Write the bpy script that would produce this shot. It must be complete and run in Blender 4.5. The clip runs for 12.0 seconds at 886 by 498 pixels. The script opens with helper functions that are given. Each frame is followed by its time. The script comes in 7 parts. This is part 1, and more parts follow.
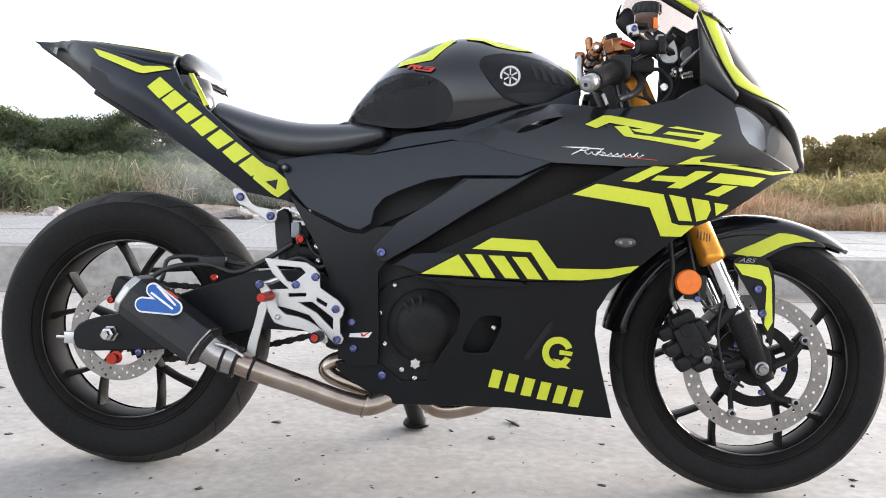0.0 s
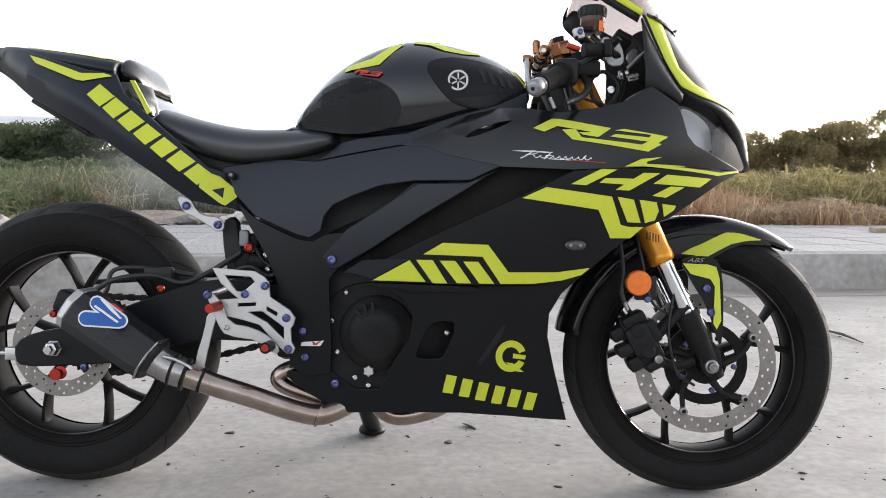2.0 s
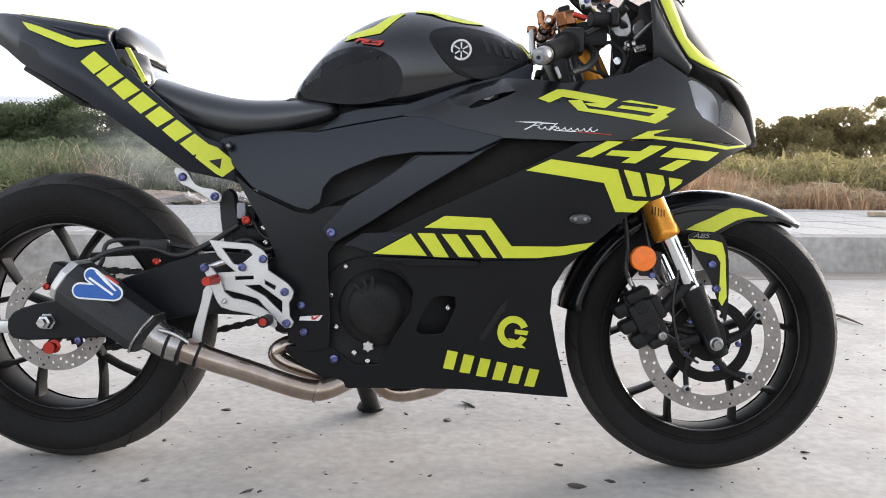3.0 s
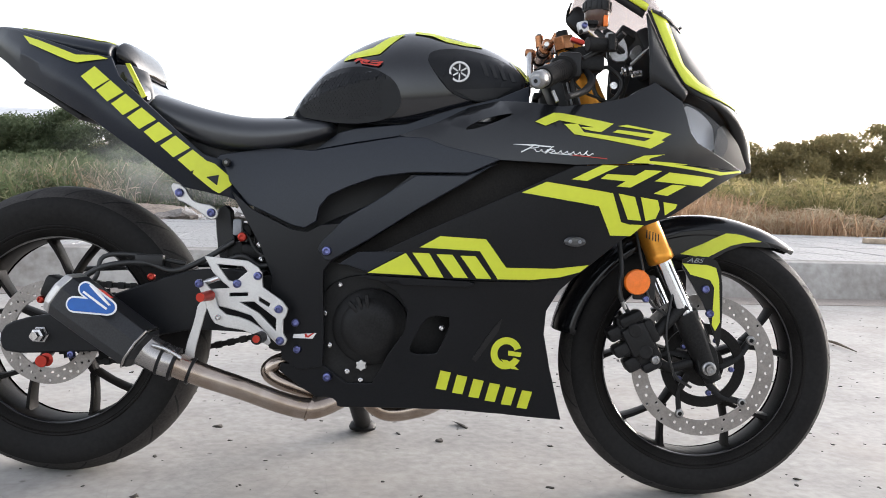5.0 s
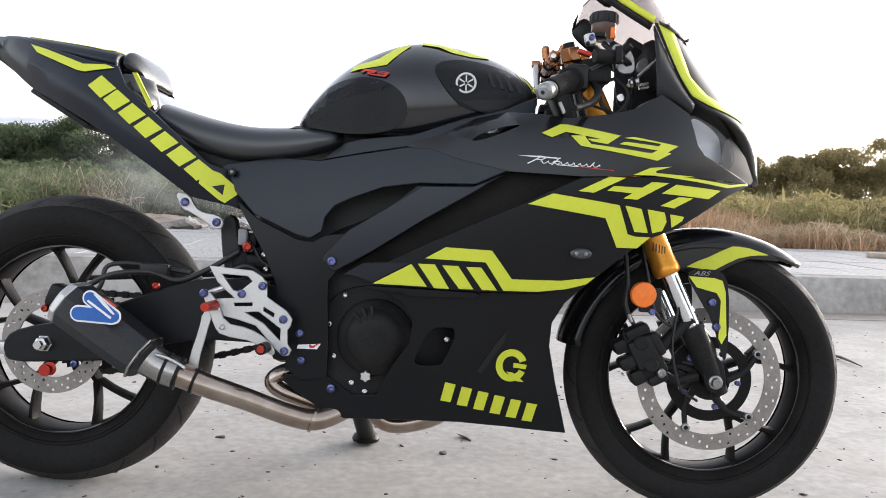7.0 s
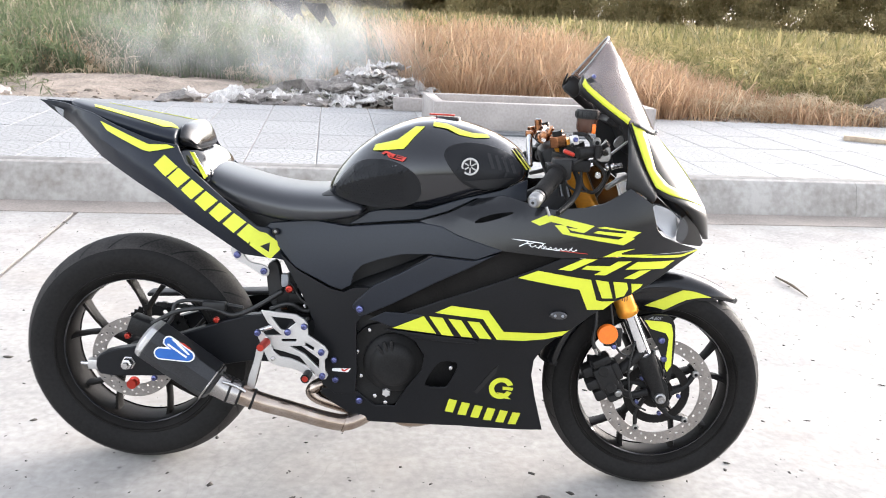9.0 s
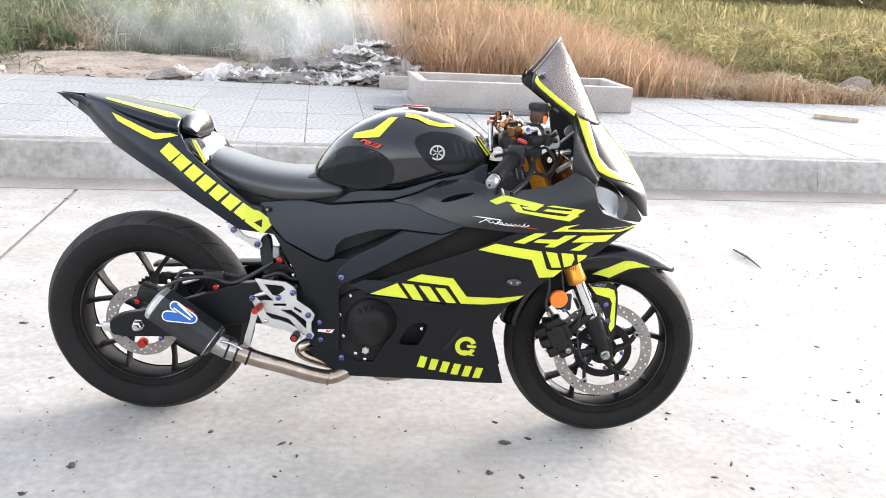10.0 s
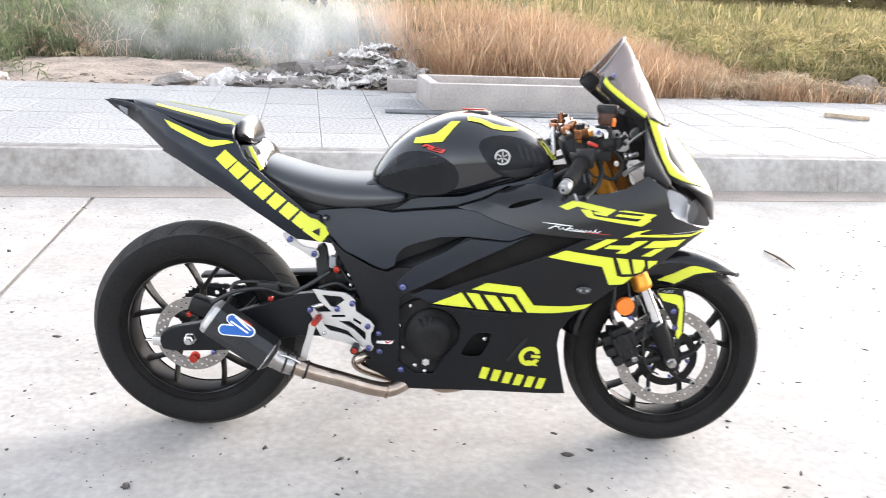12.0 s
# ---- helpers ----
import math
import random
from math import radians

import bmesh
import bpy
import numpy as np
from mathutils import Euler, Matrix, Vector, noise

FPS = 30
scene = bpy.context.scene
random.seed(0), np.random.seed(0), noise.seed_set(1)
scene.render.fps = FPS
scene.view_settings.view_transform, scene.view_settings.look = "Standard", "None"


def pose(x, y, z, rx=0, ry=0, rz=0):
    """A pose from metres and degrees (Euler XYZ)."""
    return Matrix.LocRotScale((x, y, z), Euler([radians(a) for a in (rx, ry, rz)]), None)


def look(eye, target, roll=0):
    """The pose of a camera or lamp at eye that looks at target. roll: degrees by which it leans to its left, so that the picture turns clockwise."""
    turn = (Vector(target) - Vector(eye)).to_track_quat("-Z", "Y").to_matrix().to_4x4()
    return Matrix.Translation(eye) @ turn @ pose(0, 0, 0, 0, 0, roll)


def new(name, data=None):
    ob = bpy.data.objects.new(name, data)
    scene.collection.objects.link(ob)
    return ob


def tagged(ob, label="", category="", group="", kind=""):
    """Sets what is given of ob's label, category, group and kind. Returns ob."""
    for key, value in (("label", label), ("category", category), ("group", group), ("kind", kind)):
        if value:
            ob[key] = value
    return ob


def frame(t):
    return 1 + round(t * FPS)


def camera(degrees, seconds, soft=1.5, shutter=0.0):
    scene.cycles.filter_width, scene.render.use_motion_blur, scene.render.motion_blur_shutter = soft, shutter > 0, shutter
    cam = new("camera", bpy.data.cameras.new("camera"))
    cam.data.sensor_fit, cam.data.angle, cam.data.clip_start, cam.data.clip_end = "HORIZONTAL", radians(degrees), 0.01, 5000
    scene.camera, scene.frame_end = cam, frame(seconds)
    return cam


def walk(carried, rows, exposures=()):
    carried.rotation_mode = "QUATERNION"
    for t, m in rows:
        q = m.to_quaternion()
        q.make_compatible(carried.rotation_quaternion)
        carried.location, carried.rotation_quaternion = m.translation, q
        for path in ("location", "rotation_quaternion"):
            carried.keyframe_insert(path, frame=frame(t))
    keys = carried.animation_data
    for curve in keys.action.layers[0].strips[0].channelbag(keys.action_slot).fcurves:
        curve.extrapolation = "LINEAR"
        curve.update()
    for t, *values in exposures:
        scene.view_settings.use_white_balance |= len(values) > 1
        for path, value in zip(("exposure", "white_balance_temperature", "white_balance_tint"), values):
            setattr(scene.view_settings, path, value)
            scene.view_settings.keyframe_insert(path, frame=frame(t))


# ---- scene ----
cam = camera(56.3, 12.0, 0.95, 0.4)
PATH = [
    (0, (0.21, -1.749, 0.673), (0.005, 0.233, 0.503), 1.3),
    (0.5, (0.213, -1.738, 0.67), (0.016, 0.245, 0.505), 1.3),
    (1, (0.224, -1.75, 0.674), (0.032, 0.235, 0.519), 1.1),
    (1.5, (0.222, -1.75, 0.677), (0.03, 0.234, 0.519), 0.7),
    (2, (0.222, -1.737, 0.683), (0.119, 0.253, 0.515), 0.4),
    (2.5, (0.2, -1.728, 0.674), (0.097, 0.262, 0.506), 0.1),
    (3, (0.209, -1.709, 0.66), (0.117, 0.279, 0.453), 0.8),
    (3.5, (0.212, -1.712, 0.663), (0.119, 0.277, 0.472), 1.0),
    (5.5, (0.212, -1.713, 0.663), (0.13, 0.279, 0.507), 2.1),
    (6, (0.204, -1.71, 0.661), (0.122, 0.283, 0.513), 2.2),
    (6.5, (0.206, -1.713, 0.663), (0.122, 0.28, 0.524), 2.2),
    (7, (0.206, -1.708, 0.661), (0.114, 0.285, 0.528), 2.2),
    (7.5, (0.206, -1.72, 0.667), (0.114, 0.274, 0.531), 2.1),
    (7.7, (0.209, -1.709, 0.664), (0.117, 0.283, 0.516), 2.3),
    (9.3, (0.148, -2.089, 1.321), (0.108, -0.183, 0.714), 3.2),
    (9.5, (0.165, -2.144, 1.326), (0.126, -0.24, 0.716), 3.2),
    (10, (0.213, -2.276, 1.336), (0.196, -0.375, 0.716), 3.3),
    (10.5, (0.204, -2.312, 1.357), (0.192, -0.408, 0.743), 3.2),
    (11, (0.201, -2.309, 1.368), (0.197, -0.404, 0.758), 2.9),
    (11.5, (0.169, -2.301, 1.345), (0.172, -0.395, 0.739), 2.9),
    (12, (0.011, -2.206, 1.317), (0.016, -0.303, 0.704), 2.8),
]
walk(cam, [(t, look(eye, target, roll)) for t, eye, target, roll in PATH],
     [(t, stops, 6300, 13) for t, stops in ((0, 2.38), (1.0, 2.28), (1.5, 1.92), (2.5, 1.92), (3.0, 2.14), (3.7, 2.12), (6.5, 2.1), (7.7, 2.14), (9.3, 2.84), (10.5, 2.78), (12, 2.86))])

# ---- world, sun, exposure ----
SUN_AZ, SUN_EL = radians(40), radians(11)   # azimuth from +x towards +y
world = bpy.data.worlds.new("sky")
scene.world = world
world.use_nodes = True
wn = world.node_tree
wn.nodes.clear()
sky = wn.nodes.new("ShaderNodeTexSky")
sky.sky_type = "NISHITA"
sky.sun_disc = False
sky.sun_elevation = SUN_EL
sky.sun_rotation = radians(90) - SUN_AZ
sky.dust_density, sky.air_density, sky.ozone_density = 3.0, 1.0, 1.0
soft_sky = wn.nodes.new("ShaderNodeHueSaturation")
soft_sky.inputs["Saturation"].default_value = 0.3
back = wn.nodes.new("ShaderNodeBackground")
back.inputs["Strength"].default_value = 0.15
wout = wn.nodes.new("ShaderNodeOutputWorld")
wn.links.new(sky.outputs[0], soft_sky.inputs["Color"])
wn.links.new(soft_sky.outputs[0], back.inputs[0])
wn.links.new(back.outputs[0], wout.inputs[0])
sun = new("sun", bpy.data.lights.new("sun", "SUN"))
sun.data.energy, sun.data.angle, sun.data.color = 0.16, radians(18), (1.0, 0.9, 0.76)
sun_from = Vector((math.cos(SUN_EL) * math.cos(SUN_AZ), math.cos(SUN_EL) * math.sin(SUN_AZ), math.sin(SUN_EL)))
sun.matrix_world = look(sun_from * 30, (0, 0, 0))

# ---- materials ----
def surface(name, base, rough=0.5, metal=0.0, vary=0.12, scale=8.0, fine=120.0, bump=0.05, depth=0.002, coat=0.0, spec=0.5, rough_vary=0.08, dark=None, random_piece=0.0):
    """Principled surface with colour variation at two scales, uneven gloss and fine relief."""
    m = bpy.data.materials.new(name)
    m.use_nodes = True
    t = m.node_tree
    p = t.nodes["Principled BSDF"]
    link = t.links.new
    coord = t.nodes.new("ShaderNodeTexCoord")
    big = t.nodes.new("ShaderNodeTexNoise")
    big.inputs["Scale"].default_value, big.inputs["Detail"].default_value = scale, 5
    small = t.nodes.new("ShaderNodeTexNoise")
    small.inputs["Scale"].default_value, small.inputs["Detail"].default_value = fine, 3
    link(coord.outputs["Object"], big.inputs["Vector"])
    link(coord.outputs["Object"], small.inputs["Vector"])
    mean = t.nodes.new("ShaderNodeMath")
    mean.operation = "MULTIPLY_ADD"
    mean.inputs[1].default_value = 0.45
    link(small.outputs["Fac"], mean.inputs[0])
    half = t.nodes.new("ShaderNodeMath")
    half.operation = "MULTIPLY"
    half.inputs[1].default_value = 0.55
    link(big.outputs["Fac"], half.inputs[0])
    link(half.outputs[0], mean.inputs[2])
    ramp = t.nodes.new("ShaderNodeValToRGB")
    low = dark or tuple(c * (1 - 2 * vary) for c in base)
    high = tuple(min(1.0, c * (1 + 1.2 * vary)) for c in base)
    ramp.color_ramp.elements[0].position, ramp.color_ramp.elements[1].position = 0.33, 0.64
    ramp.color_ramp.elements[0].color = (*low, 1)
    ramp.color_ramp.elements[1].color = (*high, 1)
    link(mean.outputs[0], ramp.inputs[0])
    colour = ramp.outputs[0]
    if random_piece:
        info = t.nodes.new("ShaderNodeObjectInfo")
        span = t.nodes.new("ShaderNodeMapRange")
        span.inputs["To Min"].default_value, span.inputs["To Max"].default_value = 1 - random_piece, 1 + random_piece
        link(info.outputs["Random"], span.inputs["Value"])
        hsv = t.nodes.new("ShaderNodeHueSaturation")
        link(span.outputs[0], hsv.inputs["Value"])
        link(colour, hsv.inputs["Color"])
        colour = hsv.outputs[0]
    link(colour, p.inputs["Base Color"])
    gloss = t.nodes.new("ShaderNodeMapRange")
    gloss.inputs["To Min"].default_value, gloss.inputs["To Max"].default_value = max(0.02, rough - rough_vary), min(1, rough + rough_vary)
    link(big.outputs["Fac"], gloss.inputs["Value"])
    link(gloss.outputs[0], p.inputs["Roughness"])
    p.inputs["Metallic"].default_value = metal
    p.inputs["Specular IOR Level"].default_value = spec
    p.inputs["Coat Weight"].default_value = coat
    p.inputs["Coat Roughness"].default_value = 0.06
    if bump:
        b = t.nodes.new("ShaderNodeBump")
        b.inputs["Strength"].default_value, b.inputs["Distance"].default_value = bump, depth
        link(mean.outputs[0], b.inputs["Height"])
        link(b.outputs[0], p.inputs["Normal"])
    return m


def blades_material(name, ramp_colours, rough=0.7):
    """Leaves and grass: each blade takes its own colour; light shines through a little."""
    m = bpy.data.materials.new(name)
    m.use_nodes = True
    t = m.node_tree
    p = t.nodes["Principled BSDF"]
    geo = t.nodes.new("ShaderNodeNewGeometry")
    ramp = t.nodes.new("ShaderNodeValToRGB")
    while len(ramp.color_ramp.elements) < len(ramp_colours):
        ramp.color_ramp.elements.new(0.5)
    for n, c in enumerate(ramp_colours):
        ramp.color_ramp.elements[n].position = n / (len(ramp_colours) - 1)
        ramp.color_ramp.elements[n].color = (*c, 1)
    t.links.new(geo.outputs["Random Per Island"], ramp.inputs[0])
    t.links.new(ramp.outputs[0], p.inputs["Base Color"])
    p.inputs["Roughness"].default_value = rough
    p.inputs["Specular IOR Level"].default_value = 0.2
    glow = t.nodes.new("ShaderNodeBsdfTranslucent")
    t.links.new(ramp.outputs[0], glow.inputs["Color"])
    mix = t.nodes.new("ShaderNodeMixShader")
    mix.inputs[0].default_value = 0.5
    t.links.new(p.outputs[0], mix.inputs[1])
    t.links.new(glow.outputs[0], mix.inputs[2])
    t.links.new(mix.outputs[0], t.nodes["Material Output"].inputs["Surface"])
    return m


def glassy(name, tint, rough=0.02, alpha=0.35):
    """Thin tinted plastic or glass: partly see-through, with a gloss of its own."""
    m = bpy.data.materials.new(name)
    m.use_nodes = True
    t = m.node_tree
    p = t.nodes["Principled BSDF"]
    p.inputs["Base Color"].default_value = (*tint, 1)
    p.inputs["Roughness"].default_value = rough
    clear = t.nodes.new("ShaderNodeBsdfTransparent")
    clear.inputs[0].default_value = (*[0.25 + 0.75 * c for c in tint], 1)
    mix = t.nodes.new("ShaderNodeMixShader")
    mix.inputs[0].default_value = alpha
    t.links.new(clear.outputs[0], mix.inputs[1])
    t.links.new(p.outputs[0], mix.inputs[2])
    t.links.new(mix.outputs[0], t.nodes["Material Output"].inputs["Surface"])
    return m


# Black body paint with the blue sky's reflection put into its base colour.
SKYTINTED = surface("sky_tinted_satin_black", (0.0104, 0.0132, 0.0198), 0.34, vary=0.15, scale=3, fine=260, bump=0.03, spec=0.3)
MATTE = surface("matte_black_paint", (0.0088, 0.0092, 0.0106), 0.36, vary=0.15, scale=3, fine=260, bump=0.03, spec=0.2)
GLOSS = surface("gloss_black_paint", (0.0065, 0.0068, 0.008), 0.2, vary=0.15, scale=3, fine=220, bump=0.01, coat=0.15, spec=0.32)
PLASTIC = surface("black_plastic", (0.015, 0.015, 0.0156), 0.5, vary=0.2, scale=6, fine=400, bump=0.12, depth=0.0006, spec=0.3)
CAST = surface("black_cast_metal", (0.0148, 0.0144, 0.0144), 0.45, vary=0.3, scale=14, fine=260, bump=0.14, depth=0.001, spec=0.14)
RUBBER = surface("tyre_rubber", (0.0165, 0.0158, 0.0155), 0.6, vary=0.14, scale=6, fine=120, bump=0.05, depth=0.001, spec=0.07)
TREAD = surface("dusty_tread_rubber", (0.036, 0.0335, 0.032), 0.75, vary=0.35, scale=14, fine=200, bump=0.2, depth=0.001, spec=0.15, dark=(0.018, 0.017, 0.0165))
WHEELBLACK = surface("satin_black_wheel", (0.0135, 0.0125, 0.0118), 0.5, vary=0.25, scale=12, fine=300, bump=0.05, depth=0.0006, spec=0.06)
TANKBLACK = surface("polished_black_paint", (0.0072, 0.0078, 0.0102), 0.16, vary=0.12, scale=3, fine=220, bump=0.01, coat=0.6, spec=0.4)
NOSEBLACK = surface("satin_black_nose", (0.0115, 0.0112, 0.0112), 0.36, vary=0.15, scale=4, fine=240, bump=0.02, spec=0.2)
# Near-black stands for the shade inside the tread cuts.
GROOVE_SHADE = surface("tyre_groove_shade", (0.004, 0.004, 0.004), 0.9, vary=0.1, bump=0.0)
LEATHER = surface("seat_vinyl", (0.0135, 0.0148, 0.018), 0.33, vary=0.15, scale=5, fine=500, bump=0.15, depth=0.0006, spec=0.75)
LIME = surface("lime_vinyl", (0.58, 0.625, 0.035), 0.42, vary=0.025, scale=5, fine=90, bump=0.01)
RED = surface("red_vinyl", (0.5, 0.03, 0.015), 0.4, vary=0.1)
REDMETAL = surface("red_anodised", (0.42, 0.04, 0.025), 0.3, metal=0.7, vary=0.1)
BLUEMETAL = surface("blue_titanium", (0.12, 0.13, 0.28), 0.3, metal=0.85, vary=0.3, scale=60)
ALU = surface("brushed_aluminium", (0.54, 0.53, 0.52), 0.4, metal=0.75, vary=0.06, scale=20, fine=350, bump=0.02, depth=0.0006)
STEEL = surface("polished_steel", (0.55, 0.54, 0.53), 0.25, metal=0.95, vary=0.1, scale=25)
CHROME = surface("chromed_tube", (0.7, 0.71, 0.73), 0.12, metal=1.0, vary=0.05, bump=0.0)
EXHAUST = surface("heat_stained_steel", (0.4, 0.345, 0.3), 0.2, metal=0.95, vary=0.12, scale=7, fine=30, bump=0.02, dark=(0.27, 0.2, 0.15))
LINKPIPE = surface("brushed_link_pipe", (0.38, 0.36, 0.345), 0.26, metal=0.95, vary=0.1, scale=30, fine=250, bump=0.03)
MUFFLER = surface("dark_anodised_muffler", (0.03, 0.031, 0.034), 0.4, metal=0.4, vary=0.2, scale=6, fine=300, bump=0.05)
GOLD = surface("gold_anodised", (0.72, 0.3, 0.035), 0.3, metal=0.65, vary=0.08, scale=12)
COPPER = surface("bronze_anodised", (0.28, 0.125, 0.06), 0.24, metal=1.0, vary=0.15, scale=30, fine=200, bump=0.02)
DULLALU = surface("dull_cast_alloy", (0.3, 0.295, 0.29), 0.35, metal=0.9, vary=0.15, scale=60, fine=400, bump=0.1, depth=0.0006)
SMOKED = surface("smoked_lens", (0.03, 0.03, 0.032), 0.2, vary=0.1, coat=0.3)
DISC = surface("brake_disc_steel", (0.27, 0.25, 0.235), 0.38, metal=0.75, vary=0.12, scale=30, fine=250, bump=0.05)
ORANGE = surface("orange_reflector", (0.9, 0.19, 0.012), 0.35, vary=0.06, scale=90, fine=300, bump=0.08, depth=0.001, coat=0.1)
BLUE = surface("blue_sticker", (0.012, 0.1, 0.38), 0.4, vary=0.08)
WHITE = surface("white_sticker", (0.8, 0.8, 0.8), 0.45, vary=0.04)
GREYPLASTIC = surface("grey_plastic", (0.25, 0.26, 0.28), 0.4, vary=0.1)
SCREEN = glassy("smoked_windscreen", (0.5, 0.45, 0.44), 0.04, 0.26)
LENS = glassy("headlight_lens", (0.75, 0.76, 0.78), 0.05, 0.05)
# Near-white base stands in for sky mirrored through the lens.
REFLECTOR = surface("headlight_reflector", (0.85, 0.84, 0.83), 0.3, metal=0.15, vary=0.08, bump=0.0)
AMBER = glassy("brake_fluid_cup", (0.1, 0.05, 0.035), 0.08, 0.75)
WIRE = surface("black_rubber_hose", (0.015, 0.015, 0.015), 0.5, vary=0.2)
KERBMAT = surface("kerb_concrete", (0.335, 0.32, 0.302), 0.85, vary=0.2, scale=2.6, fine=22, bump=0.4, depth=0.008, dark=(0.225, 0.205, 0.185), random_piece=0.05)
KERBTOP = surface("grimy_kerb_top", (0.2, 0.19, 0.18), 0.85, vary=0.3, scale=3.0, fine=14, bump=0.25, depth=0.006, dark=(0.14, 0.13, 0.12))
GUTTER = surface("gutter_concrete", (0.3, 0.26, 0.23), 0.9, vary=0.15, scale=2.5, fine=70, bump=0.3, depth=0.006)
PLANTERMAT = surface("raw_concrete", (0.36, 0.325, 0.303), 0.9, vary=0.12, scale=3, fine=45, bump=0.14, depth=0.003)
SOIL = surface("bare_soil", (0.29, 0.235, 0.19), 0.95, vary=0.28, scale=3.2, fine=28, bump=0.8, depth=0.03)
FIELD = surface("field_soil", (0.13, 0.105, 0.06), 0.95, vary=0.3, scale=0.7, fine=9, bump=0.5, depth=0.05)
PEBBLE = surface("dark_grit", (0.06, 0.052, 0.045), 0.9, vary=0.3, scale=40)
WOOD = surface("weathered_plank", (0.42, 0.33, 0.24), 0.8, vary=0.15, scale=12, fine=90, bump=0.2)
SLATE = surface("dark_board", (0.09, 0.095, 0.1), 0.7, vary=0.3, scale=6)
RUBBISH = surface("crumpled_rubbish", (0.52, 0.5, 0.485), 0.7, vary=0.2, scale=9, fine=50, dark=(0.3, 0.27, 0.24))
ASH = surface("ash_heap", (0.2, 0.18, 0.165), 0.95, vary=0.3, scale=5, fine=40, bump=0.6, depth=0.03)
ROOFTIN = surface("pale_tin_roof", (0.55, 0.56, 0.58), 0.6, vary=0.1, scale=0.3, fine=4)
PLASTER = surface("pale_plaster", (0.5, 0.5, 0.48), 0.8, vary=0.1, scale=0.4, fine=3)
BARK = surface("tree_bark", (0.09, 0.07, 0.05), 0.9, vary=0.25, scale=6)
DRYGRASS = blades_material("dry_grass", [(0.34, 0.21, 0.13), (0.5, 0.34, 0.21), (0.42, 0.27, 0.165), (0.6, 0.46, 0.32)])
GREENGRASS = blades_material("green_grass", [(0.12, 0.12, 0.05), (0.22, 0.195, 0.085), (0.32, 0.265, 0.13), (0.15, 0.15, 0.062)])
MIXGRASS = blades_material("weedy_grass", [(0.1, 0.13, 0.07), (0.16, 0.18, 0.1), (0.3, 0.26, 0.19), (0.12, 0.145, 0.08), (0.14, 0.165, 0.09)])
YELLOWGREEN = blades_material("yellowed_grass", [(0.31, 0.26, 0.12), (0.38, 0.3, 0.16), (0.26, 0.23, 0.1), (0.46, 0.37, 0.22)])
SEEDS = blades_material("pale_seed_heads", [(0.45, 0.36, 0.24), (0.6, 0.5, 0.36), (0.5, 0.4, 0.28)])
LEAVES = blades_material("hedge_leaves", [(0.095, 0.125, 0.07), (0.15, 0.185, 0.1), (0.115, 0.14, 0.08), (0.18, 0.205, 0.12)])
# Olive-brown leaves, with the low sun's warm glow also put into the colour.
OLIVE = blades_material("olive_leaves", [(0.27, 0.235, 0.115), (0.38, 0.315, 0.155), (0.3, 0.255, 0.13), (0.45, 0.355, 0.185)])
WEEDS = blades_material("weed_leaves", [(0.1, 0.135, 0.07), (0.16, 0.195, 0.1), (0.125, 0.15, 0.08), (0.25, 0.245, 0.15)])


def tile_material():
    """Pale pavement tile pressed with rings of small setts round its middle."""
    m = surface("pavement_tile", (0.3, 0.298, 0.296), 0.85, vary=0.07, scale=5, fine=70, bump=0.15, depth=0.003, random_piece=0.06)
    t = m.node_tree
    p = t.nodes["Principled BSDF"]
    link = t.links.new

    def calc(op, a, b=None):
        n = t.nodes.new("ShaderNodeMath")
        n.operation = op
        for k, v in enumerate((a, b)):
            if v is None:
                continue
            if isinstance(v, (int, float)):
                n.inputs[k].default_value = v
            else:
                link(v, n.inputs[k])
        return n.outputs[0]

    coord = t.nodes.new("ShaderNodeTexCoord")
    xyz = t.nodes.new("ShaderNodeSeparateXYZ")
    link(coord.outputs["Object"], xyz.inputs[0])
    x, y = calc("MULTIPLY", xyz.outputs["X"], 1.15), calc("MULTIPLY", xyz.outputs["Y"], 0.8)
    far = calc("SQRT", calc("ADD", calc("MULTIPLY", x, x), calc("MULTIPLY", y, y)))
    ringed = calc("DIVIDE", far, 0.058)
    index = calc("FLOOR", ringed)
    edge = calc("PINGPONG", ringed, 0.5)
    turn = calc("ADD", calc("DIVIDE", calc("ARCTAN2", y, x), 2 * math.pi), 0.5)
    count = calc("ADD", calc("MULTIPLY", index, 5.0), 4.0)
    spoke = calc("PINGPONG", calc("MULTIPLY", turn, count), 0.5)
    spoke_far = calc("DIVIDE", calc("MULTIPLY", calc("MULTIPLY", spoke, 2 * math.pi), far), count)
    ring_far = calc("MULTIPLY", edge, 0.058)
    near = calc("MINIMUM", spoke_far, ring_far)
    thin = t.nodes.new("ShaderNodeMapRange")
    thin.inputs["From Min"].default_value, thin.inputs["From Max"].default_value = 0.0022, 0.0055
    thin.inputs["To Min"].default_value, thin.inputs["To Max"].default_value = 0.62, 0.0
    link(near, thin.inputs["Value"])
    worn = t.nodes.new("ShaderNodeTexNoise")
    worn.inputs["Scale"].default_value = 6
    link(coord.outputs["Object"], worn.inputs["Vector"])
    fade = t.nodes.new("ShaderNodeMapRange")
    fade.inputs["From Min"].default_value, fade.inputs["From Max"].default_value = 0.3, 0.6
    fade.inputs["To Min"].default_value = 0.45
    link(worn.outputs["Fac"], fade.inputs["Value"])
    line = calc("MULTIPLY", thin.outputs[0], fade.outputs[0])
    was = p.inputs["Base Color"].links[0].from_socket
    mix = t.nodes.new("ShaderNodeMix")
    mix.data_type = "RGBA"
    link(line, mix.inputs["Factor"])
    link(was, mix.inputs["A"])
    mix.inputs["B"].default_value = (0.09, 0.087, 0.085, 1)
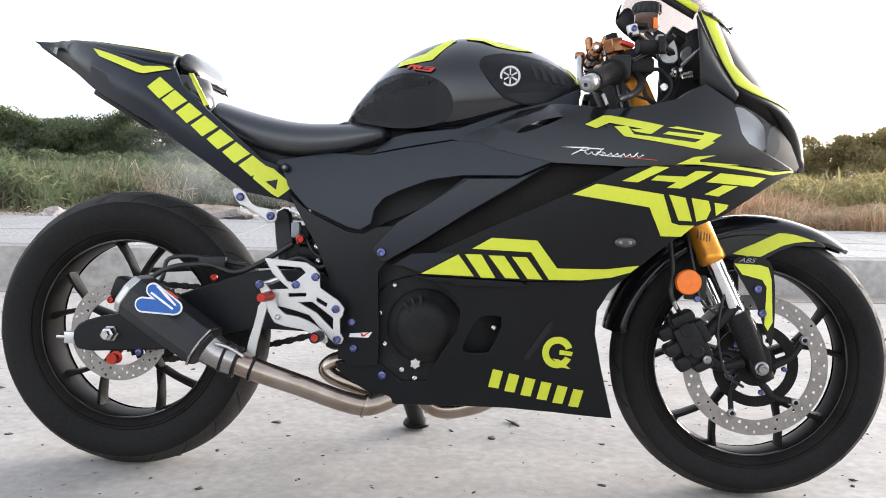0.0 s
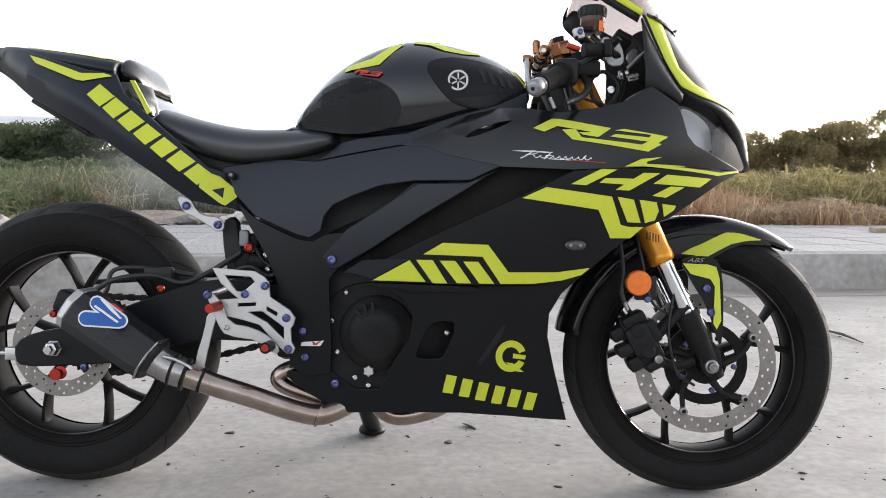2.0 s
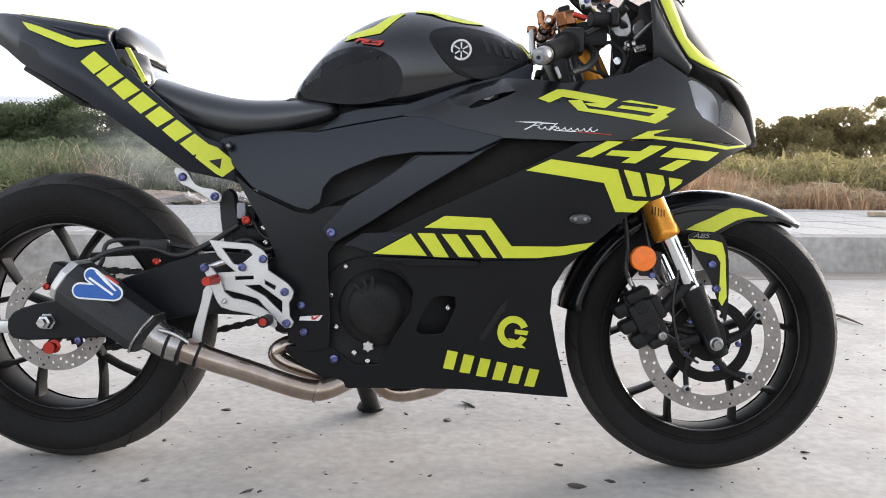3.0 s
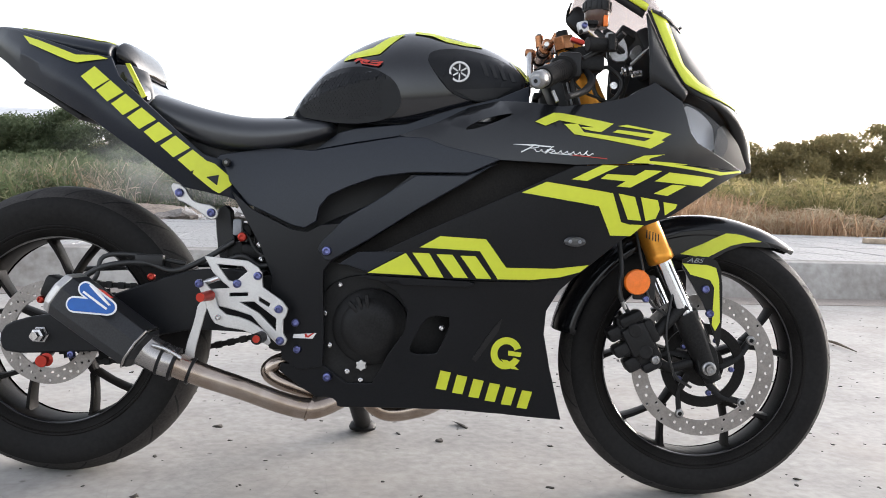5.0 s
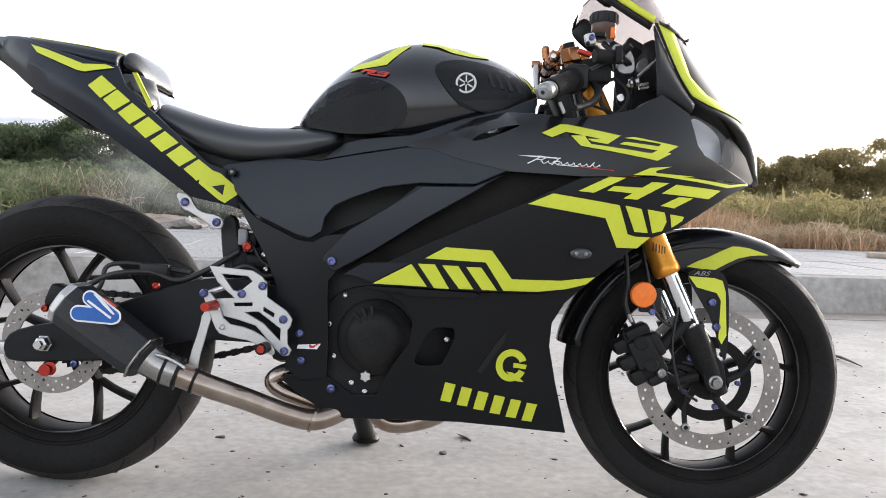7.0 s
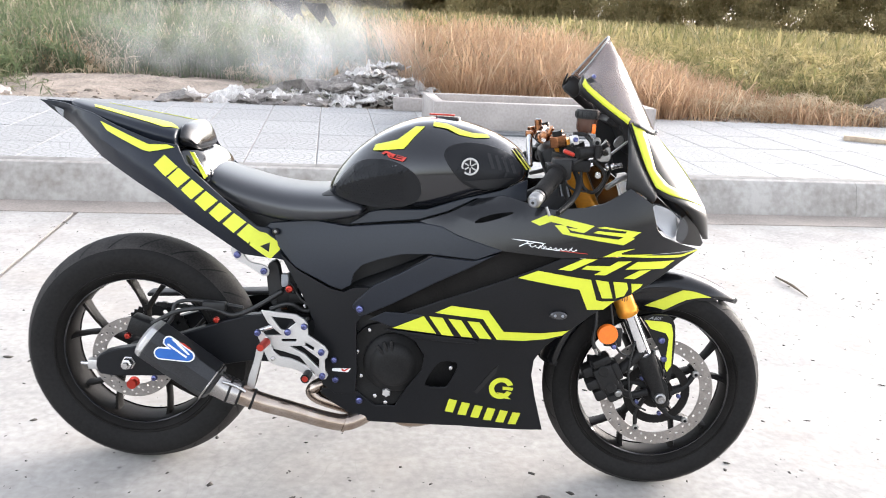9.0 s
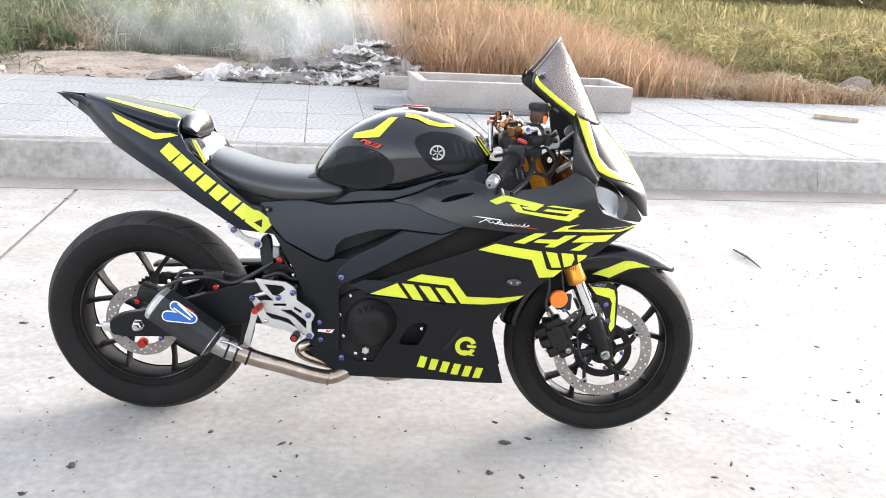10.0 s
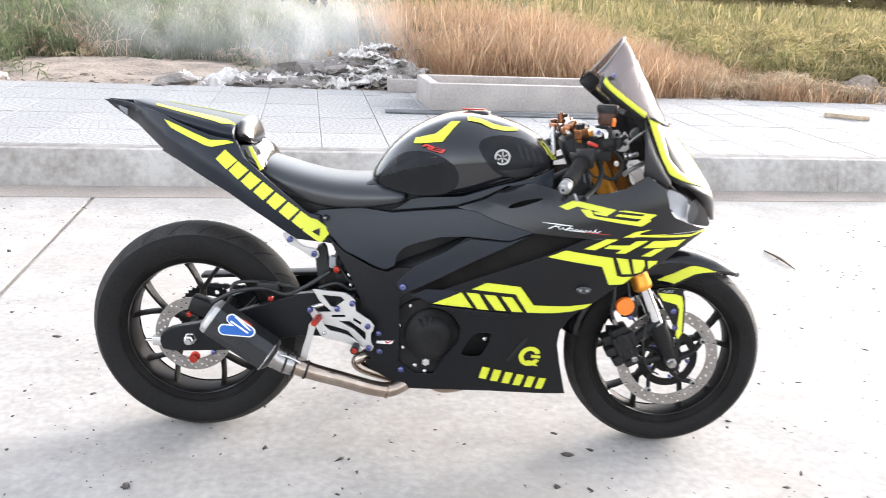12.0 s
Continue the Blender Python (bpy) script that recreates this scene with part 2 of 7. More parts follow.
    link(mix.outputs["Result"], p.inputs["Base Color"])
    return m


TILE = tile_material()


def concrete_road():
    """Trowelled road concrete: brownish stains, small pits and faint drag marks."""
    m = surface("road_concrete", (0.366, 0.349, 0.328), 0.82, vary=0.12, scale=0.9, fine=40, bump=0.2, depth=0.005, spec=0.15)
    t = m.node_tree
    p = t.nodes["Principled BSDF"]
    link = t.links.new
    coord = t.nodes.new("ShaderNodeTexCoord")
    stain = t.nodes.new("ShaderNodeTexNoise")
    stain.inputs["Scale"].default_value, stain.inputs["Detail"].default_value = 1.7, 6
    link(coord.outputs["Object"], stain.inputs["Vector"])
    amount = t.nodes.new("ShaderNodeMapRange")
    amount.inputs["From Min"].default_value, amount.inputs["From Max"].default_value = 0.5, 0.72
    amount.inputs["To Max"].default_value = 0.5
    link(stain.outputs["Fac"], amount.inputs["Value"])
    mix = t.nodes.new("ShaderNodeMix")
    mix.data_type = "RGBA"
    was = p.inputs["Base Color"].links[0].from_socket
    link(amount.outputs[0], mix.inputs["Factor"])
    link(was, mix.inputs["A"])
    mix.inputs["B"].default_value = (0.3, 0.26, 0.225, 1)
    pits = t.nodes.new("ShaderNodeTexVoronoi")
    pits.inputs["Scale"].default_value = 16
    link(coord.outputs["Object"], pits.inputs["Vector"])
    pit = t.nodes.new("ShaderNodeMapRange")
    pit.inputs["From Min"].default_value, pit.inputs["From Max"].default_value = 0.05, 0.13
    link(pits.outputs["Distance"], pit.inputs["Value"])
    where = t.nodes.new("ShaderNodeTexNoise")
    where.inputs["Scale"].default_value = 9
    link(coord.outputs["Object"], where.inputs["Vector"])
    rare = t.nodes.new("ShaderNodeMath")
    rare.operation = "GREATER_THAN"
    rare.inputs[1].default_value = 0.56
    link(where.outputs["Fac"], rare.inputs[0])
    keep = t.nodes.new("ShaderNodeMix")
    keep.inputs["A"].default_value = 1.0
    link(rare.outputs[0], keep.inputs["Factor"])
    link(pit.outputs[0], keep.inputs["B"])
    dark = t.nodes.new("ShaderNodeMix")
    dark.data_type = "RGBA"
    link(keep.outputs["Result"], dark.inputs["Factor"])
    dark.inputs["A"].default_value = (0.2, 0.185, 0.17, 1)
    link(mix.outputs["Result"], dark.inputs["B"])
    # thin wandering scratches and tyre-worn streaks
    wander = t.nodes.new("ShaderNodeTexNoise")
    wander.inputs["Scale"].default_value, wander.inputs["Detail"].default_value, wander.inputs["Distortion"].default_value = 2.6, 2.5, 0.6
    link(coord.outputs["Object"], wander.inputs["Vector"])
    off = t.nodes.new("ShaderNodeMath")
    off.operation = "PINGPONG"
    off.inputs[1].default_value = 0.045
    link(wander.outputs["Fac"], off.inputs[0])
    line = t.nodes.new("ShaderNodeMapRange")
    line.inputs["From Min"].default_value, line.inputs["From Max"].default_value = 0.0008, 0.003
    line.inputs["To Min"].default_value, line.inputs["To Max"].default_value = 0.3, 0.0
    link(off.outputs[0], line.inputs["Value"])
    part = t.nodes.new("ShaderNodeMath")
    part.operation = "MULTIPLY"
    link(line.outputs[0], part.inputs[0])
    link(where.outputs["Fac"], part.inputs[1])
    scratch = t.nodes.new("ShaderNodeMix")
    scratch.data_type = "RGBA"
    link(part.outputs[0], scratch.inputs["Factor"])
    link(dark.outputs["Result"], scratch.inputs["A"])
    scratch.inputs["B"].default_value = (0.2, 0.19, 0.18, 1)
    link(scratch.outputs["Result"], p.inputs["Base Color"])
    # pale trowel skins and darker open patches between them
    skin = t.nodes.new("ShaderNodeTexNoise")
    skin.inputs["Scale"].default_value, skin.inputs["Detail"].default_value, skin.inputs["Distortion"].default_value = 5.0, 9, 0.5
    lay = t.nodes.new("ShaderNodeMapping")
    lay.inputs["Scale"].default_value, lay.inputs["Rotation"].default_value = (0.85, 1.15, 1.0), (0, 0, 0.35)
    link(coord.outputs["Object"], lay.inputs["Vector"])
    link(lay.outputs[0], skin.inputs["Vector"])
    skinned = t.nodes.new("ShaderNodeMapRange")
    skinned.inputs["From Min"].default_value, skinned.inputs["From Max"].default_value = 0.42, 0.56
    skinned.inputs["To Min"].default_value, skinned.inputs["To Max"].default_value = 0.97, 1.08
    link(skin.outputs["Fac"], skinned.inputs["Value"])
    tone = t.nodes.new("ShaderNodeHueSaturation")
    link(skinned.outputs[0], tone.inputs["Value"])
    link(scratch.outputs["Result"], tone.inputs["Color"])
    link(tone.outputs[0], p.inputs["Base Color"])
    drag = t.nodes.new("ShaderNodeTexNoise")
    drag.inputs["Scale"].default_value, drag.inputs["Detail"].default_value = 5, 9
    squeeze = t.nodes.new("ShaderNodeMapping")
    squeeze.inputs["Scale"].default_value = (1.0, 1.1, 1.0)
    squeeze.inputs["Rotation"].default_value = (0, 0, 0.5)
    link(coord.outputs["Object"], squeeze.inputs["Vector"])
    link(squeeze.outputs[0], drag.inputs["Vector"])
    total = t.nodes.new("ShaderNodeMath")
    total.operation = "MULTIPLY_ADD"
    total.inputs[1].default_value = 0.35
    link(keep.outputs["Result"], total.inputs[0])
    ridge_sum = t.nodes.new("ShaderNodeMath")
    ridge_sum.operation = "MULTIPLY_ADD"
    ridge_sum.inputs[1].default_value = 0.5
    link(skinned.outputs[0], ridge_sum.inputs[0])
    link(drag.outputs["Fac"], ridge_sum.inputs[2])
    link(ridge_sum.outputs[0], total.inputs[2])
    b = t.nodes.new("ShaderNodeBump")
    b.inputs["Strength"].default_value, b.inputs["Distance"].default_value = 0.32, 0.014
    link(total.outputs[0], b.inputs["Height"])
    link(p.inputs["Normal"].links[0].from_socket, b.inputs["Normal"])
    link(b.outputs[0], p.inputs["Normal"])
    return m


CONCRETE = concrete_road()


# ---- mesh helpers ----
def finish(name, bm, material, parent=None, label="", smooth=35, bevel=0.0):
    """One mesh object from a bmesh, shaded smooth with sharp edges past an angle."""
    bmesh.ops.recalc_face_normals(bm, faces=bm.faces)
    me = bpy.data.meshes.new(name)
    bm.to_mesh(me)
    bm.free()
    me.materials.append(material)
    if smooth:
        me.polygons.foreach_set("use_smooth", [True] * len(me.polygons))
        me.set_sharp_from_angle(angle=radians(smooth))
    ob = new(name, me)
    if parent:
        ob.parent = parent
    if label:
        ob["label"] = label
    if bevel:
        mod = ob.modifiers.new("edge", "BEVEL")
        mod.width, mod.segments, mod.limit_method, mod.angle_limit = bevel, 2, "ANGLE", radians(40)
        mod.harden_normals = False
    return ob


part = finish


def rounded(points, times=1, closed=True):
    """Chaikin corner cutting."""
    for _ in range(times):
        out = []
        n = len(points)
        for k in range(n if closed else n - 1):
            a, b = Vector(points[k]), Vector(points[(k + 1) % n])
            out += [a.lerp(b, 0.25), a.lerp(b, 0.75)]
        if not closed:
            out = [Vector(points[0])] + out + [Vector(points[-1])]
        points = [tuple(p) for p in out]
    return points


def spline(points, steps=6):
    """Catmull-Rom through the points."""
    P = [Vector(p) for p in points]
    P = [2 * P[0] - P[1]] + P + [2 * P[-1] - P[-2]]
    out = []
    for k in range(1, len(P) - 2):
        a, b, c, d = P[k - 1:k + 3]
        for s in range(steps):
            t = s / steps
            out.append(0.5 * (2 * b + (c - a) * t + (2 * a - 5 * b + 4 * c - d) * t * t + (3 * b - a - 3 * c + d) * t ** 3))
    return out + [P[-2]]


def fill_outline(bm, loops):
    """A flat filled outline with holes, in x and z at y = 0."""
    edges = []
    for loop in loops:
        vs = [bm.verts.new((p[0], 0, p[1])) for p in loop]
        edges += [bm.edges.new((vs[k], vs[(k + 1) % len(vs)])) for k in range(len(vs))]
    bmesh.ops.triangle_fill(bm, use_beauty=True, use_dissolve=False, edges=edges)
    return bm


def split_long(bm, longest, rounds=5):
    for _ in range(rounds):
        long = [e for e in bm.edges if e.calc_length() > longest]
        if not long:
            break
        bmesh.ops.subdivide_edges(bm, edges=long, cuts=1)
        bmesh.ops.triangulate(bm, faces=[f for f in bm.faces if len(f.verts) > 3])


def thicken(bm, move):
    """Extrude all faces by the vector move."""
    ret = bmesh.ops.extrude_face_region(bm, geom=list(bm.faces), use_keep_orig=True)
    for v in ret["geom"]:
        if isinstance(v, bmesh.types.BMVert):
            v.co += Vector(move)


def plate(name, loops, y, thick, material, parent, label="", bevel=0.0012, tilt=None):
    """A flat plate cut to an outline (x, z) with holes, its face at y, thickness towards +y."""
    bm = bmesh.new()
    fill_outline(bm, loops)
    for v in bm.verts:
        v.co.y = y
    thicken(bm, (0, thick, 0))
    if tilt:
        bmesh.ops.transform(bm, matrix=tilt, verts=bm.verts)
    return finish(name, bm, material, parent, label, 30, bevel)


def shell(name, loops, width, material, parent, label="", offset=0.0, thick=0.006, side=-1, fine=0.035, bevel=0.0015):
    """A curved panel: outline in x and z laid on the half-width surface, with thickness inwards."""
    bm = bmesh.new()
    fill_outline(bm, loops)
    split_long(bm, fine)
    for v in bm.verts:
        v.co.y = side * (max(0.02, width(v.co.x, v.co.z)) + offset)
    thicken(bm, (0, -side * thick, 0))
    return finish(name, bm, material, parent, label, 40, bevel)


def sweep(name, points, radius, material, parent, label="", seg=10, smooth_steps=5, flat=1.0, closed_ends=True):
    """A round tube along a smooth path; radius may be a list along the points."""
    path = spline(points, smooth_steps) if smooth_steps else [Vector(p) for p in points]
    n = len(path)
    if isinstance(radius, (list, tuple)):
        rs = [float(r) for r in np.interp(np.linspace(0, 1, n), np.linspace(0, 1, len(radius)), radius)]
    else:
        rs = [radius] * n
    bm = bmesh.new()
    side = None
    rings = []
    for k, p in enumerate(path):
        d = (path[min(k + 1, n - 1)] - path[max(k - 1, 0)]).normalized()
        if side is None:
            side = d.orthogonal().normalized()
        side = (side - d * side.dot(d)).normalized()
        up = d.cross(side)
        rings.append([bm.verts.new(p + rs[k] * (math.cos(2 * math.pi * s / seg) * side + flat * math.sin(2 * math.pi * s / seg) * up)) for s in range(seg)])
    for a, b in zip(rings, rings[1:]):
        for s in range(seg):
            bm.faces.new((a[s], a[(s + 1) % seg], b[(s + 1) % seg], b[s]))
    if closed_ends:
        bm.faces.new(rings[0])
        bm.faces.new(rings[-1])
    return finish(name, bm, material, parent, label, 50)


def rod(name, a, b, radius, material, parent, label="", end=None, seg=16, bevel=0.0):
    return sweep_straight(name, a, b, radius, radius if end is None else end, material, parent, label, seg, bevel)


def sweep_straight(name, a, b, r0, r1, material, parent, label, seg, bevel):
    bm = bmesh.new()
    a, b = Vector(a), Vector(b)
    d = b - a
    m = Matrix.Translation((a + b) / 2) @ d.to_track_quat("Z", "Y").to_matrix().to_4x4()
    bmesh.ops.create_cone(bm, cap_ends=True, segments=seg, radius1=r0, radius2=r1, depth=d.length, matrix=m)
    return finish(name, bm, material, parent, label, 40, bevel)


def revolve(name, profile, material, parent, label="", at=(0, 0, 0), seg=64, axis="y", closed=False, smooth=35):
    """A turned form: profile of (radius, along the axis)."""
    bm = bmesh.new()
    rings = []
    for r, h in profile:
        ring = []
        for s in range(seg):
            a = 2 * math.pi * s / seg
            p = (r * math.cos(a), h, r * math.sin(a)) if axis == "y" else (r * math.cos(a), r * math.sin(a), h)
            ring.append(bm.verts.new(Vector(p) + Vector(at)))
        rings.append(ring)
    pairs = list(zip(rings, rings[1:])) + ([(rings[-1], rings[0])] if closed else [])
    for a, b in pairs:
        for s in range(seg):
            bm.faces.new((a[s], a[(s + 1) % seg], b[(s + 1) % seg], b[s]))
    if not closed:
        bm.faces.new(rings[0])
        bm.faces.new(rings[-1])
    return finish(name, bm, material, parent, label, smooth)


def box(name, size, at, material, parent, label="", bevel=0.003, turn=None, taper=1.0):
    """A block with softened edges; taper narrows its top."""
    bm = bmesh.new()
    bmesh.ops.create_cube(bm, size=1)
    for v in bm.verts:
        k = taper if v.co.z > 0 else 1.0
        v.co = Vector((v.co.x * size[0] * k, v.co.y * size[1] * k, v.co.z * size[2]))
    if bevel:
        bmesh.ops.bevel(bm, geom=list(bm.edges), offset=bevel, segments=2, affect="EDGES", profile=0.5)
    m = Matrix.Translation(at) @ (turn or Matrix())
    bmesh.ops.transform(bm, matrix=m, verts=bm.verts)
    return finish(name, bm, material, parent, label, 40)


def loft(name, stations, material, parent, label="", shape=None, levels=1, sides=(-1, 1)):
    """A body lofted along x. Each station: x, top z, half-width, z of the widest place, bottom z."""
    shape = shape or [(0, 1.0), (0.35, 0.985), (0.66, 0.9), (0.88, 0.62), (1.0, 0.0), (0.98, -0.5), (0.9, -1.0), (0.4, -1.03), (0, -1.03)]
    bm = bmesh.new()
    rings = []
    for x, top, wide, mid, low in stations:
        half = [(w * wide, mid + k * (top - mid) if k >= 0 else mid + k * (mid - low)) for w, k in shape]
        ring = [bm.verts.new((x, -y, z)) for y, z in half] + [bm.verts.new((x, y, z)) for y, z in half[-2:0:-1]]
        rings.append(ring)
    n = len(rings[0])
    for a, b in zip(rings, rings[1:]):
        for s in range(n):
            bm.faces.new((a[s], a[(s + 1) % n], b[(s + 1) % n], b[s]))
    bm.faces.new(rings[0])
    bm.faces.new(rings[-1])
    ob = finish(name, bm, material, parent, label, 60)
    if levels:
        mod = ob.modifiers.new("round", "SUBSURF")
        mod.levels = mod.render_levels = levels
    return ob


def quick_mesh(name, verts, faces_of, material, smooth=False):
    """A large mesh from numpy arrays: verts (n, 3) and faces (m, k) with k corners each."""
    me = bpy.data.meshes.new(name)
    k = faces_of.shape[1]
    me.vertices.add(len(verts))
    me.vertices.foreach_set("co", np.ascontiguousarray(verts, dtype=np.float32).ravel())
    me.loops.add(faces_of.size)
    me.loops.foreach_set("vertex_index", np.ascontiguousarray(faces_of, dtype=np.int32).ravel())
    me.polygons.add(len(faces_of))
    me.polygons.foreach_set("loop_start", np.arange(0, faces_of.size, k, dtype=np.int32))
    me.update(calc_edges=True)
    me.validate()
    me.materials.append(material)
    return new(name, me)

# ---- the street: road, kerb, pavement, field ----
STREET = pose(0, 3.18, 0, 0, 0, 9.6)      # u along the kerb, v away from the road
PAVE_Z, FIELD_Z = 0.23, 0.2


def street_points(uv):
    """World places of street coordinates (n, 3)."""
    m = np.array(STREET)
    return uv @ m[:3, :3].T + m[:3, 3]


def slab(name, u0, u1, v0, v1, z, thick, material, cut=0.5, rough=0.0, kind="structure", label="", category=""):
    """A slab in street coordinates, with a slightly uneven top."""
    nu, nv = max(1, min(60, int((u1 - u0) / cut))), max(1, min(60, int((v1 - v0) / cut)))
    bm = bmesh.new()
    grid = [[bm.verts.new((u0 + (u1 - u0) * a / nu, v0 + (v1 - v0) * b / nv, z)) for b in range(nv + 1)] for a in range(nu + 1)]
    for a in range(nu):
        for b in range(nv):
            bm.faces.new((grid[a][b], grid[a + 1][b], grid[a + 1][b + 1], grid[a][b + 1]))
    if rough:
        for v in bm.verts:
            v.co.z += rough * noise.noise(v.co * 0.9)
    thicken(bm, (0, 0, -thick))
    ob = finish(name, bm, material, None, label, 30)
    ob.matrix_world = STREET
    return tagged(ob, label, category, kind=kind)


tagged(slab("ground", -900, 900, -900, 900, -0.12, 0.1, FIELD, 60), "dry earth under road and field", "ground", kind="structure")
road = tagged(new("road"), "pale grey concrete road in large slabs, dusty and pitted", "road", kind="structure")
for u0, u1 in ((-150, -14.15), (-14.15, -8.15), (-8.15, -2.15), (-2.15, 3.85), (3.85, 9.85), (9.85, 150)):
    for v0, v1 in ((-5.6, -0.27), (-11.2, -5.63), (-90, -11.23)):
        s = slab("slab", u0 + 0.014, u1 - 0.014, v0, v1, 0.0, 0.1, CONCRETE, 0.6)
        s.parent = road
        s.pop("kind", None)
slab("joint_filler", -150, 150, -12, 0.2, -0.012, 0.05, GUTTER, 30, label="dark grit in the road joints", category="road")
gutter = slab("gutter", -60, 60, -0.27, 0.01, 0.004, 0.06, GUTTER, 0.8, label="brownish concrete gutter strip along the kerb", category="gutter")


def kerb_stone_mesh(length):
    prof = [(0.0, -0.05), (0.0, 0.02), (0.05, 0.195), (0.065, 0.222), (0.09, 0.231), (0.2, 0.231), (0.2, -0.05)]
    bm = bmesh.new()
    rings = []
    for u in (0.0, length * 0.25, length * 0.5, length * 0.75, length):
        wob = 0.003 * math.sin(7 * u)
        rings.append([bm.verts.new((u, v + wob, z)) for v, z in prof])
    for a, b in zip(rings, rings[1:]):
        for k in range(len(prof)):
            bm.faces.new((a[k], a[(k + 1) % len(prof)], b[(k + 1) % len(prof)], b[k]))
    bm.faces.new(rings[0])
    bm.faces.new(rings[-1])
    bmesh.ops.recalc_face_normals(bm, faces=bm.faces)
    me = bpy.data.meshes.new("kerb_stone")
    bm.to_mesh(me)
    bm.free()
    me.materials.append(KERBMAT)
    me.materials.append(KERBTOP)
    for f in me.polygons:
        if f.center.z > 0.2309 and f.normal.z > 0.9:
            f.material_index = 1
    me.polygons.foreach_set("use_smooth", [True] * len(me.polygons))
    me.set_sharp_from_angle(angle=radians(30))
    return me


kerb = tagged(new("kerb"), "cast concrete kerb with a sloping, stained face", "kerb", kind="structure")
kerb.matrix_world = STREET
long_stone = kerb_stone_mesh(3.998)
for n in range(-10, 10):
    s = new("kerb_stone", long_stone)
    s.parent = kerb
    s.location = (4.0 * n - 1.1, 0.0, 0.0)

slab("pavement_bed", -40, 40, 0.19, 3.2, PAVE_Z - 0.007, 0.3, PLANTERMAT, 2, label="mortar bed under the pavement tiles", category="pavement")

# Far earth: rises gently behind the pavement.
field = slab("field", -400, 400, 3.2, 420, FIELD_Z - 0.03, 0.2, FIELD, 6, 0.0, label="rough earth of an overgrown field", category="field")
verge_bm = bmesh.new()
nu, nv = 150, 24
verge_grid = []
for a in range(nu + 1):
    row = []
    for b in range(nv + 1):
        u, v = -14 + 30 * a / nu, 3.02 + 4.4 * b / nv
        mound = 0.1 * math.exp(-((u + 3.2) / 1.5) ** 2 - ((v - 4.9) / 0.8) ** 2)
        z = FIELD_Z - 0.005 + 0.045 * noise.noise((u * 1.7, v * 1.7, 0)) + 0.04 * noise.noise((u * 5, v * 5, 3)) + mound
        if b == 0:
            z = PAVE_Z - 0.02
        row.append(verge_bm.verts.new((u, v, z)))
    verge_grid.append(row)
for a in range(nu):
    for b in range(nv):
        verge_bm.faces.new((verge_grid[a][b], verge_grid[a + 1][b], verge_grid[a + 1][b + 1], verge_grid[a][b + 1]))
thicken(verge_bm, (0, 0, -0.15))
verge = tagged(finish("verge", verge_bm, SOIL), "bare brown soil with a low mound behind the pavement", "soil", kind="structure")
verge.matrix_world = STREET


# ---- planter, loose board, plank ----
def planter():
    top = tagged(new("planter"), "empty rectangular planter of raw grey concrete on the pavement", "planter")
    top.matrix_world = STREET @ pose(0.18, 1.97, PAVE_Z, 0, 0, 2.0)
    L, D, H, T = 2.02, 0.74, 0.235, 0.09
    for (x, y, sx, sy) in ((L / 2, T / 2, L, T), (L / 2, D - T / 2, L, T), (T / 2, D / 2, T, D - 2 * T), (L - T / 2, D / 2, T, D - 2 * T)):
        box("planter_wall", (sx, sy, H), (x, y, H / 2 + 0.001), PLANTERMAT, top, bevel=0.006)
    box("planter_floor", (L - 2 * T, D - 2 * T, 0.03), (L / 2, D / 2, 0.017), SOIL, top, "dusty soil bottom", bevel=0)
    return top


planter()
stub = tagged(box("concrete_block", (0.38, 0.1, 0.128), (0, 0, 0.064), PLANTERMAT, None, bevel=0.006), "low concrete block beside the planter", "block")
stub.matrix_world = STREET @ pose(0.11, 3.19, PAVE_Z, 0, 0, 1)
board = tagged(box("thin_board", (1.95, 0.16, 0.014), (0, 0, 0.008), SLATE, None, bevel=0.002), "dark thin board lying in front of the planter", "board")
board.matrix_world = STREET @ pose(0.75, 1.77, PAVE_Z, 0.5, 0, -3)
plank = tagged(box("wooden_plank", (0.4, 0.1, 0.045), (0, 0, 0.0235), WOOD, None, bevel=0.004), "short weathered wooden offcut on the pavement", "plank")
plank.matrix_world = STREET @ pose(4.31, 2.06, PAVE_Z, 0, 0, -29)


# ---- rubbish heap ----
def crumpled(name, at, size, seed, material, label, category):
    """A crumpled sheet: a disturbed blob with creased facets."""
    rnd = random.Random(seed)
    bm = bmesh.new()
    bmesh.ops.create_icosphere(bm, subdivisions=3, radius=1)
    off = Vector((rnd.uniform(0, 50), rnd.uniform(0, 50), rnd.uniform(0, 50)))
    for v in bm.verts:
        k = 1 + 0.55 * noise.noise(v.co * 1.6 + off) + 0.5 * abs(noise.noise(v.co * 3.4 + off)) - 0.45 * abs(noise.noise(v.co * 6.0 - off))
        v.co = Vector((v.co.x * size[0] * k, v.co.y * size[1] * k, max(-0.2, v.co.z) * size[2] * k))
    ob = finish(name, bm, material, None, "", 0)
    ob.matrix_world = STREET @ pose(*at, 0, 0, rnd.uniform(0, 360))
    return tagged(ob, label, category)


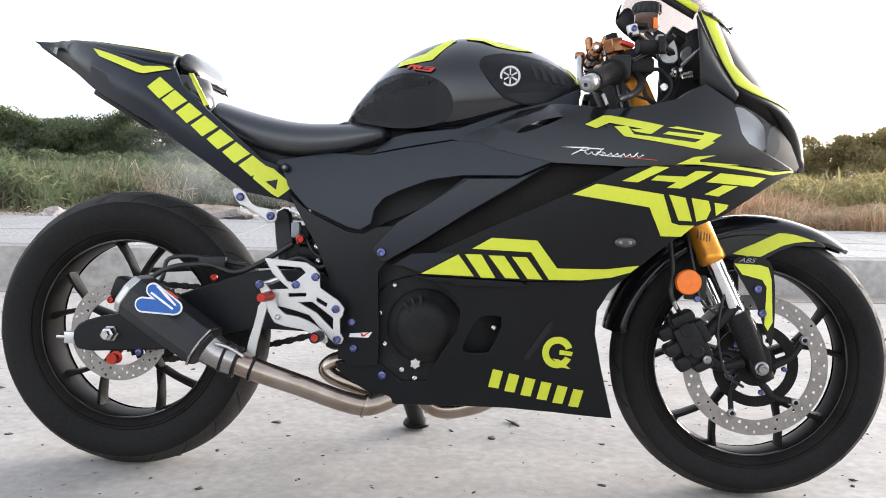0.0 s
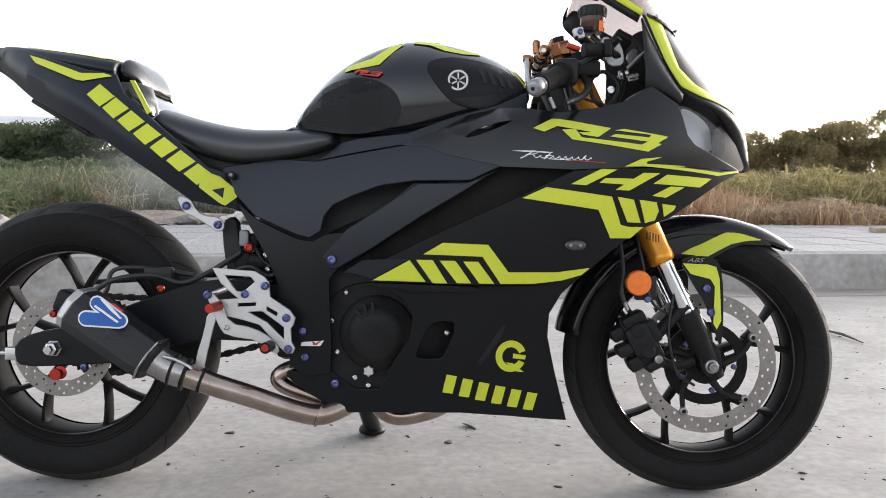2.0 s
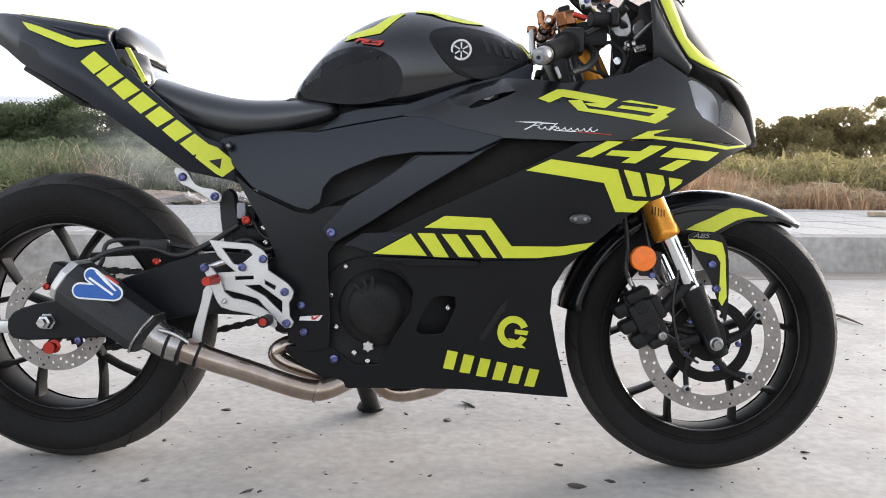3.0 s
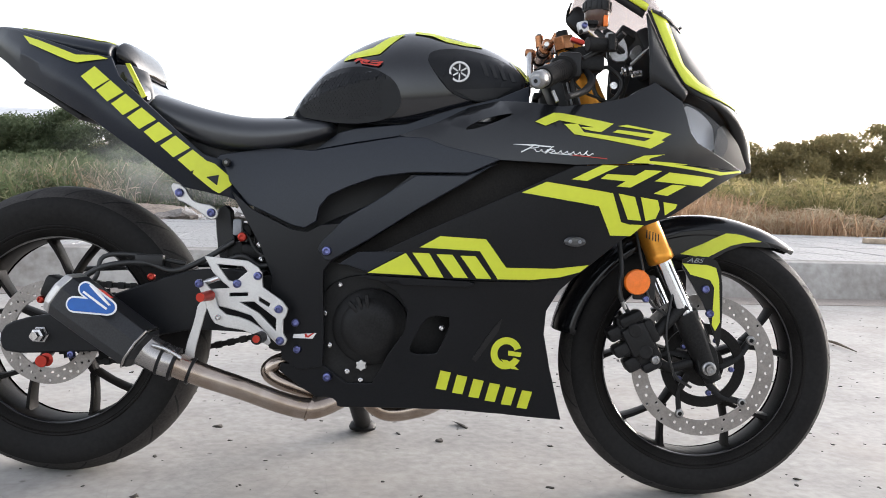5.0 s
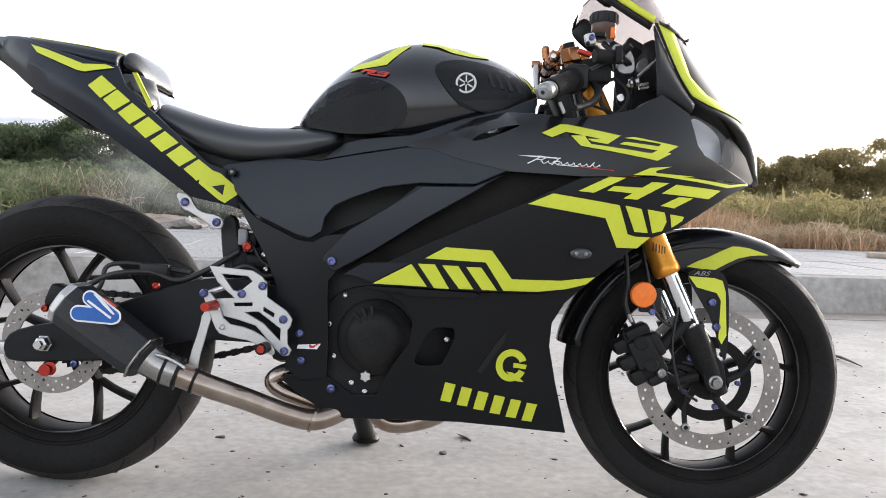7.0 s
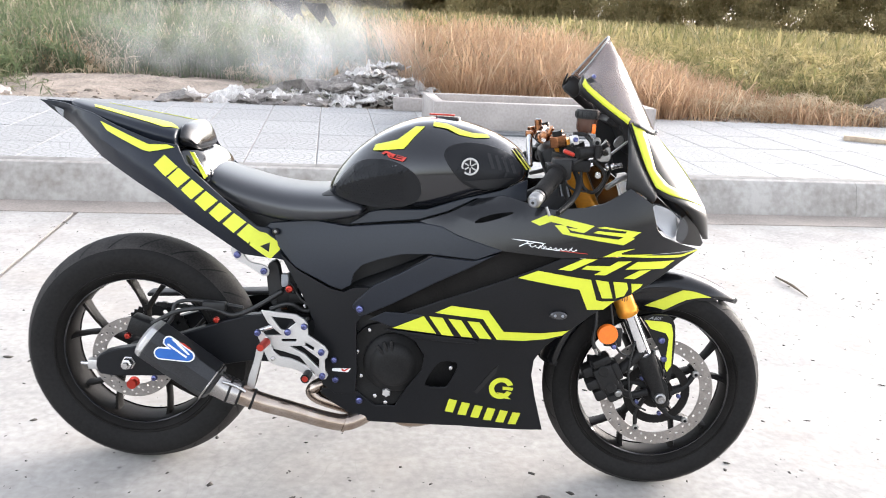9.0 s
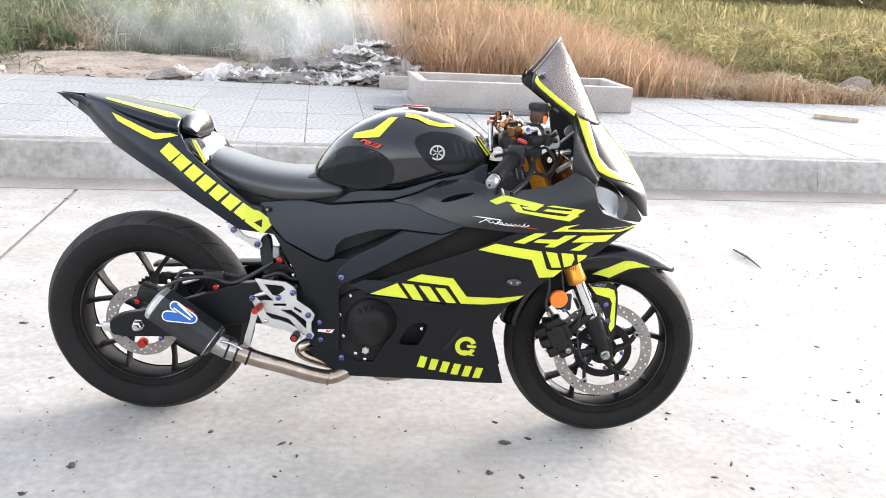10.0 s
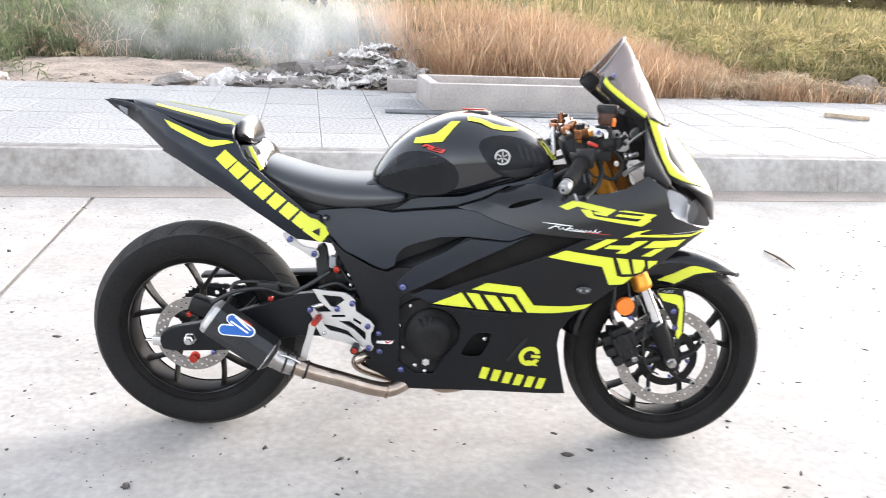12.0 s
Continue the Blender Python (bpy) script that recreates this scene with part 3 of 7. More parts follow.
def scrap(name, at, size, seed, material, label, category):
    """A thin crumpled sheet with sharp folds and a torn outline."""
    rnd = random.Random(seed)
    off = Vector((rnd.uniform(0, 50), rnd.uniform(0, 50), rnd.uniform(0, 50)))
    bm = bmesh.new()
    n = 18
    grid = []
    for a in range(n + 1):
        row = []
        for b in range(n + 1):
            p = Vector((2 * a / n - 1, 2 * b / n - 1, 0))
            tear = 1 + 0.35 * noise.noise(p.normalized() * 1.8 + off)
            fold = abs(noise.noise(p * 1.5 + off)) + 0.6 * abs(noise.noise(p * 3.1 - off)) + 0.25 * abs(noise.noise(p * 6.5 + off))
            shift = Vector((noise.noise(p * 2.2 + off), noise.noise(p * 2.2 - off), 0)) * 0.3
            q = p * tear + shift
            row.append(bm.verts.new((q.x * size[0] * 0.75, q.y * size[1] * 0.75, size[2] * (0.75 * fold - 0.1) * (1.15 - 0.5 * p.length))))
        grid.append(row)
    for a in range(n):
        for b in range(n):
            bm.faces.new((grid[a][b], grid[a + 1][b], grid[a + 1][b + 1], grid[a][b + 1]))
    thicken(bm, (0, 0, -0.006))
    ob = finish(name, bm, material, None, "", 12)
    ob.matrix_world = STREET @ pose(*at, rnd.uniform(-18, 18), rnd.uniform(-18, 18), rnd.uniform(0, 360))
    return tagged(ob, label, category)


def heap():
    crumpled("ash_mound", (-0.75, 4.25, 0.22), (0.85, 0.5, 0.17), 3, ASH, "smouldering grey ash heap behind the pavement", "ash heap")
    crumpled("ash_mound", (-0.25, 4.05, 0.22), (0.5, 0.38, 0.32), 4, ASH, "smouldering grey ash heap behind the pavement", "ash heap")
    rnd = random.Random(11)
    scrap("plastic_sheet", (-1.75, 3.55, 0.22), (0.42, 0.24, 0.16), 7, RUBBISH, "dirty pale plastic sheet lying on the soil", "sheet")
    crumpled("field_stone", (-3.9, 3.4, 0.21), (0.16, 0.12, 0.1), 8, PLANTERMAT, "grey field stone lying on the soil", "stone")
    crumpled("soil_clod", (5.6, 3.75, 0.2), (0.32, 0.2, 0.24), 9, SOIL, "heaped brown soil clod beside the pavement", "soil")
    for n in range(170):
        u = rnd.gauss(-0.45, 0.62)
        v = 3.45 + abs(rnd.gauss(0, 0.42))
        if u > 0.3 or u < -2.4:
            continue
        s = rnd.uniform(0.05, 0.2)
        z = 0.21 + 0.42 * math.exp(-((u + 0.22) / 0.48) ** 2 - ((v - 4.05) / 0.45) ** 2) * rnd.uniform(0.45, 1)
        pale = rnd.random() < 0.8
        tagged((scrap if pale else crumpled)("rubbish", (u, v, z), (s * 1.5, s * 1.1, s * (1.1 if pale else 0.5)), 100 + n, RUBBISH if pale else ASH, "crumpled pale scrap in the smouldering heap" if pale else "charred grey scrap in the smouldering heap", "rubbish"), group="rubbish in the heap")


heap()


def smoke_material():
    """Thin pale smoke: uneven, fading out towards the edges of each curling sheet."""
    m = bpy.data.materials.new("thin_smoke")
    m.use_nodes = True
    t = m.node_tree
    link = t.links.new
    t.nodes.remove(t.nodes["Principled BSDF"])
    uv = t.nodes.new("ShaderNodeUVMap")
    uv.uv_map = "sheet"
    ends = t.nodes.new("ShaderNodeSeparateXYZ")
    link(uv.outputs[0], ends.inputs[0])

    def calc(op, a, b=None):
        n = t.nodes.new("ShaderNodeMath")
        n.operation = op
        for k, v in enumerate((a, b)):
            if isinstance(v, (int, float)):
                n.inputs[k].default_value = v
            elif v is not None:
                link(v, n.inputs[k])
        return n.outputs[0]

    across_it = calc("POWER", calc("SINE", calc("MULTIPLY", ends.outputs["X"], math.pi)), 1.6)
    along = calc("MULTIPLY", calc("MINIMUM", calc("MULTIPLY", ends.outputs["Y"], 6.0), 1.0), calc("SUBTRACT", 1.0, calc("POWER", ends.outputs["Y"], 1.5)))
    coord = t.nodes.new("ShaderNodeTexCoord")
    wisps = t.nodes.new("ShaderNodeTexNoise")
    wisps.inputs["Scale"].default_value, wisps.inputs["Detail"].default_value, wisps.inputs["Distortion"].default_value = 1.9, 3, 0.8
    stretch = t.nodes.new("ShaderNodeMapping")
    stretch.inputs["Scale"].default_value = (1.0, 1.0, 0.5)
    link(coord.outputs["Object"], stretch.inputs["Vector"])
    link(stretch.outputs[0], wisps.inputs["Vector"])
    thick = t.nodes.new("ShaderNodeMapRange")
    thick.inputs["From Min"].default_value, thick.inputs["From Max"].default_value, thick.inputs["To Max"].default_value = 0.2, 0.9, 0.44
    link(wisps.outputs["Fac"], thick.inputs["Value"])
    share = calc("MULTIPLY", calc("MULTIPLY", across_it, along), thick.outputs[0])
    grey, through_it, clear = t.nodes.new("ShaderNodeBsdfDiffuse"), t.nodes.new("ShaderNodeBsdfTranslucent"), t.nodes.new("ShaderNodeBsdfTransparent")
    grey.inputs["Color"].default_value = through_it.inputs["Color"].default_value = (0.9, 0.91, 0.92, 1)
    both, mix = t.nodes.new("ShaderNodeMixShader"), t.nodes.new("ShaderNodeMixShader")
    link(grey.outputs[0], both.inputs[1])
    link(through_it.outputs[0], both.inputs[2])
    link(share, mix.inputs[0])
    link(clear.outputs[0], mix.inputs[1])
    link(both.outputs[0], mix.inputs[2])
    link(mix.outputs[0], t.nodes["Material Output"].inputs["Surface"])
    return m


def smoke():
    """Curling sheets that rise from the heap, widen and drift along the pavement."""
    rng = np.random.default_rng(31)
    nu, nv = 8, 22
    verts, faces, uvs = [], [], []
    for k in range(13):
        u0, v0 = (0.12 - 1.5 * (k + 0.5) / 10 + rng.normal(0, 0.05), 3.85 + 0.9 * rng.random()) if k < 10 else (-1.6 - 0.6 * (k - 10), 5.2)
        tall, wide, drift, phase, yaw = rng.uniform(0.85, 1.25), rng.uniform(0.8, 1.3) if k < 10 else 2.2, rng.uniform(0.3, 0.9), rng.uniform(0, 6.3), rng.uniform(-0.6, 0.6)
        start = sum(len(v) for v in verts)
        grid = []
        for b in range(nv + 1):
            h = b / nv
            cu = u0 - drift * (tall * h) ** 1.4 * 0.5 + 0.08 * math.sin(phase + 5 * h)
            cv = v0 + 0.15 * h + 0.1 * math.sin(1.7 * phase + 4 * h)
            w = wide * (0.45 + 0.9 * h ** 0.8)
            turn = yaw + 0.5 * math.sin(phase + 3 * h)
            for a in range(nu + 1):
                q = a / nu - 0.5
                bulge = 0.18 * w * math.cos(math.pi * q) + 0.06 * math.sin(6 * q + 7 * h + phase)
                grid.append((cu + w * q * math.cos(turn) - bulge * math.sin(turn), cv + w * q * math.sin(turn) + bulge * math.cos(turn), FIELD_Z + 0.04 + tall * h))
        verts.append(np.array(grid))
        for b in range(nv):
            for a in range(nu):
                quad = [(b, a), (b, a + 1), (b + 1, a + 1), (b + 1, a)]
                faces.append([start + i * (nu + 1) + j for i, j in quad])
                uvs += [(j / nu, i / nv) for i, j in quad]
    ob = quick_mesh("smoke", street_points(np.concatenate(verts)), np.array(faces), smoke_material())
    layer = ob.data.uv_layers.new(name="sheet")
    layer.data.foreach_set("uv", np.array(uvs, dtype=np.float32).ravel())
    ob.data.polygons.foreach_set("use_smooth", [True] * len(ob.data.polygons))
    tagged(ob, "thin pale smoke rising from the smouldering heap", "smoke", kind="stuff")


smoke()


def clods():
    """Loose lumps and flat stones on the bare soil, in one mesh."""
    rng = np.random.default_rng(77)
    one = bmesh.new()
    bmesh.ops.create_icosphere(one, subdivisions=2, radius=1)
    one.verts.index_update()
    shape = np.array([v.co for v in one.verts])
    ball = np.array([[v.index for v in f.verts] for f in one.faces])
    one.free()
    lumps = []
    for _ in range(900):
        u, v = rng.uniform(-8, 8), 3.15 + 2.6 * rng.random() ** 1.4
        s = 0.012 + 0.05 * rng.random() ** 4
        wob = 1 + 0.22 * rng.normal(size=(len(shape), 1))
        a = rng.uniform(0, 6.3)
        p = shape * wob * np.array([s * 1.5, s, s * 0.55])
        lumps.append(np.stack([p[:, 0] * math.cos(a) - p[:, 1] * math.sin(a) + u, p[:, 0] * math.sin(a) + p[:, 1] * math.cos(a) + v, p[:, 2] + FIELD_Z + 0.012], 1))
    faces = (np.arange(len(lumps))[:, None, None] * len(shape) + ball[None]).reshape(-1, 3)
    tagged(quick_mesh("soil_clods", street_points(np.concatenate(lumps)), faces, SOIL), "loose clods and small stones on the bare soil", "soil", kind="stuff")


clods()


# ---- plants ----
def blades(name, n, region, height, width, material, seed, arch=0.6, z=FIELD_Z, keep=None, label="", tuft=22, spread=0.13, tall=None, lift=0.0):
    """Arching blades growing in tufts, in one mesh. region: u0, u1, v0, v1."""
    rng = np.random.default_rng(seed)
    m = n // tuft
    cu, cv = rng.uniform(region[0], region[1], m), rng.uniform(region[2], region[3], m)
    if keep is not None:
        ok = keep(cu, cv, rng.random(m))
        cu, cv = cu[ok], cv[ok]
        m = len(cu)
    size = height * (0.6 + 0.6 * rng.random(m))
    if tall is not None:
        size = size * tall(cu, cv)
    cu, cv, size = np.repeat(cu, tuft), np.repeat(cv, tuft), np.repeat(size, tuft)
    n = len(cu)
    h = size * (0.45 + 0.65 * rng.random(n))
    away = rng.uniform(0, 2 * np.pi, n)
    r = spread * rng.random(n) ** 0.6
    u, v = cu + np.cos(away) * r, cv + np.sin(away) * r
    b = away + rng.normal(0, 1.6, n)
    out = h * arch * (0.25 + 1.0 * rng.random(n))
    w = width * (0.6 + 0.8 * rng.random(n))
    face = b + np.pi / 2 + rng.normal(0, 0.5, n)
    side = np.stack([np.cos(face) * w / 2, np.sin(face) * w / 2, np.zeros(n)], 1)
    lean = np.stack([np.cos(b), np.sin(b), np.zeros(n)], 1)
    up = np.array([0.0, 0.0, 1.0])
    droop = (0.55 + 0.5 * rng.random(n)) * np.clip(1.25 - 0.75 * arch, 0.4, 1.0)
    base = np.stack([u, v, np.full(n, z - 0.02 + lift)], 1)
    one = base + lean * (out * 0.18)[:, None] + up * (h * 0.5)[:, None]
    two = base + lean * (out * 0.55)[:, None] + up * (h * 0.88)[:, None]
    tip = base + lean * out[:, None] + up * (h * np.minimum(droop + 0.3, 1.05))[:, None]
    verts = np.stack([base - side * 0.7, base + side * 0.7, one + side, one - side, two + side * 0.8, two - side * 0.8, tip], 1).reshape(-1, 3)
    k = np.arange(n)[:, None] * 7
    tris = np.concatenate([k + np.array([t]) for t in ((0, 1, 2), (0, 2, 3), (3, 2, 4), (3, 4, 5), (5, 4, 6))])
    ob = quick_mesh(name, street_points(verts), tris, material)
    return tagged(ob, label, "grass", kind="stuff")


def patch(u, v, k=1.0):
    return np.sin(u * 0.9 * k + 0.4 * v + 1.3) * np.cos(v * 0.7 * k - 0.3 * u) + 0.5 * np.sin(2.3 * u * k + 1.7 * v)


def front_edge(u):
    """Where the growth begins behind the pavement."""
    return np.where(u < -4.1, 3.5, np.where(u < -1.0, 5.5, np.where(u < 0.3, 4.9, 3.4))) + 0.25 * np.sin(u * 2.1) + 0.12 * np.sin(u * 5.3)


def right_green(u, v):
    """Share of green growth against dry growth on the side of the planter."""
    return np.clip((u - 4.5 + (v - 3.6) * 0.42) * 0.75 + 0.15, 0, 1)


blades("dry_grass", 52000, (0.0, 9.5, 3.3, 7.5), 0.78, 0.009, DRYGRASS, 1, 0.85, tuft=24, spread=0.24,
       tall=lambda u, v: np.interp(u, (1.5, 2.5, 3.2, 3.9, 4.6, 9.0), (1.0, 0.92, 0.7, 0.55, 0.42, 0.4)) * np.clip(0.82 + 0.16 * (v - 3.6), 0.8, 1.15),
       keep=lambda u, v, r: (v > front_edge(u)) & (r < np.clip(1.25 - right_green(u, v) * 1.15, 0.06, 1)), label="tall dry rusty-brown grass behind the pavement")
blades("green_grass", 60000, (1.5, 26.0, 3.7, 17), 0.58, 0.011, GREENGRASS, 2, 0.85, tuft=18, spread=0.2,
       keep=lambda u, v, r: (r < right_green(u, v)) & (patch(u, v) > -0.75), label="green reedy grass with arching leaves")
blades("yellowed_grass", 42000, (2.0, 26.0, 3.8, 17), 0.6, 0.009, YELLOWGREEN, 12, 0.8, tuft=16, spread=0.2,
       keep=lambda u, v, r: (r < right_green(u, v) * 0.9) & (patch(u, v, 1.3) > 0.0), label="yellowing reedy grass with arching leaves")
blades("weedy_grass", 60000, (-22, 1.5, 4.6, 16), 0.62, 0.017, MIXGRASS, 3, 0.8, tuft=18, spread=0.22,
       keep=lambda u, v, r: v > front_edge(u) + 0.1, label="grey-green weeds growing in the field")
blades("pale_stalks", 15000, (-18, 1.6, 4.2, 12), 0.58, 0.009, SEEDS, 4, 1.25, tuft=20, spread=0.3,
       keep=lambda u, v, r: (v > front_edge(u) + 0.05) & (patch(u, v) > 0.55), label="pale dry stalks standing in tufts")
blades("russet_tufts", 14000, (-14, 0.5, 3.6, 9), 0.45, 0.009, DRYGRASS, 14, 1.1, tuft=24, spread=0.25,
       keep=lambda u, v, r: (v > front_edge(u) - 0.15) & (patch(u + 3, v, 1.2) > 0.5), label="rusty dry tufts among the weeds")
blades("far_grass", 34000, (-2, 80, 15, 60), 0.8, 0.06, GREENGRASS, 5, 0.7, tuft=12, spread=0.5, label="distant green grass of the field")
blades("far_yellow_grass", 22000, (-2, 80, 15, 60), 0.85, 0.06, YELLOWGREEN, 15, 0.7, tuft=12, spread=0.5, keep=lambda u, v, r: patch(u * 0.3, v * 0.3) > 0.1, label="distant yellowed grass of the field")
blades("far_weeds", 34000, (-70, 5, 15, 46), 0.7, 0.06, MIXGRASS, 6, 0.6, tuft=12, spread=0.5, label="distant grey-green weeds of the field")


def leaf_cloud(centres, radii, n_each, size, rng):
    """Small leaf quads scattered through lumps."""
    out_v = []
    for (c, r) in zip(centres, radii):
        d = rng.normal(size=(n_each, 3))
        d /= np.linalg.norm(d, axis=1)[:, None]
        p = np.array(c) + d * np.array(r) * (rng.random(n_each) ** 0.35)[:, None]
        e1 = rng.normal(size=(n_each, 3))
        e1 /= np.linalg.norm(e1, axis=1)[:, None]
        e2 = np.cross(e1, rng.normal(size=(n_each, 3)))
        e2 /= np.linalg.norm(e2, axis=1)[:, None]
        s = size * (0.6 + 0.8 * rng.random(n_each))[:, None]
        out_v.append(np.stack([p - e1 * s, p + e2 * s * 0.45, p + e1 * s, p - e2 * s * 0.45], 1))
    v = np.concatenate(out_v).reshape(-1, 3)
    return v, np.arange(len(v)).reshape(-1, 4)


def leafy(name, n, region, height, leaf, material, seed, label, keep=None, slim=0.11):
    """A tangled growth of slim leaves turned every way, uneven in height."""
    rng = np.random.default_rng(seed)
    u, v = rng.uniform(region[0], region[1], n), rng.uniform(region[2], region[3], n)
    if keep is not None:
        ok = keep(u, v, rng.random(n))
        u, v = u[ok], v[ok]
    n = len(u)
    top = height * (0.72 + 0.16 * np.sin(u * 2.1 + 1.3 * v) + 0.14 * np.sin(5.1 * u - 2.7 * v) + 0.12 * np.sin(9.3 * u + 6.1 * v))
    p = np.stack([u, v, FIELD_Z + top * rng.random(n) ** 0.6], 1)
    e1 = rng.normal(size=(n, 3)) + np.array([0, 0, 0.55])
    e1 /= np.linalg.norm(e1, axis=1)[:, None]
    e2 = np.cross(e1, rng.normal(size=(n, 3)))
    e2 /= np.linalg.norm(e2, axis=1)[:, None]
    s = (leaf * (0.5 + 0.9 * rng.random(n)))[:, None]
    bend = np.array([0, 0, -0.25]) * s
    verts = np.stack([p - e1 * s, p + e2 * s * slim, p + e1 * s + bend, p - e2 * s * slim], 1).reshape(-1, 3)
    return tagged(quick_mesh(name, street_points(verts), np.arange(4 * n).reshape(-1, 4), material), label, "grass", kind="stuff")


leafy("leafy_grass", 90000, (2.2, 13, 3.9, 11), 0.62, 0.1, GREENGRASS, 61, "tangled green leafy grass", lambda u, v, r: (r < right_green(u, v)) & (patch(u, v) > -0.9))
leafy("leafy_yellow_grass", 60000, (2.2, 13, 3.9, 11), 0.66, 0.1, YELLOWGREEN, 62, "tangled yellowing leafy grass", lambda u, v, r: (r < right_green(u, v) * 0.85) & (patch(u, v, 1.4) > -0.2))
leafy("low_brush", 26000, (3.2, 9, 3.45, 5.0), 0.3, 0.07, SEEDS, 63, "low dry brush at the edge of the pavement", lambda u, v, r: r < 0.6, 0.08)
leafy("weed_leaves", 100000, (-13, 0.8, 3.7, 12), 0.6, 0.09, WEEDS, 64, "tangled green weeds in the field", lambda u, v, r: (v > front_edge(u) + 0.25) & (patch(u, v) < 0.55))
leafy("sparse_weeds", 5000, (-13, 1.0, 3.3, 6), 0.16, 0.06, MIXGRASS, 66, "short sparse weeds on the bare soil", lambda u, v, r: patch(u, v, 2.0) > 0.3)
leafy("dry_litter", 34000, (-13, 1.2, 3.6, 8), 0.34, 0.08, SEEDS, 65, "dry pale stalks tangled among the weeds", lambda u, v, r: (v > front_edge(u) - 0.1) & (patch(u + 3, v, 1.2) > 0.1), 0.06)


def hedge(name, u0, u1, v, top, seed, material, n, leaf, label, depth=2.5, n_each=2300):
    """A run of shrubs as lumps of leaves down to the ground, uneven along the top."""
    rng = np.random.default_rng(seed)
    centres, radii = [], []
    for k in range(n):
        u = u0 + (u1 - u0) * (k + rng.random()) / n
        h = top * (0.62 + 0.38 * rng.random()) * (0.85 + 0.15 * math.sin(u * 0.21 + seed))
        for z in np.arange(0.5, h, 1.15):
            centres.append((u + rng.normal() * 0.6, v + rng.normal() * depth * 0.4, FIELD_Z + min(z, h - 0.7)))
            radii.append((1.3, 1.1, 0.9))
        centres.append((u, v, FIELD_Z + h - 0.5))
        radii.append((0.8 + 0.5 * rng.random(), 0.9, 0.6))
    verts, quads = leaf_cloud(centres, radii, n_each // 4, leaf, rng)
    inner, _ = leaf_cloud(centres, [tuple(0.72 * k for k in r) for r in radii], 130, leaf * 1.7, rng)
    verts = np.concatenate([verts, inner])
    quads = np.arange(len(verts)).reshape(-1, 4)
    return tagged(quick_mesh(name, street_points(verts), quads, material), label, "hedge", kind="stuff")


hedge("near_hedge", -62, -6, 44, 2.2, 21, LEAVES, 90, 0.085, "clipped low dark green hedge across the field")
hedge("tall_hedge", -80, -14, 54, 6.5, 22, LEAVES, 90, 0.1, "tall dark green shrubs behind the hedge")
hedge("olive_hedge", 8, 95, 58, 6.9, 23, OLIVE, 130, 0.1, "olive-brown scrub along the far field edge")
hedge("far_scrub", -30, 20, 80, 3.6, 24, OLIVE, 46, 0.3, "distant scrub along the horizon")


def bare_tree(at, height, seed):
    """A slender tree with fine twigs and a thin crown."""
    rnd = random.Random(seed)
    top = tagged(new("slender_tree"), "slender far tree with a thin open crown", "tree", group="far trees")
    top.matrix_world = STREET @ pose(*at)
    bm = bmesh.new()
    tips = []

    def limb(a, d, length, r, level):
        b = a + d * length
        m = Matrix.Translation((a + b) / 2) @ (b - a).to_track_quat("Z", "Y").to_matrix().to_4x4()
        bmesh.ops.create_cone(bm, cap_ends=True, segments=5, radius1=r, radius2=r * 0.6, depth=length, matrix=m)
        if level == 0:
            tips.append(b)
            return
        for _ in range(4 if level > 1 else 3):
            nd = (d + Vector((rnd.uniform(-0.8, 0.8), rnd.uniform(-0.8, 0.8), rnd.uniform(-0.1, 0.6)))).normalized()
            limb(a.lerp(b, rnd.uniform(0.55, 1)), nd, length * rnd.uniform(0.45, 0.7), r * 0.5, level - 1)

    limb(Vector((0, 0, 0)), Vector((0, 0, 1)), height * 0.5, 0.09, 3)
    finish("trunk", bm, BARK, top)
    rng = np.random.default_rng(seed)
    v, q = leaf_cloud([tuple(t) for t in tips], [(0.3, 0.3, 0.3)] * len(tips), 5, 0.07, rng)
    crown = quick_mesh("crown", v, q, OLIVE)
    crown.parent = top


for k, (u, v, h) in enumerate(((-18.5, 70, 6.0), (-16.8, 72, 6.8), (-15.4, 70, 5.4), (-20.5, 71, 5.2), (-13.5, 74, 5.0))):
    bare_tree((u, v, FIELD_Z - 0.1), h, 40 + k)


def far_building(at, length, depth, height, seed):
    top = tagged(new("farm_building"), "low pale farm building with a tin roof beyond the hedge", "building")
    top.matrix_world = STREET @ pose(*at, 0, 0, 6)
    box("wall", (length, depth, height), (0, 0, height / 2), PLASTER, top, bevel=0)
    bm = bmesh.new()
    L, D = length / 2 + 0.4, depth / 2 + 0.4
    v = [bm.verts.new(p) for p in ((-L, -D, height), (L, -D, height), (L, D, height), (-L, D, height), (-L, 0, height + 1.3), (L, 0, height + 1.3))]
    for f in ((0, 1, 5, 4), (2, 3, 4, 5), (0, 4, 3), (1, 2, 5), (0, 3, 2, 1)):
        bm.faces.new([v[i] for i in f])
    finish("roof", bm, ROOFTIN, top, "pale ribbed tin roof", 0)
    for k in range(5):
        w = box("window", (1.2, 0.1, 1.0), (-length / 2 + length * (k + 0.5) / 5, -depth / 2 - 0.03, height * 0.6), SLATE, top, bevel=0.01)


far_building((-46, 96, 0.1), 34, 12, 6.2, 1)
far_building((-78, 104, 0.1), 22, 12, 7.2, 2)


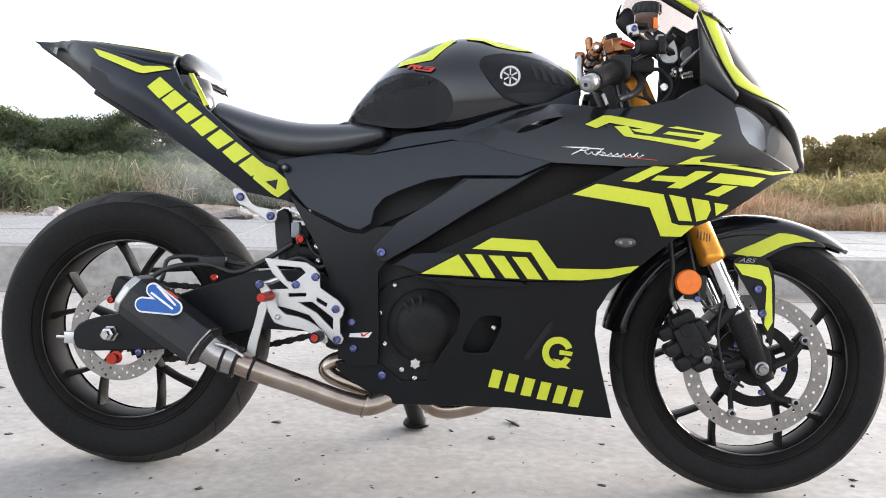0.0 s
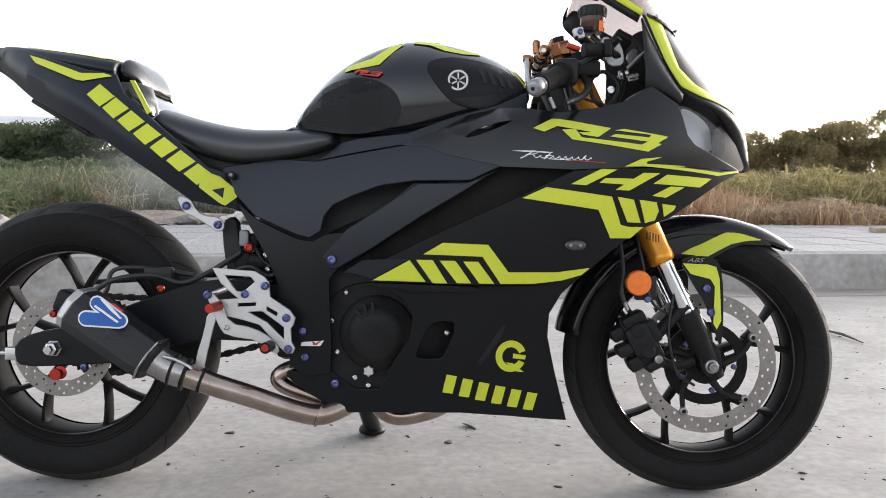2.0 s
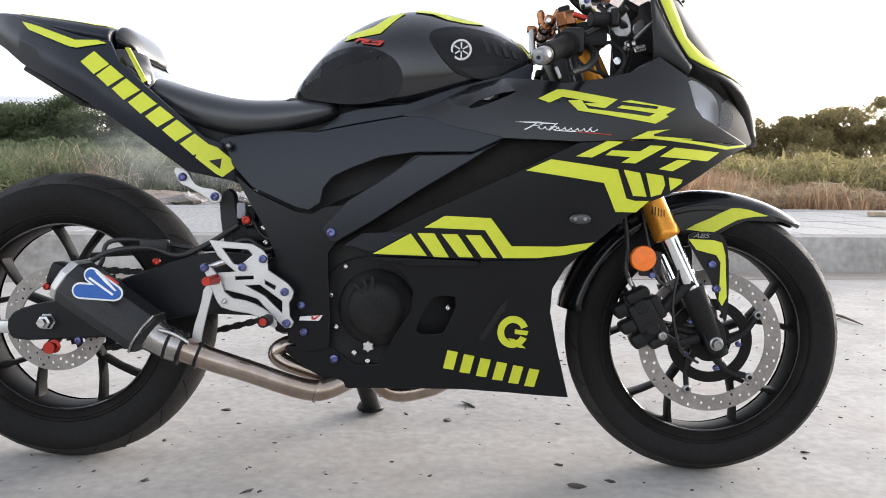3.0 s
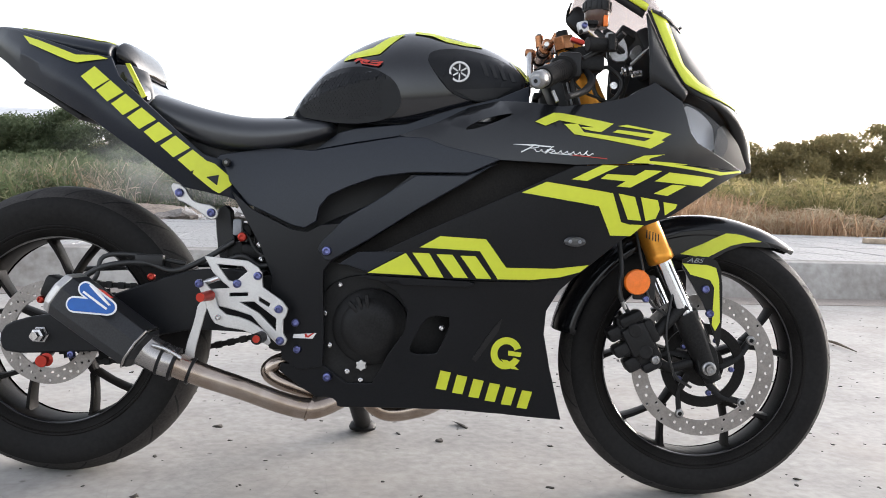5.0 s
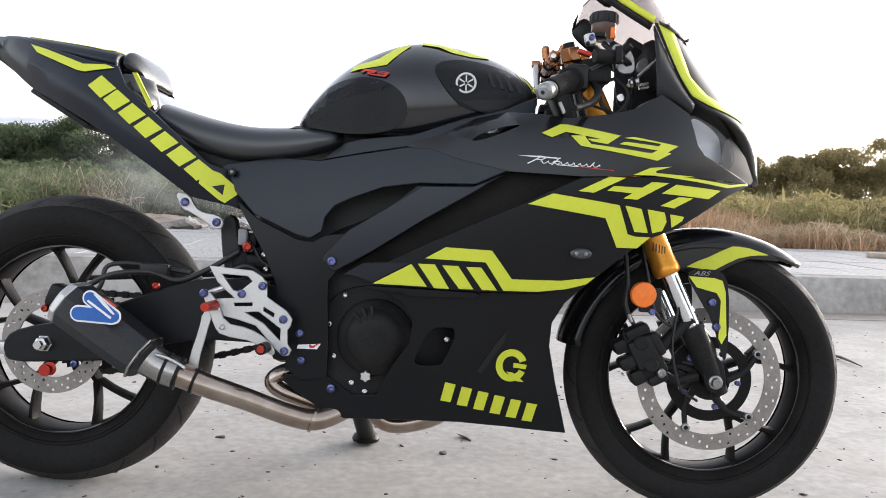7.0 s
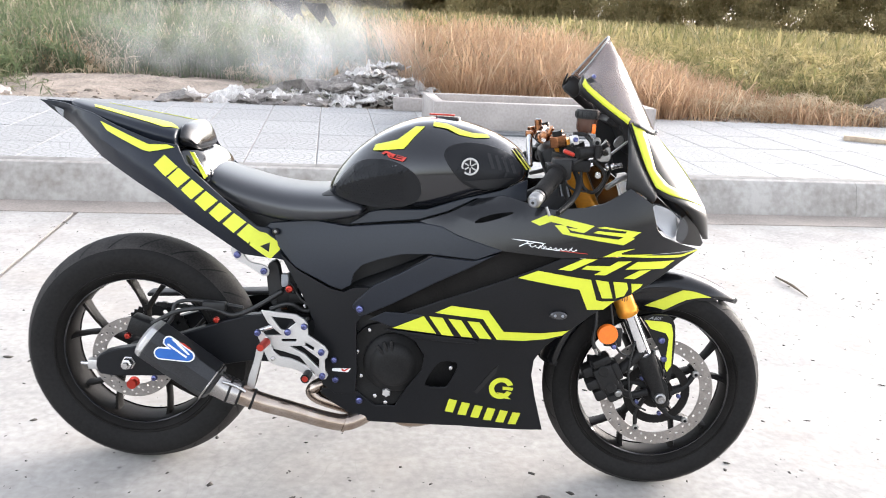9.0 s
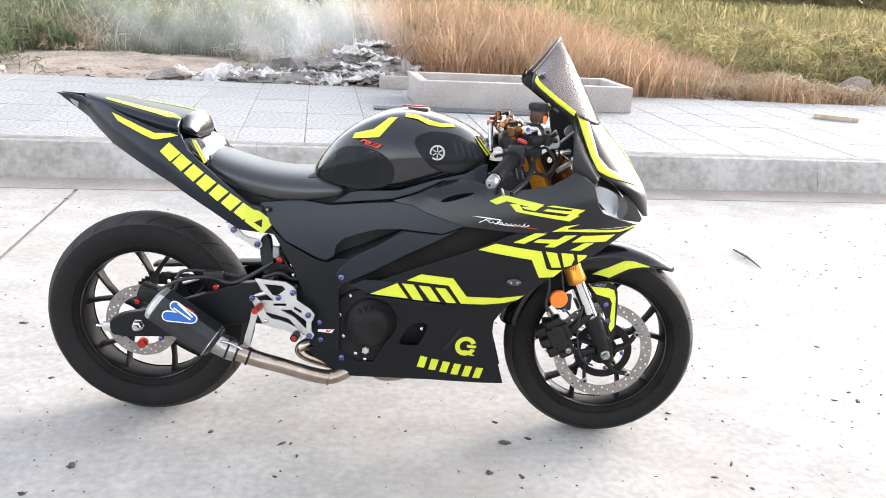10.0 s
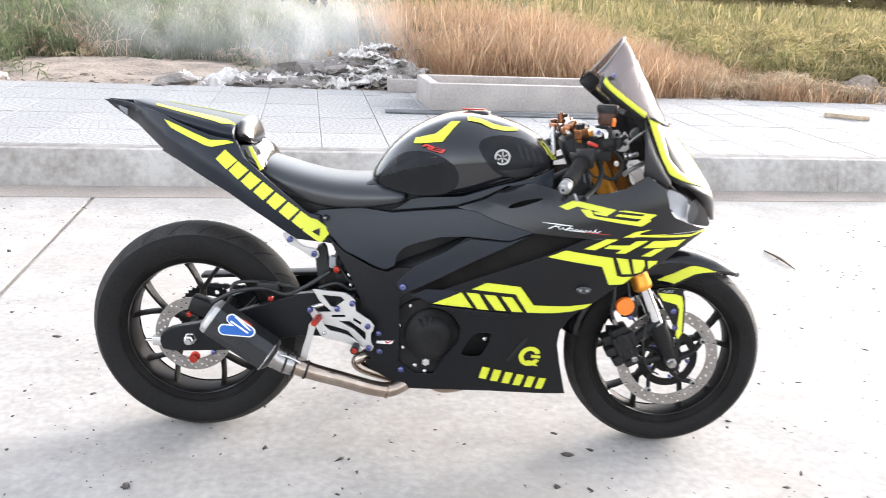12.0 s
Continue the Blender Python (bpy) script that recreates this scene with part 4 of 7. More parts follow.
# ---- grit, twigs and pits on the road ----
def grit():
    rnd = random.Random(5)
    rng = np.random.default_rng(5)
    one = bmesh.new()
    bmesh.ops.create_icosphere(one, subdivisions=1, radius=1)
    one.verts.index_update()
    shape = np.array([v.co for v in one.verts])
    ball = np.array([[v.index for v in f.verts] for f in one.faces])
    one.free()
    all_v = []
    spots = [(0.415, -0.048, 0.016), (0.365, -0.22, 0.014), (0.456, -0.226, 0.011), (-0.475, -0.09, 0.014), (-0.25, -0.131, 0.011), (-0.797, -0.31, 0.013),
             (1.723, 0.833, 0.012), (0.187, 0.502, 0.02), (0.129, 0.361, 0.013), (-0.457, 0.399, 0.012), (0.971, 0.199, 0.012)]
    for _ in range(46):
        spots.append((rnd.uniform(-3.0, 3.4), rnd.uniform(-1.3, 2.8), rnd.choice((0.009, 0.011, 0.013))))
    for _ in range(2600):
        x, y = rnd.uniform(-3.2, 3.6), rnd.uniform(-1.3, 3.0)
        spots.append((x, y, rnd.choice((0.0016, 0.002, 0.002, 0.0025, 0.003, 0.003, 0.004, 0.005, 0.007))))
    for x, y, s in spots:
        if y > 2.7 + 0.155 * x:
            continue
        m = Matrix.Translation((x, y, s * 0.12)) @ Euler((rnd.uniform(-0.2, 0.2), rnd.uniform(-0.2, 0.2), rnd.uniform(0, 6.3))).to_matrix().to_4x4() @ Matrix.Diagonal((s * rnd.uniform(0.8, 1.8), s * rnd.uniform(0.5, 0.9), s * 0.22, 1))
        g = np.array(m)
        all_v.append((shape * (1 + 0.3 * rng.normal(size=(len(shape), 1)))) @ g[:3, :3].T + g[:3, 3])
    n = len(shape)
    verts = np.concatenate(all_v)
    tris = (np.arange(len(all_v))[:, None, None] * n + ball[None]).reshape(-1, 3)
    tagged(quick_mesh("road_grit", verts, tris, PEBBLE), "dark grit, seed pods and flakes scattered on the road", "grit", kind="stuff")
    for pts in (((1.773, 2.107, 0.006), (1.8, 1.96, 0.012), (1.824, 1.813, 0.005)), ((2.97, 2.86, 0.006), (2.95, 2.72, 0.01), (2.94, 2.62, 0.005))):
        tagged(sweep("twig", pts, (0.004, 0.007, 0.002), BARK, None, seg=6), "thin dark twig lying on the road", "twig", group="twigs on the road")


grit()

# ---- the motorcycle: x forward, y to its left, z up, upright; the whole leans on its stand ----
bike = tagged(new("motorcycle"), "matte black sport motorcycle with lime decals, on its side stand", "motorcycle")
bike.matrix_world = pose(0, 0.069, 0, -3.5, 0, 1.3)
REAR, FRONT = Vector((-0.69, 0, 0.314)), Vector((0.69, 0, 0.293))
COEF = (0.245, 0.285, -0.578, -0.954, -0.127, 0.009, 0.696, -0.192, -0.334, -0.676, 0.123, 0.26, -0.743, -0.424, -0.165)
POWERS = [(i, j) for i in range(5) for j in range(5 - i)]


def fairing(x, z):
    """Half-width of the fairing, a smooth bulge over x and z."""
    a, b = x - 0.3, z - 0.5
    return sum(c * a ** i * b ** j for c, (i, j) in zip(COEF, POWERS))


def tail_width(x, z):
    """Half-width of the tail, widest below the seat hump and pinched towards its tip."""
    return max(0.012, -0.002 - 1.8382 * x - 0.4567 * z - 1.4792 * x * x)


def tail_tuck(x, z):
    """The tail's flank, turning inwards along its lower edge."""
    low = float(np.interp(x, (-0.85, -0.74, -0.58, -0.46, -0.386, -0.3), (0.91, 0.845, 0.762, 0.682, 0.627, 0.58)))
    return max(0.012, tail_width(x, z) - 0.85 * max(0.0, low + 0.046 - z))


def both_sides(name, loops, width, material, label="", offset=0.0, thick=0.006, fine=0.035):
    """The same panel on the right and, mirrored, on the left."""
    return [shell(name, loops, width, material, bike, label, offset, thick, s, fine) for s in (-1, 1)]


def decal(loop, width, parent, material=LIME, offset=0.0016, name="decal", label="", fine=0.02):
    return shell(name, [loop], width, material, parent, label, offset, 0.0012, -1, fine, 0)


# -- wheels --
def ring_of_holes(rows):
    out = []
    for r, n, size, turn in rows:
        for k in range(n):
            a = 2 * math.pi * k / n + turn
            c = (r * math.cos(a), r * math.sin(a))
            out.append([(c[0] + size * math.cos(b * math.pi / 4), c[1] + size * math.sin(b * math.pi / 4)) for b in range(8)])
    return out


def circle(r, n=72, c=(0, 0), squash=1.0):
    return [(c[0] + r * math.cos(2 * math.pi * k / n), c[1] + squash * r * math.sin(2 * math.pi * k / n)) for k in range(n)]


def wheel(centre, tyre_profile, half, label, disc_r, disc_in, disc_y, turn):
    cx, _, cz = centre
    rim_profile = [(0.229, -half), (0.222, -half + 0.004), (0.215, -half + 0.012), (0.209, -0.018), (0.209, 0.018), (0.215, half - 0.012), (0.222, half - 0.004), (0.229, half),
                   (0.219, half + 0.002), (0.204, half - 0.008), (0.198, half * 0.5), (0.196, 0), (0.198, -half * 0.5), (0.204, -half + 0.008), (0.219, -half - 0.002)]
    w = revolve("wheel", rim_profile, WHEELBLACK, bike, label, centre, 96, closed=True, smooth=40)
    revolve("tyre", tyre_profile + [(r, -y) for r, y in tyre_profile[-2::-1]], RUBBER, w, "worn black road tyre", centre, 120, smooth=50, closed=True)
    revolve("hub", [(0.012, -0.075), (0.03, -0.075), (0.033, -0.05), (0.026, -0.03), (0.026, 0.03), (0.033, 0.05), (0.03, 0.075), (0.012, 0.075)], WHEELBLACK, w, "", centre, 32)
    for k in range(5):
        stem = radians(72 * k + turn)
        for s, r0, r1, a0, a1 in ((0, 0.024, 0.122, 0, 0), (-1, 0.112, 0.203, 1.5, 16), (1, 0.112, 0.203, 1.5, 16)):
            bm = bmesh.new()
            rings = []
            for t in (0, 0.15, 0.4, 0.7, 0.9, 1.0):
                r = r0 + (r1 - r0) * t
                a = stem + s * radians(a0 + (a1 - a0) * t ** 0.85)
                wid = (0.0105 - 0.003 * t if s == 0 else 0.0058 + 0.002 * abs(2 * t - 1) + (0.006 if t > 0.95 else 0))
                dep = 0.022 - 0.006 * t if s == 0 else 0.015 + 0.006 * t
                rad, tan = Vector((math.cos(a), 0, math.sin(a))), Vector((-math.sin(a), 0, math.cos(a)))
                ring = []
                for p, q in ((-1, -0.55), (-0.55, -1), (0.55, -1), (1, -0.55), (1, 0.55), (0.55, 1), (-0.55, 1), (-1, 0.55)):
                    ring.append(bm.verts.new(Vector(centre) + rad * r + tan * wid * p + Vector((0, dep * q, 0))))
                rings.append(ring)
            for ra, rb in zip(rings, rings[1:]):
                for n in range(8):
                    bm.faces.new((ra[n], ra[(n + 1) % 8], rb[(n + 1) % 8], rb[n]))
            bm.faces.new(rings[0])
            bm.faces.new(rings[-1])
            finish("spoke", bm, WHEELBLACK, w, "", 50)
    for s in (-1, 1):
        revolve("rim_lip", [(0.2215, s * (half + 0.001)), (0.2225, s * (half + 0.0045)), (0.2255, s * (half + 0.0055)), (0.228, s * (half + 0.004)), (0.2275, s * (half + 0.0005))], WHEELBLACK, w, "satin black rim lip", centre, 96, closed=True)
        revolve("rim_edge", [(0.2, s * (half - 0.008)), (0.201, s * (half - 0.0055)), (0.2035, s * (half - 0.0055)), (0.2045, s * (half - 0.008))], TANKBLACK, w, "", centre, 96, closed=True)
    band = disc_r - disc_in
    holes = ring_of_holes([(disc_in + band * 0.25, 20, 0.0032, 0.1), (disc_in + band * 0.52, 20, 0.0032, 0.22), (disc_in + band * 0.78, 20, 0.0032, 0.34)])
    move = Matrix.Translation(centre)
    disc = plate("brake_disc", [circle(disc_r, 96), circle(disc_in, 72)] + holes, disc_y, 0.0045, DISC, w, "drilled steel brake disc", 0, move)
    return w


front_tyre = [(0.221, -0.046), (0.236, -0.053), (0.256, -0.057), (0.272, -0.051), (0.283, -0.038), (0.290, -0.02), (0.293, 0.0)]
rear_tyre = [(0.222, -0.056), (0.243, -0.067), (0.268, -0.071), (0.287, -0.064), (0.301, -0.046), (0.311, -0.024), (0.314, 0.0)]
front_wheel = wheel(FRONT, front_tyre, 0.045, "black cast front wheel with five forked spokes", 0.149, 0.116, -0.078, 20)
rear_wheel = wheel(REAR, rear_tyre, 0.056, "black cast rear wheel with five forked spokes", 0.110, 0.076, -0.09, 87)


def tread(centre, prof, parent, n, seed):
    """Slanting cuts across the dusty running band, as raised strips in shade-dark colour."""
    band = [(r + 0.0005, y) for r, y in prof[3:]]
    revolve("running_band", band + [(r, -y) for r, y in band[-2::-1]], TREAD, parent, "dusty brownish tread", centre, 120, smooth=60, closed=True)
    bm = bmesh.new()
    prof = prof[2:]
    rr = [p[0] for p in prof]
    yy = [p[1] for p in prof]

    def at(a, y):
        r = np.interp(-abs(y), yy, rr) + 0.0014
        return Vector(centre) + Vector((r * math.cos(a), y, r * math.sin(a)))

    for k in range(n):
        for s in (-1, 1):
            a = 2 * math.pi * (k + 0.25 * s) / n
            prev = None
            for t in np.linspace(0, 1, 7):
                y = s * (-yy[0]) * (0.16 + 0.78 * t)
                aa = a + 0.16 * t + 0.05 * t * t
                wid = 0.013 * math.sin(math.pi * min(0.97, t + 0.06)) ** 0.5
                pair = (bm.verts.new(at(aa - wid, y)), bm.verts.new(at(aa + wid, y)))
                if prev:
                    bm.faces.new((prev[0], prev[1], pair[1], pair[0]))
                prev = pair
    return finish("tread_groove", bm, GROOVE_SHADE, parent, "slanting tread grooves as strips coloured for their inner shade", 60)


tread(FRONT, front_tyre, front_wheel, 22, 1)
tread(REAR, rear_tyre, rear_wheel, 22, 2)


def bolt(at, parent, material=BLUEMETAL, r=0.008, label="", out=0.006):
    """A domed hexagon-socket bolt facing the right side."""
    x, y, z = at
    b = revolve("bolt", [(r * 0.2, y - out * 0.35), (r * 0.45, y - out * 0.4), (r * 0.5, y - out), (r * 0.85, y - out * 0.8), (r, y - out * 0.25), (r, y + 0.004)], material, parent, label, (x, 0, z), 16)
    return b


# front disc carrier and its bobbins
for k in range(5):
    a = radians(72 * k + 30)
    cx, cz = FRONT.x, FRONT.z
    tip = (cx + 0.112 * math.cos(a), -0.082, cz + 0.112 * math.sin(a))
    sweep("disc_carrier_arm", [(cx + 0.035 * math.cos(a - 0.5), -0.076, cz + 0.035 * math.sin(a - 0.5)), (cx + 0.075 * math.cos(a - 0.25), -0.077, cz + 0.075 * math.sin(a - 0.25)), (tip[0], -0.078, tip[2])], (0.013, 0.009, 0.008), CAST, front_wheel, seg=8, flat=0.5)
    bolt((tip[0], -0.084, tip[2]), front_wheel, DULLALU, 0.0095, "steel disc bobbin", 0.004)
    bolt((tip[0], -0.0865, tip[2]), front_wheel, CAST, 0.0045, "dark bobbin centre", 0.003)
    b = radians(72 * k - 6)
    bolt((cx + 0.058 * math.cos(b), -0.086, cz + 0.058 * math.sin(b)), front_wheel, BLUEMETAL, 0.0058, "blue titanium bolt")
plate("disc_carrier", [circle(0.088, 60), circle(0.066, 48)], -0.081, 0.006, WHEELBLACK, front_wheel, "black disc carrier ring", 0.001, Matrix.Translation(FRONT))
plate("disc_carrier", [circle(0.044, 40), circle(0.02, 30)], -0.082, 0.006, WHEELBLACK, front_wheel, "", 0.001, Matrix.Translation(FRONT))
rod("axle", (FRONT.x, -0.115, FRONT.z), (FRONT.x, 0.115, FRONT.z), 0.01, STEEL, bike)
revolve("axle_nut", [(0.004, -0.137), (0.006, -0.139), (0.009, -0.139), (0.0105, -0.13), (0.014, -0.128), (0.014, -0.11), (0.004, -0.11)], DULLALU, bike, "steel axle nut", (FRONT.x, 0, FRONT.z), 24)
rod("axle", (REAR.x, -0.13, REAR.z), (REAR.x, 0.13, REAR.z), 0.009, STEEL, bike)
revolve("axle_nut", [(0.004, -0.158), (0.009, -0.158), (0.009, -0.148), (0.014, -0.146), (0.015, -0.132), (0.018, -0.13), (0.018, -0.124), (0.004, -0.124)], STEEL, bike, "steel axle nut", (REAR.x, 0, REAR.z), 6, smooth=20)

# -- fork --
RAKE = Vector((-0.4305, 0, 0.9026))
for s in (-1, 1):
    base = FRONT + Vector((0.004, s * 0.1, 0.0))
    slider = sweep("fork_slider", [base + RAKE * -0.03, base + RAKE * 0.02, base + RAKE * 0.06, base + RAKE * 0.122], (0.018, 0.022, 0.025, 0.0255), CAST, bike, "black fork leg", 20, 3)
    rod("fork_stanchion", base + RAKE * 0.12, base + RAKE * 0.26, 0.0205, CHROME, bike, "bright fork tube", seg=28)
    gold = sweep("fork_sleeve", [base + RAKE * d for d in (0.238, 0.241, 0.258, 0.26, 0.34, 0.72)], (0.0245, 0.028, 0.028, 0.0265, 0.0265, 0.0265), GOLD, bike, "gold anodised fork sleeve", 28, 0)
    if s < 0:
        for k in range(5):
            box("mark", (0.002, 0.003, 0.017), base + RAKE * 0.3 + Vector((-0.012 + 0.006 * k, -0.0262 + 0.0009 * abs(k - 2), -0.002 * k)), PLASTIC, gold, "dark bar of a maker's mark", 0.0)
    plate("axle_clamp", [rounded([(-0.022, -0.022), (0.016, -0.024), (0.022, 0.0), (0.01, 0.05), (-0.032, 0.06)], 2)], -0.016, 0.032, CAST, bike, "", 0.003, Matrix.Translation(base))
# calliper, hoses, reflector
cal = box("brake_calliper", (0.06, 0.062, 0.105), (0.545, -0.105, 0.345), CAST, bike, "black cast brake calliper", 0.01, Euler((0, radians(-28), 0)).to_matrix().to_4x4())
box("calliper_cover", (0.05, 0.02, 0.06), (0.54, -0.14, 0.35), CAST, cal, "", 0.006, Euler((0, radians(-28), 0)).to_matrix().to_4x4())
for z in (0.318, 0.352, 0.384):
    box("calliper_fin", (0.03, 0.05, 0.012), (0.512, -0.11, z), CAST, cal, "", 0.003)
bolt((0.575, -0.145, 0.31), cal, DULLALU, 0.0095)
cal_turn = Euler((0, radians(-28), 0)).to_matrix().to_4x4()
for dx, dz, sx, sz, y in ((-0.038, 0.035, 0.03, 0.028, -0.115), (-0.04, 0.0, 0.034, 0.026, -0.12), (-0.034, -0.036, 0.03, 0.03, -0.115), (0.004, 0.05, 0.05, 0.022, -0.125), (0.0, -0.055, 0.04, 0.02, -0.12), (0.03, 0.01, 0.02, 0.05, -0.122)):
    box("calliper_lump", (sx, 0.05, sz), (0.545 + dx * 0.88 + dz * -0.47, y, 0.345 + dz * 0.88 + dx * 0.47), CAST, cal, "", 0.007, cal_turn)
for dz in (-0.024, 0.024):
    revolve("piston_cover", [(0.003, -0.152), (0.012, -0.152), (0.015, -0.149), (0.016, -0.14), (0.003, -0.14)], CAST, cal, "", (0.543 - 0.47 * dz, 0, 0.347 + 0.88 * dz), 20)
rod("bleed_nipple", (0.512, -0.14, 0.41), (0.505, -0.142, 0.425), 0.004, DULLALU, cal, "", seg=8)
sweep("calliper_bracket", [(0.64, -0.11, 0.42), (0.6, -0.11, 0.38), (0.565, -0.11, 0.33), (0.61, -0.1, 0.29), (0.66, -0.1, 0.3)], 0.014, CAST, bike, seg=10, flat=0.7)
sweep("brake_hose", [(0.53, -0.12, 0.39), (0.5, -0.14, 0.44), (0.505, -0.12, 0.5), (0.49, -0.1, 0.6), (0.44, -0.1, 0.75)], 0.005, WIRE, bike, seg=8)
sweep("sensor_wire", [(0.6, -0.12, 0.4), (0.56, -0.14, 0.43), (0.545, -0.13, 0.5), (0.53, -0.1, 0.6)], 0.003, WIRE, bike, seg=6)
sweep("sensor_wire", [(0.66, -0.105, 0.25), (0.62, -0.12, 0.28), (0.6, -0.125, 0.36), (0.61, -0.12, 0.44)], 0.003, WIRE, bike, seg=6)
revolve("reflector", [(0.001, -0.152), (0.024, -0.151), (0.026, -0.147), (0.026, -0.138), (0.001, -0.138)], ORANGE, bike, "round amber side reflector", (0.533, 0, 0.466), 32)
box("reflector_bracket", (0.045, 0.012, 0.05), (0.55, -0.13, 0.455), PLASTIC, bike, "", 0.004)
bolt((0.553, -0.138, 0.432), bike, BLUEMETAL, 0.007)

# -- front mudguard --
def mudguard():
    bm = bmesh.new()
    rings = []
    angles = np.linspace(50, 169, 40)
    for n, deg in enumerate(angles):
        a = radians(deg)
        k = min(1.0, (deg - 47) / 24)
        w = 0.066 * (0.12 + 0.88 * math.sin(math.pi / 2 * k))
        R = 0.317 + 0.006 * (1 - k)
        drop = 0.045 * (0.2 + 0.8 * k)
        ring = []
        for q in np.linspace(-1, 1, 15):
            y = w * math.sin(q * math.pi / 2 * 0.98)
            r = R - drop * (1 - math.cos(q * math.pi / 2)) ** 1.4
            ring.append(bm.verts.new(FRONT + Vector((r * math.cos(a), y, r * math.sin(a)))))
        rings.append(ring)
    for a, b in zip(rings, rings[1:]):
        for s in range(14):
            bm.faces.new((a[s], a[s + 1], b[s + 1], b[s]))
    g = finish("mudguard", bm, GLOSS, bike, "gloss black front mudguard with lime flashes", 60)
    mod = g.modifiers.new("thick", "SOLIDIFY")
    mod.thickness, mod.offset = 0.003, -1
    return g


guard = mudguard()
for s in (-1, 1):
    leg = plate("mudguard_leg", [rounded([(0.618, 0.512), (0.645, 0.523), (0.69, 0.521), (0.706, 0.49), (0.709, 0.38), (0.704, 0.333), (0.694, 0.36), (0.675, 0.42), (0.645, 0.465)], 1)], -0.137 if s < 0 else 0.132, 0.005, NOSEBLACK, guard, "", 0)
    if s < 0:
        plate("decal", [[(0.624, 0.507), (0.675, 0.505), (0.692, 0.5), (0.699, 0.477), (0.704, 0.39), (0.695, 0.372), (0.688, 0.384), (0.69, 0.46), (0.681, 0.475), (0.641, 0.485)]], -0.1385, 0.001, LIME, guard, "lime vinyl flash", 0)
        bolt((0.672, -0.139, 0.456), guard, BLUEMETAL, 0.0085, "blue titanium bolt")
        bolt((0.683, -0.139, 0.407), guard, BLUEMETAL, 0.0085, "blue titanium bolt")


def round_wheel(points):
    """Outline in x and z from angles in degrees and radii round the front axle."""
    return [(FRONT.x + r * math.cos(radians(a)), FRONT.z + r * math.sin(radians(a))) for a, r in points]


for s in (-1, 1):
    plate("mudguard_flank", [round_wheel([(112, 0.278), (100, 0.284), (88, 0.286), (76, 0.288), (63, 0.29), (61, 0.286), (73, 0.264), (79, 0.245), (84, 0.228), (91, 0.214), (104, 0.226), (111, 0.245)])], -0.0655 if s < 0 else 0.0615, 0.004, GLOSS, guard, "", 0.001)
plate("decal", [round_wheel([(102.6, 0.2375), (97, 0.246), (91.1, 0.255), (86, 0.268), (81.4, 0.2812), (78, 0.284), (74.2, 0.2858), (66, 0.288), (66.5, 0.2855), (70, 0.278), (73.2, 0.2705), (78, 0.2587), (82.7, 0.243), (90.3, 0.223), (96, 0.23)])], -0.068, 0.002, LIME, guard, "lime vinyl flash", 0)
letters = bpy.data.curves.new("lettering", "FONT")
letters.body = "ABS"
letters.size, letters.shear, letters.extrude = 0.0125, 0.4, 0.0002
letters.materials.append(GREYPLASTIC)
mark = tagged(new("lettering", letters), "small grey letters on the mudguard")
mark.parent = guard
mark.matrix_local = Matrix.Translation((0.632, -0.1402, 0.5095)) @ Matrix.Rotation(radians(90), 4, "X") @ Matrix.Diagonal((1.5, 1, 1, 1))

# -- engine and frame, mostly behind the panels --
engine = box("engine", (0.30, 0.22, 0.2), (0.02, 0, 0.33), CAST, bike, "black engine block", 0.03)
box("cylinder", (0.17, 0.2, 0.2), (0.12, 0, 0.47), CAST, engine, "", 0.015, Euler((0, radians(22), 0)).to_matrix().to_4x4())
for k in range(6):
    box("cooling_fin", (0.19, 0.22, 0.006), (0.1 + 0.008 * k, 0, 0.42 + 0.022 * k), CAST, engine, "", 0.001, Euler((0, radians(22), 0)).to_matrix().to_4x4())
box("gearbox", (0.16, 0.2, 0.16), (-0.15, 0, 0.37), CAST, engine, "", 0.02)
cover = revolve("clutch_cover", [(0.004, -0.162), (0.03, -0.163), (0.048, -0.159), (0.058, -0.15), (0.061, -0.147), (0.072, -0.144), (0.078, -0.137), (0.08, -0.11), (0.004, -0.11)], CAST, engine, "round black clutch cover", (-0.005, 0, 0.356), 48)
for k in range(3):
    a = radians(96 + 17 * k)
    box("rib", (0.03, 0.008, 0.008), (-0.005 + 0.052 * math.cos(a), -0.157, 0.356 + 0.052 * math.sin(a)), CAST, cover, "", 0.002, Euler((0, -a, 0)).to_matrix().to_4x4())
plate("engine_case", [rounded([(-0.1, 0.245), (-0.04, 0.225), (0.03, 0.25), (0.07, 0.31), (0.085, 0.39), (0.05, 0.45), (-0.03, 0.465), (-0.1, 0.44), (-0.125, 0.36)], 2)], -0.128, 0.03, CAST, engine, "", 0.006)
for k, (x, z) in enumerate(((-0.1, 0.38), (-0.088, 0.315), (-0.05, 0.262), (-0.022, 0.245), (0.04, 0.29), (-0.07, 0.44))):
    bolt((x, -0.131, z), engine, STEEL, 0.006, "steel case bolt")
plate("filler_cap", [[((0.012 if k % 2 else 0.0085) * math.cos(math.pi * k / 6), (0.012 if k % 2 else 0.0085) * math.sin(math.pi * k / 6)) for k in range(12)]], -0.152, 0.02, ALU, engine, "silver star-shaped oil cap", 0.001, Matrix.Translation((-0.02, 0, 0.278)))
box("radiator", (0.03, 0.34, 0.24), (0.3, 0, 0.5), PLASTIC, bike, "", 0.004, Euler((0, radians(14), 0)).to_matrix().to_4x4())
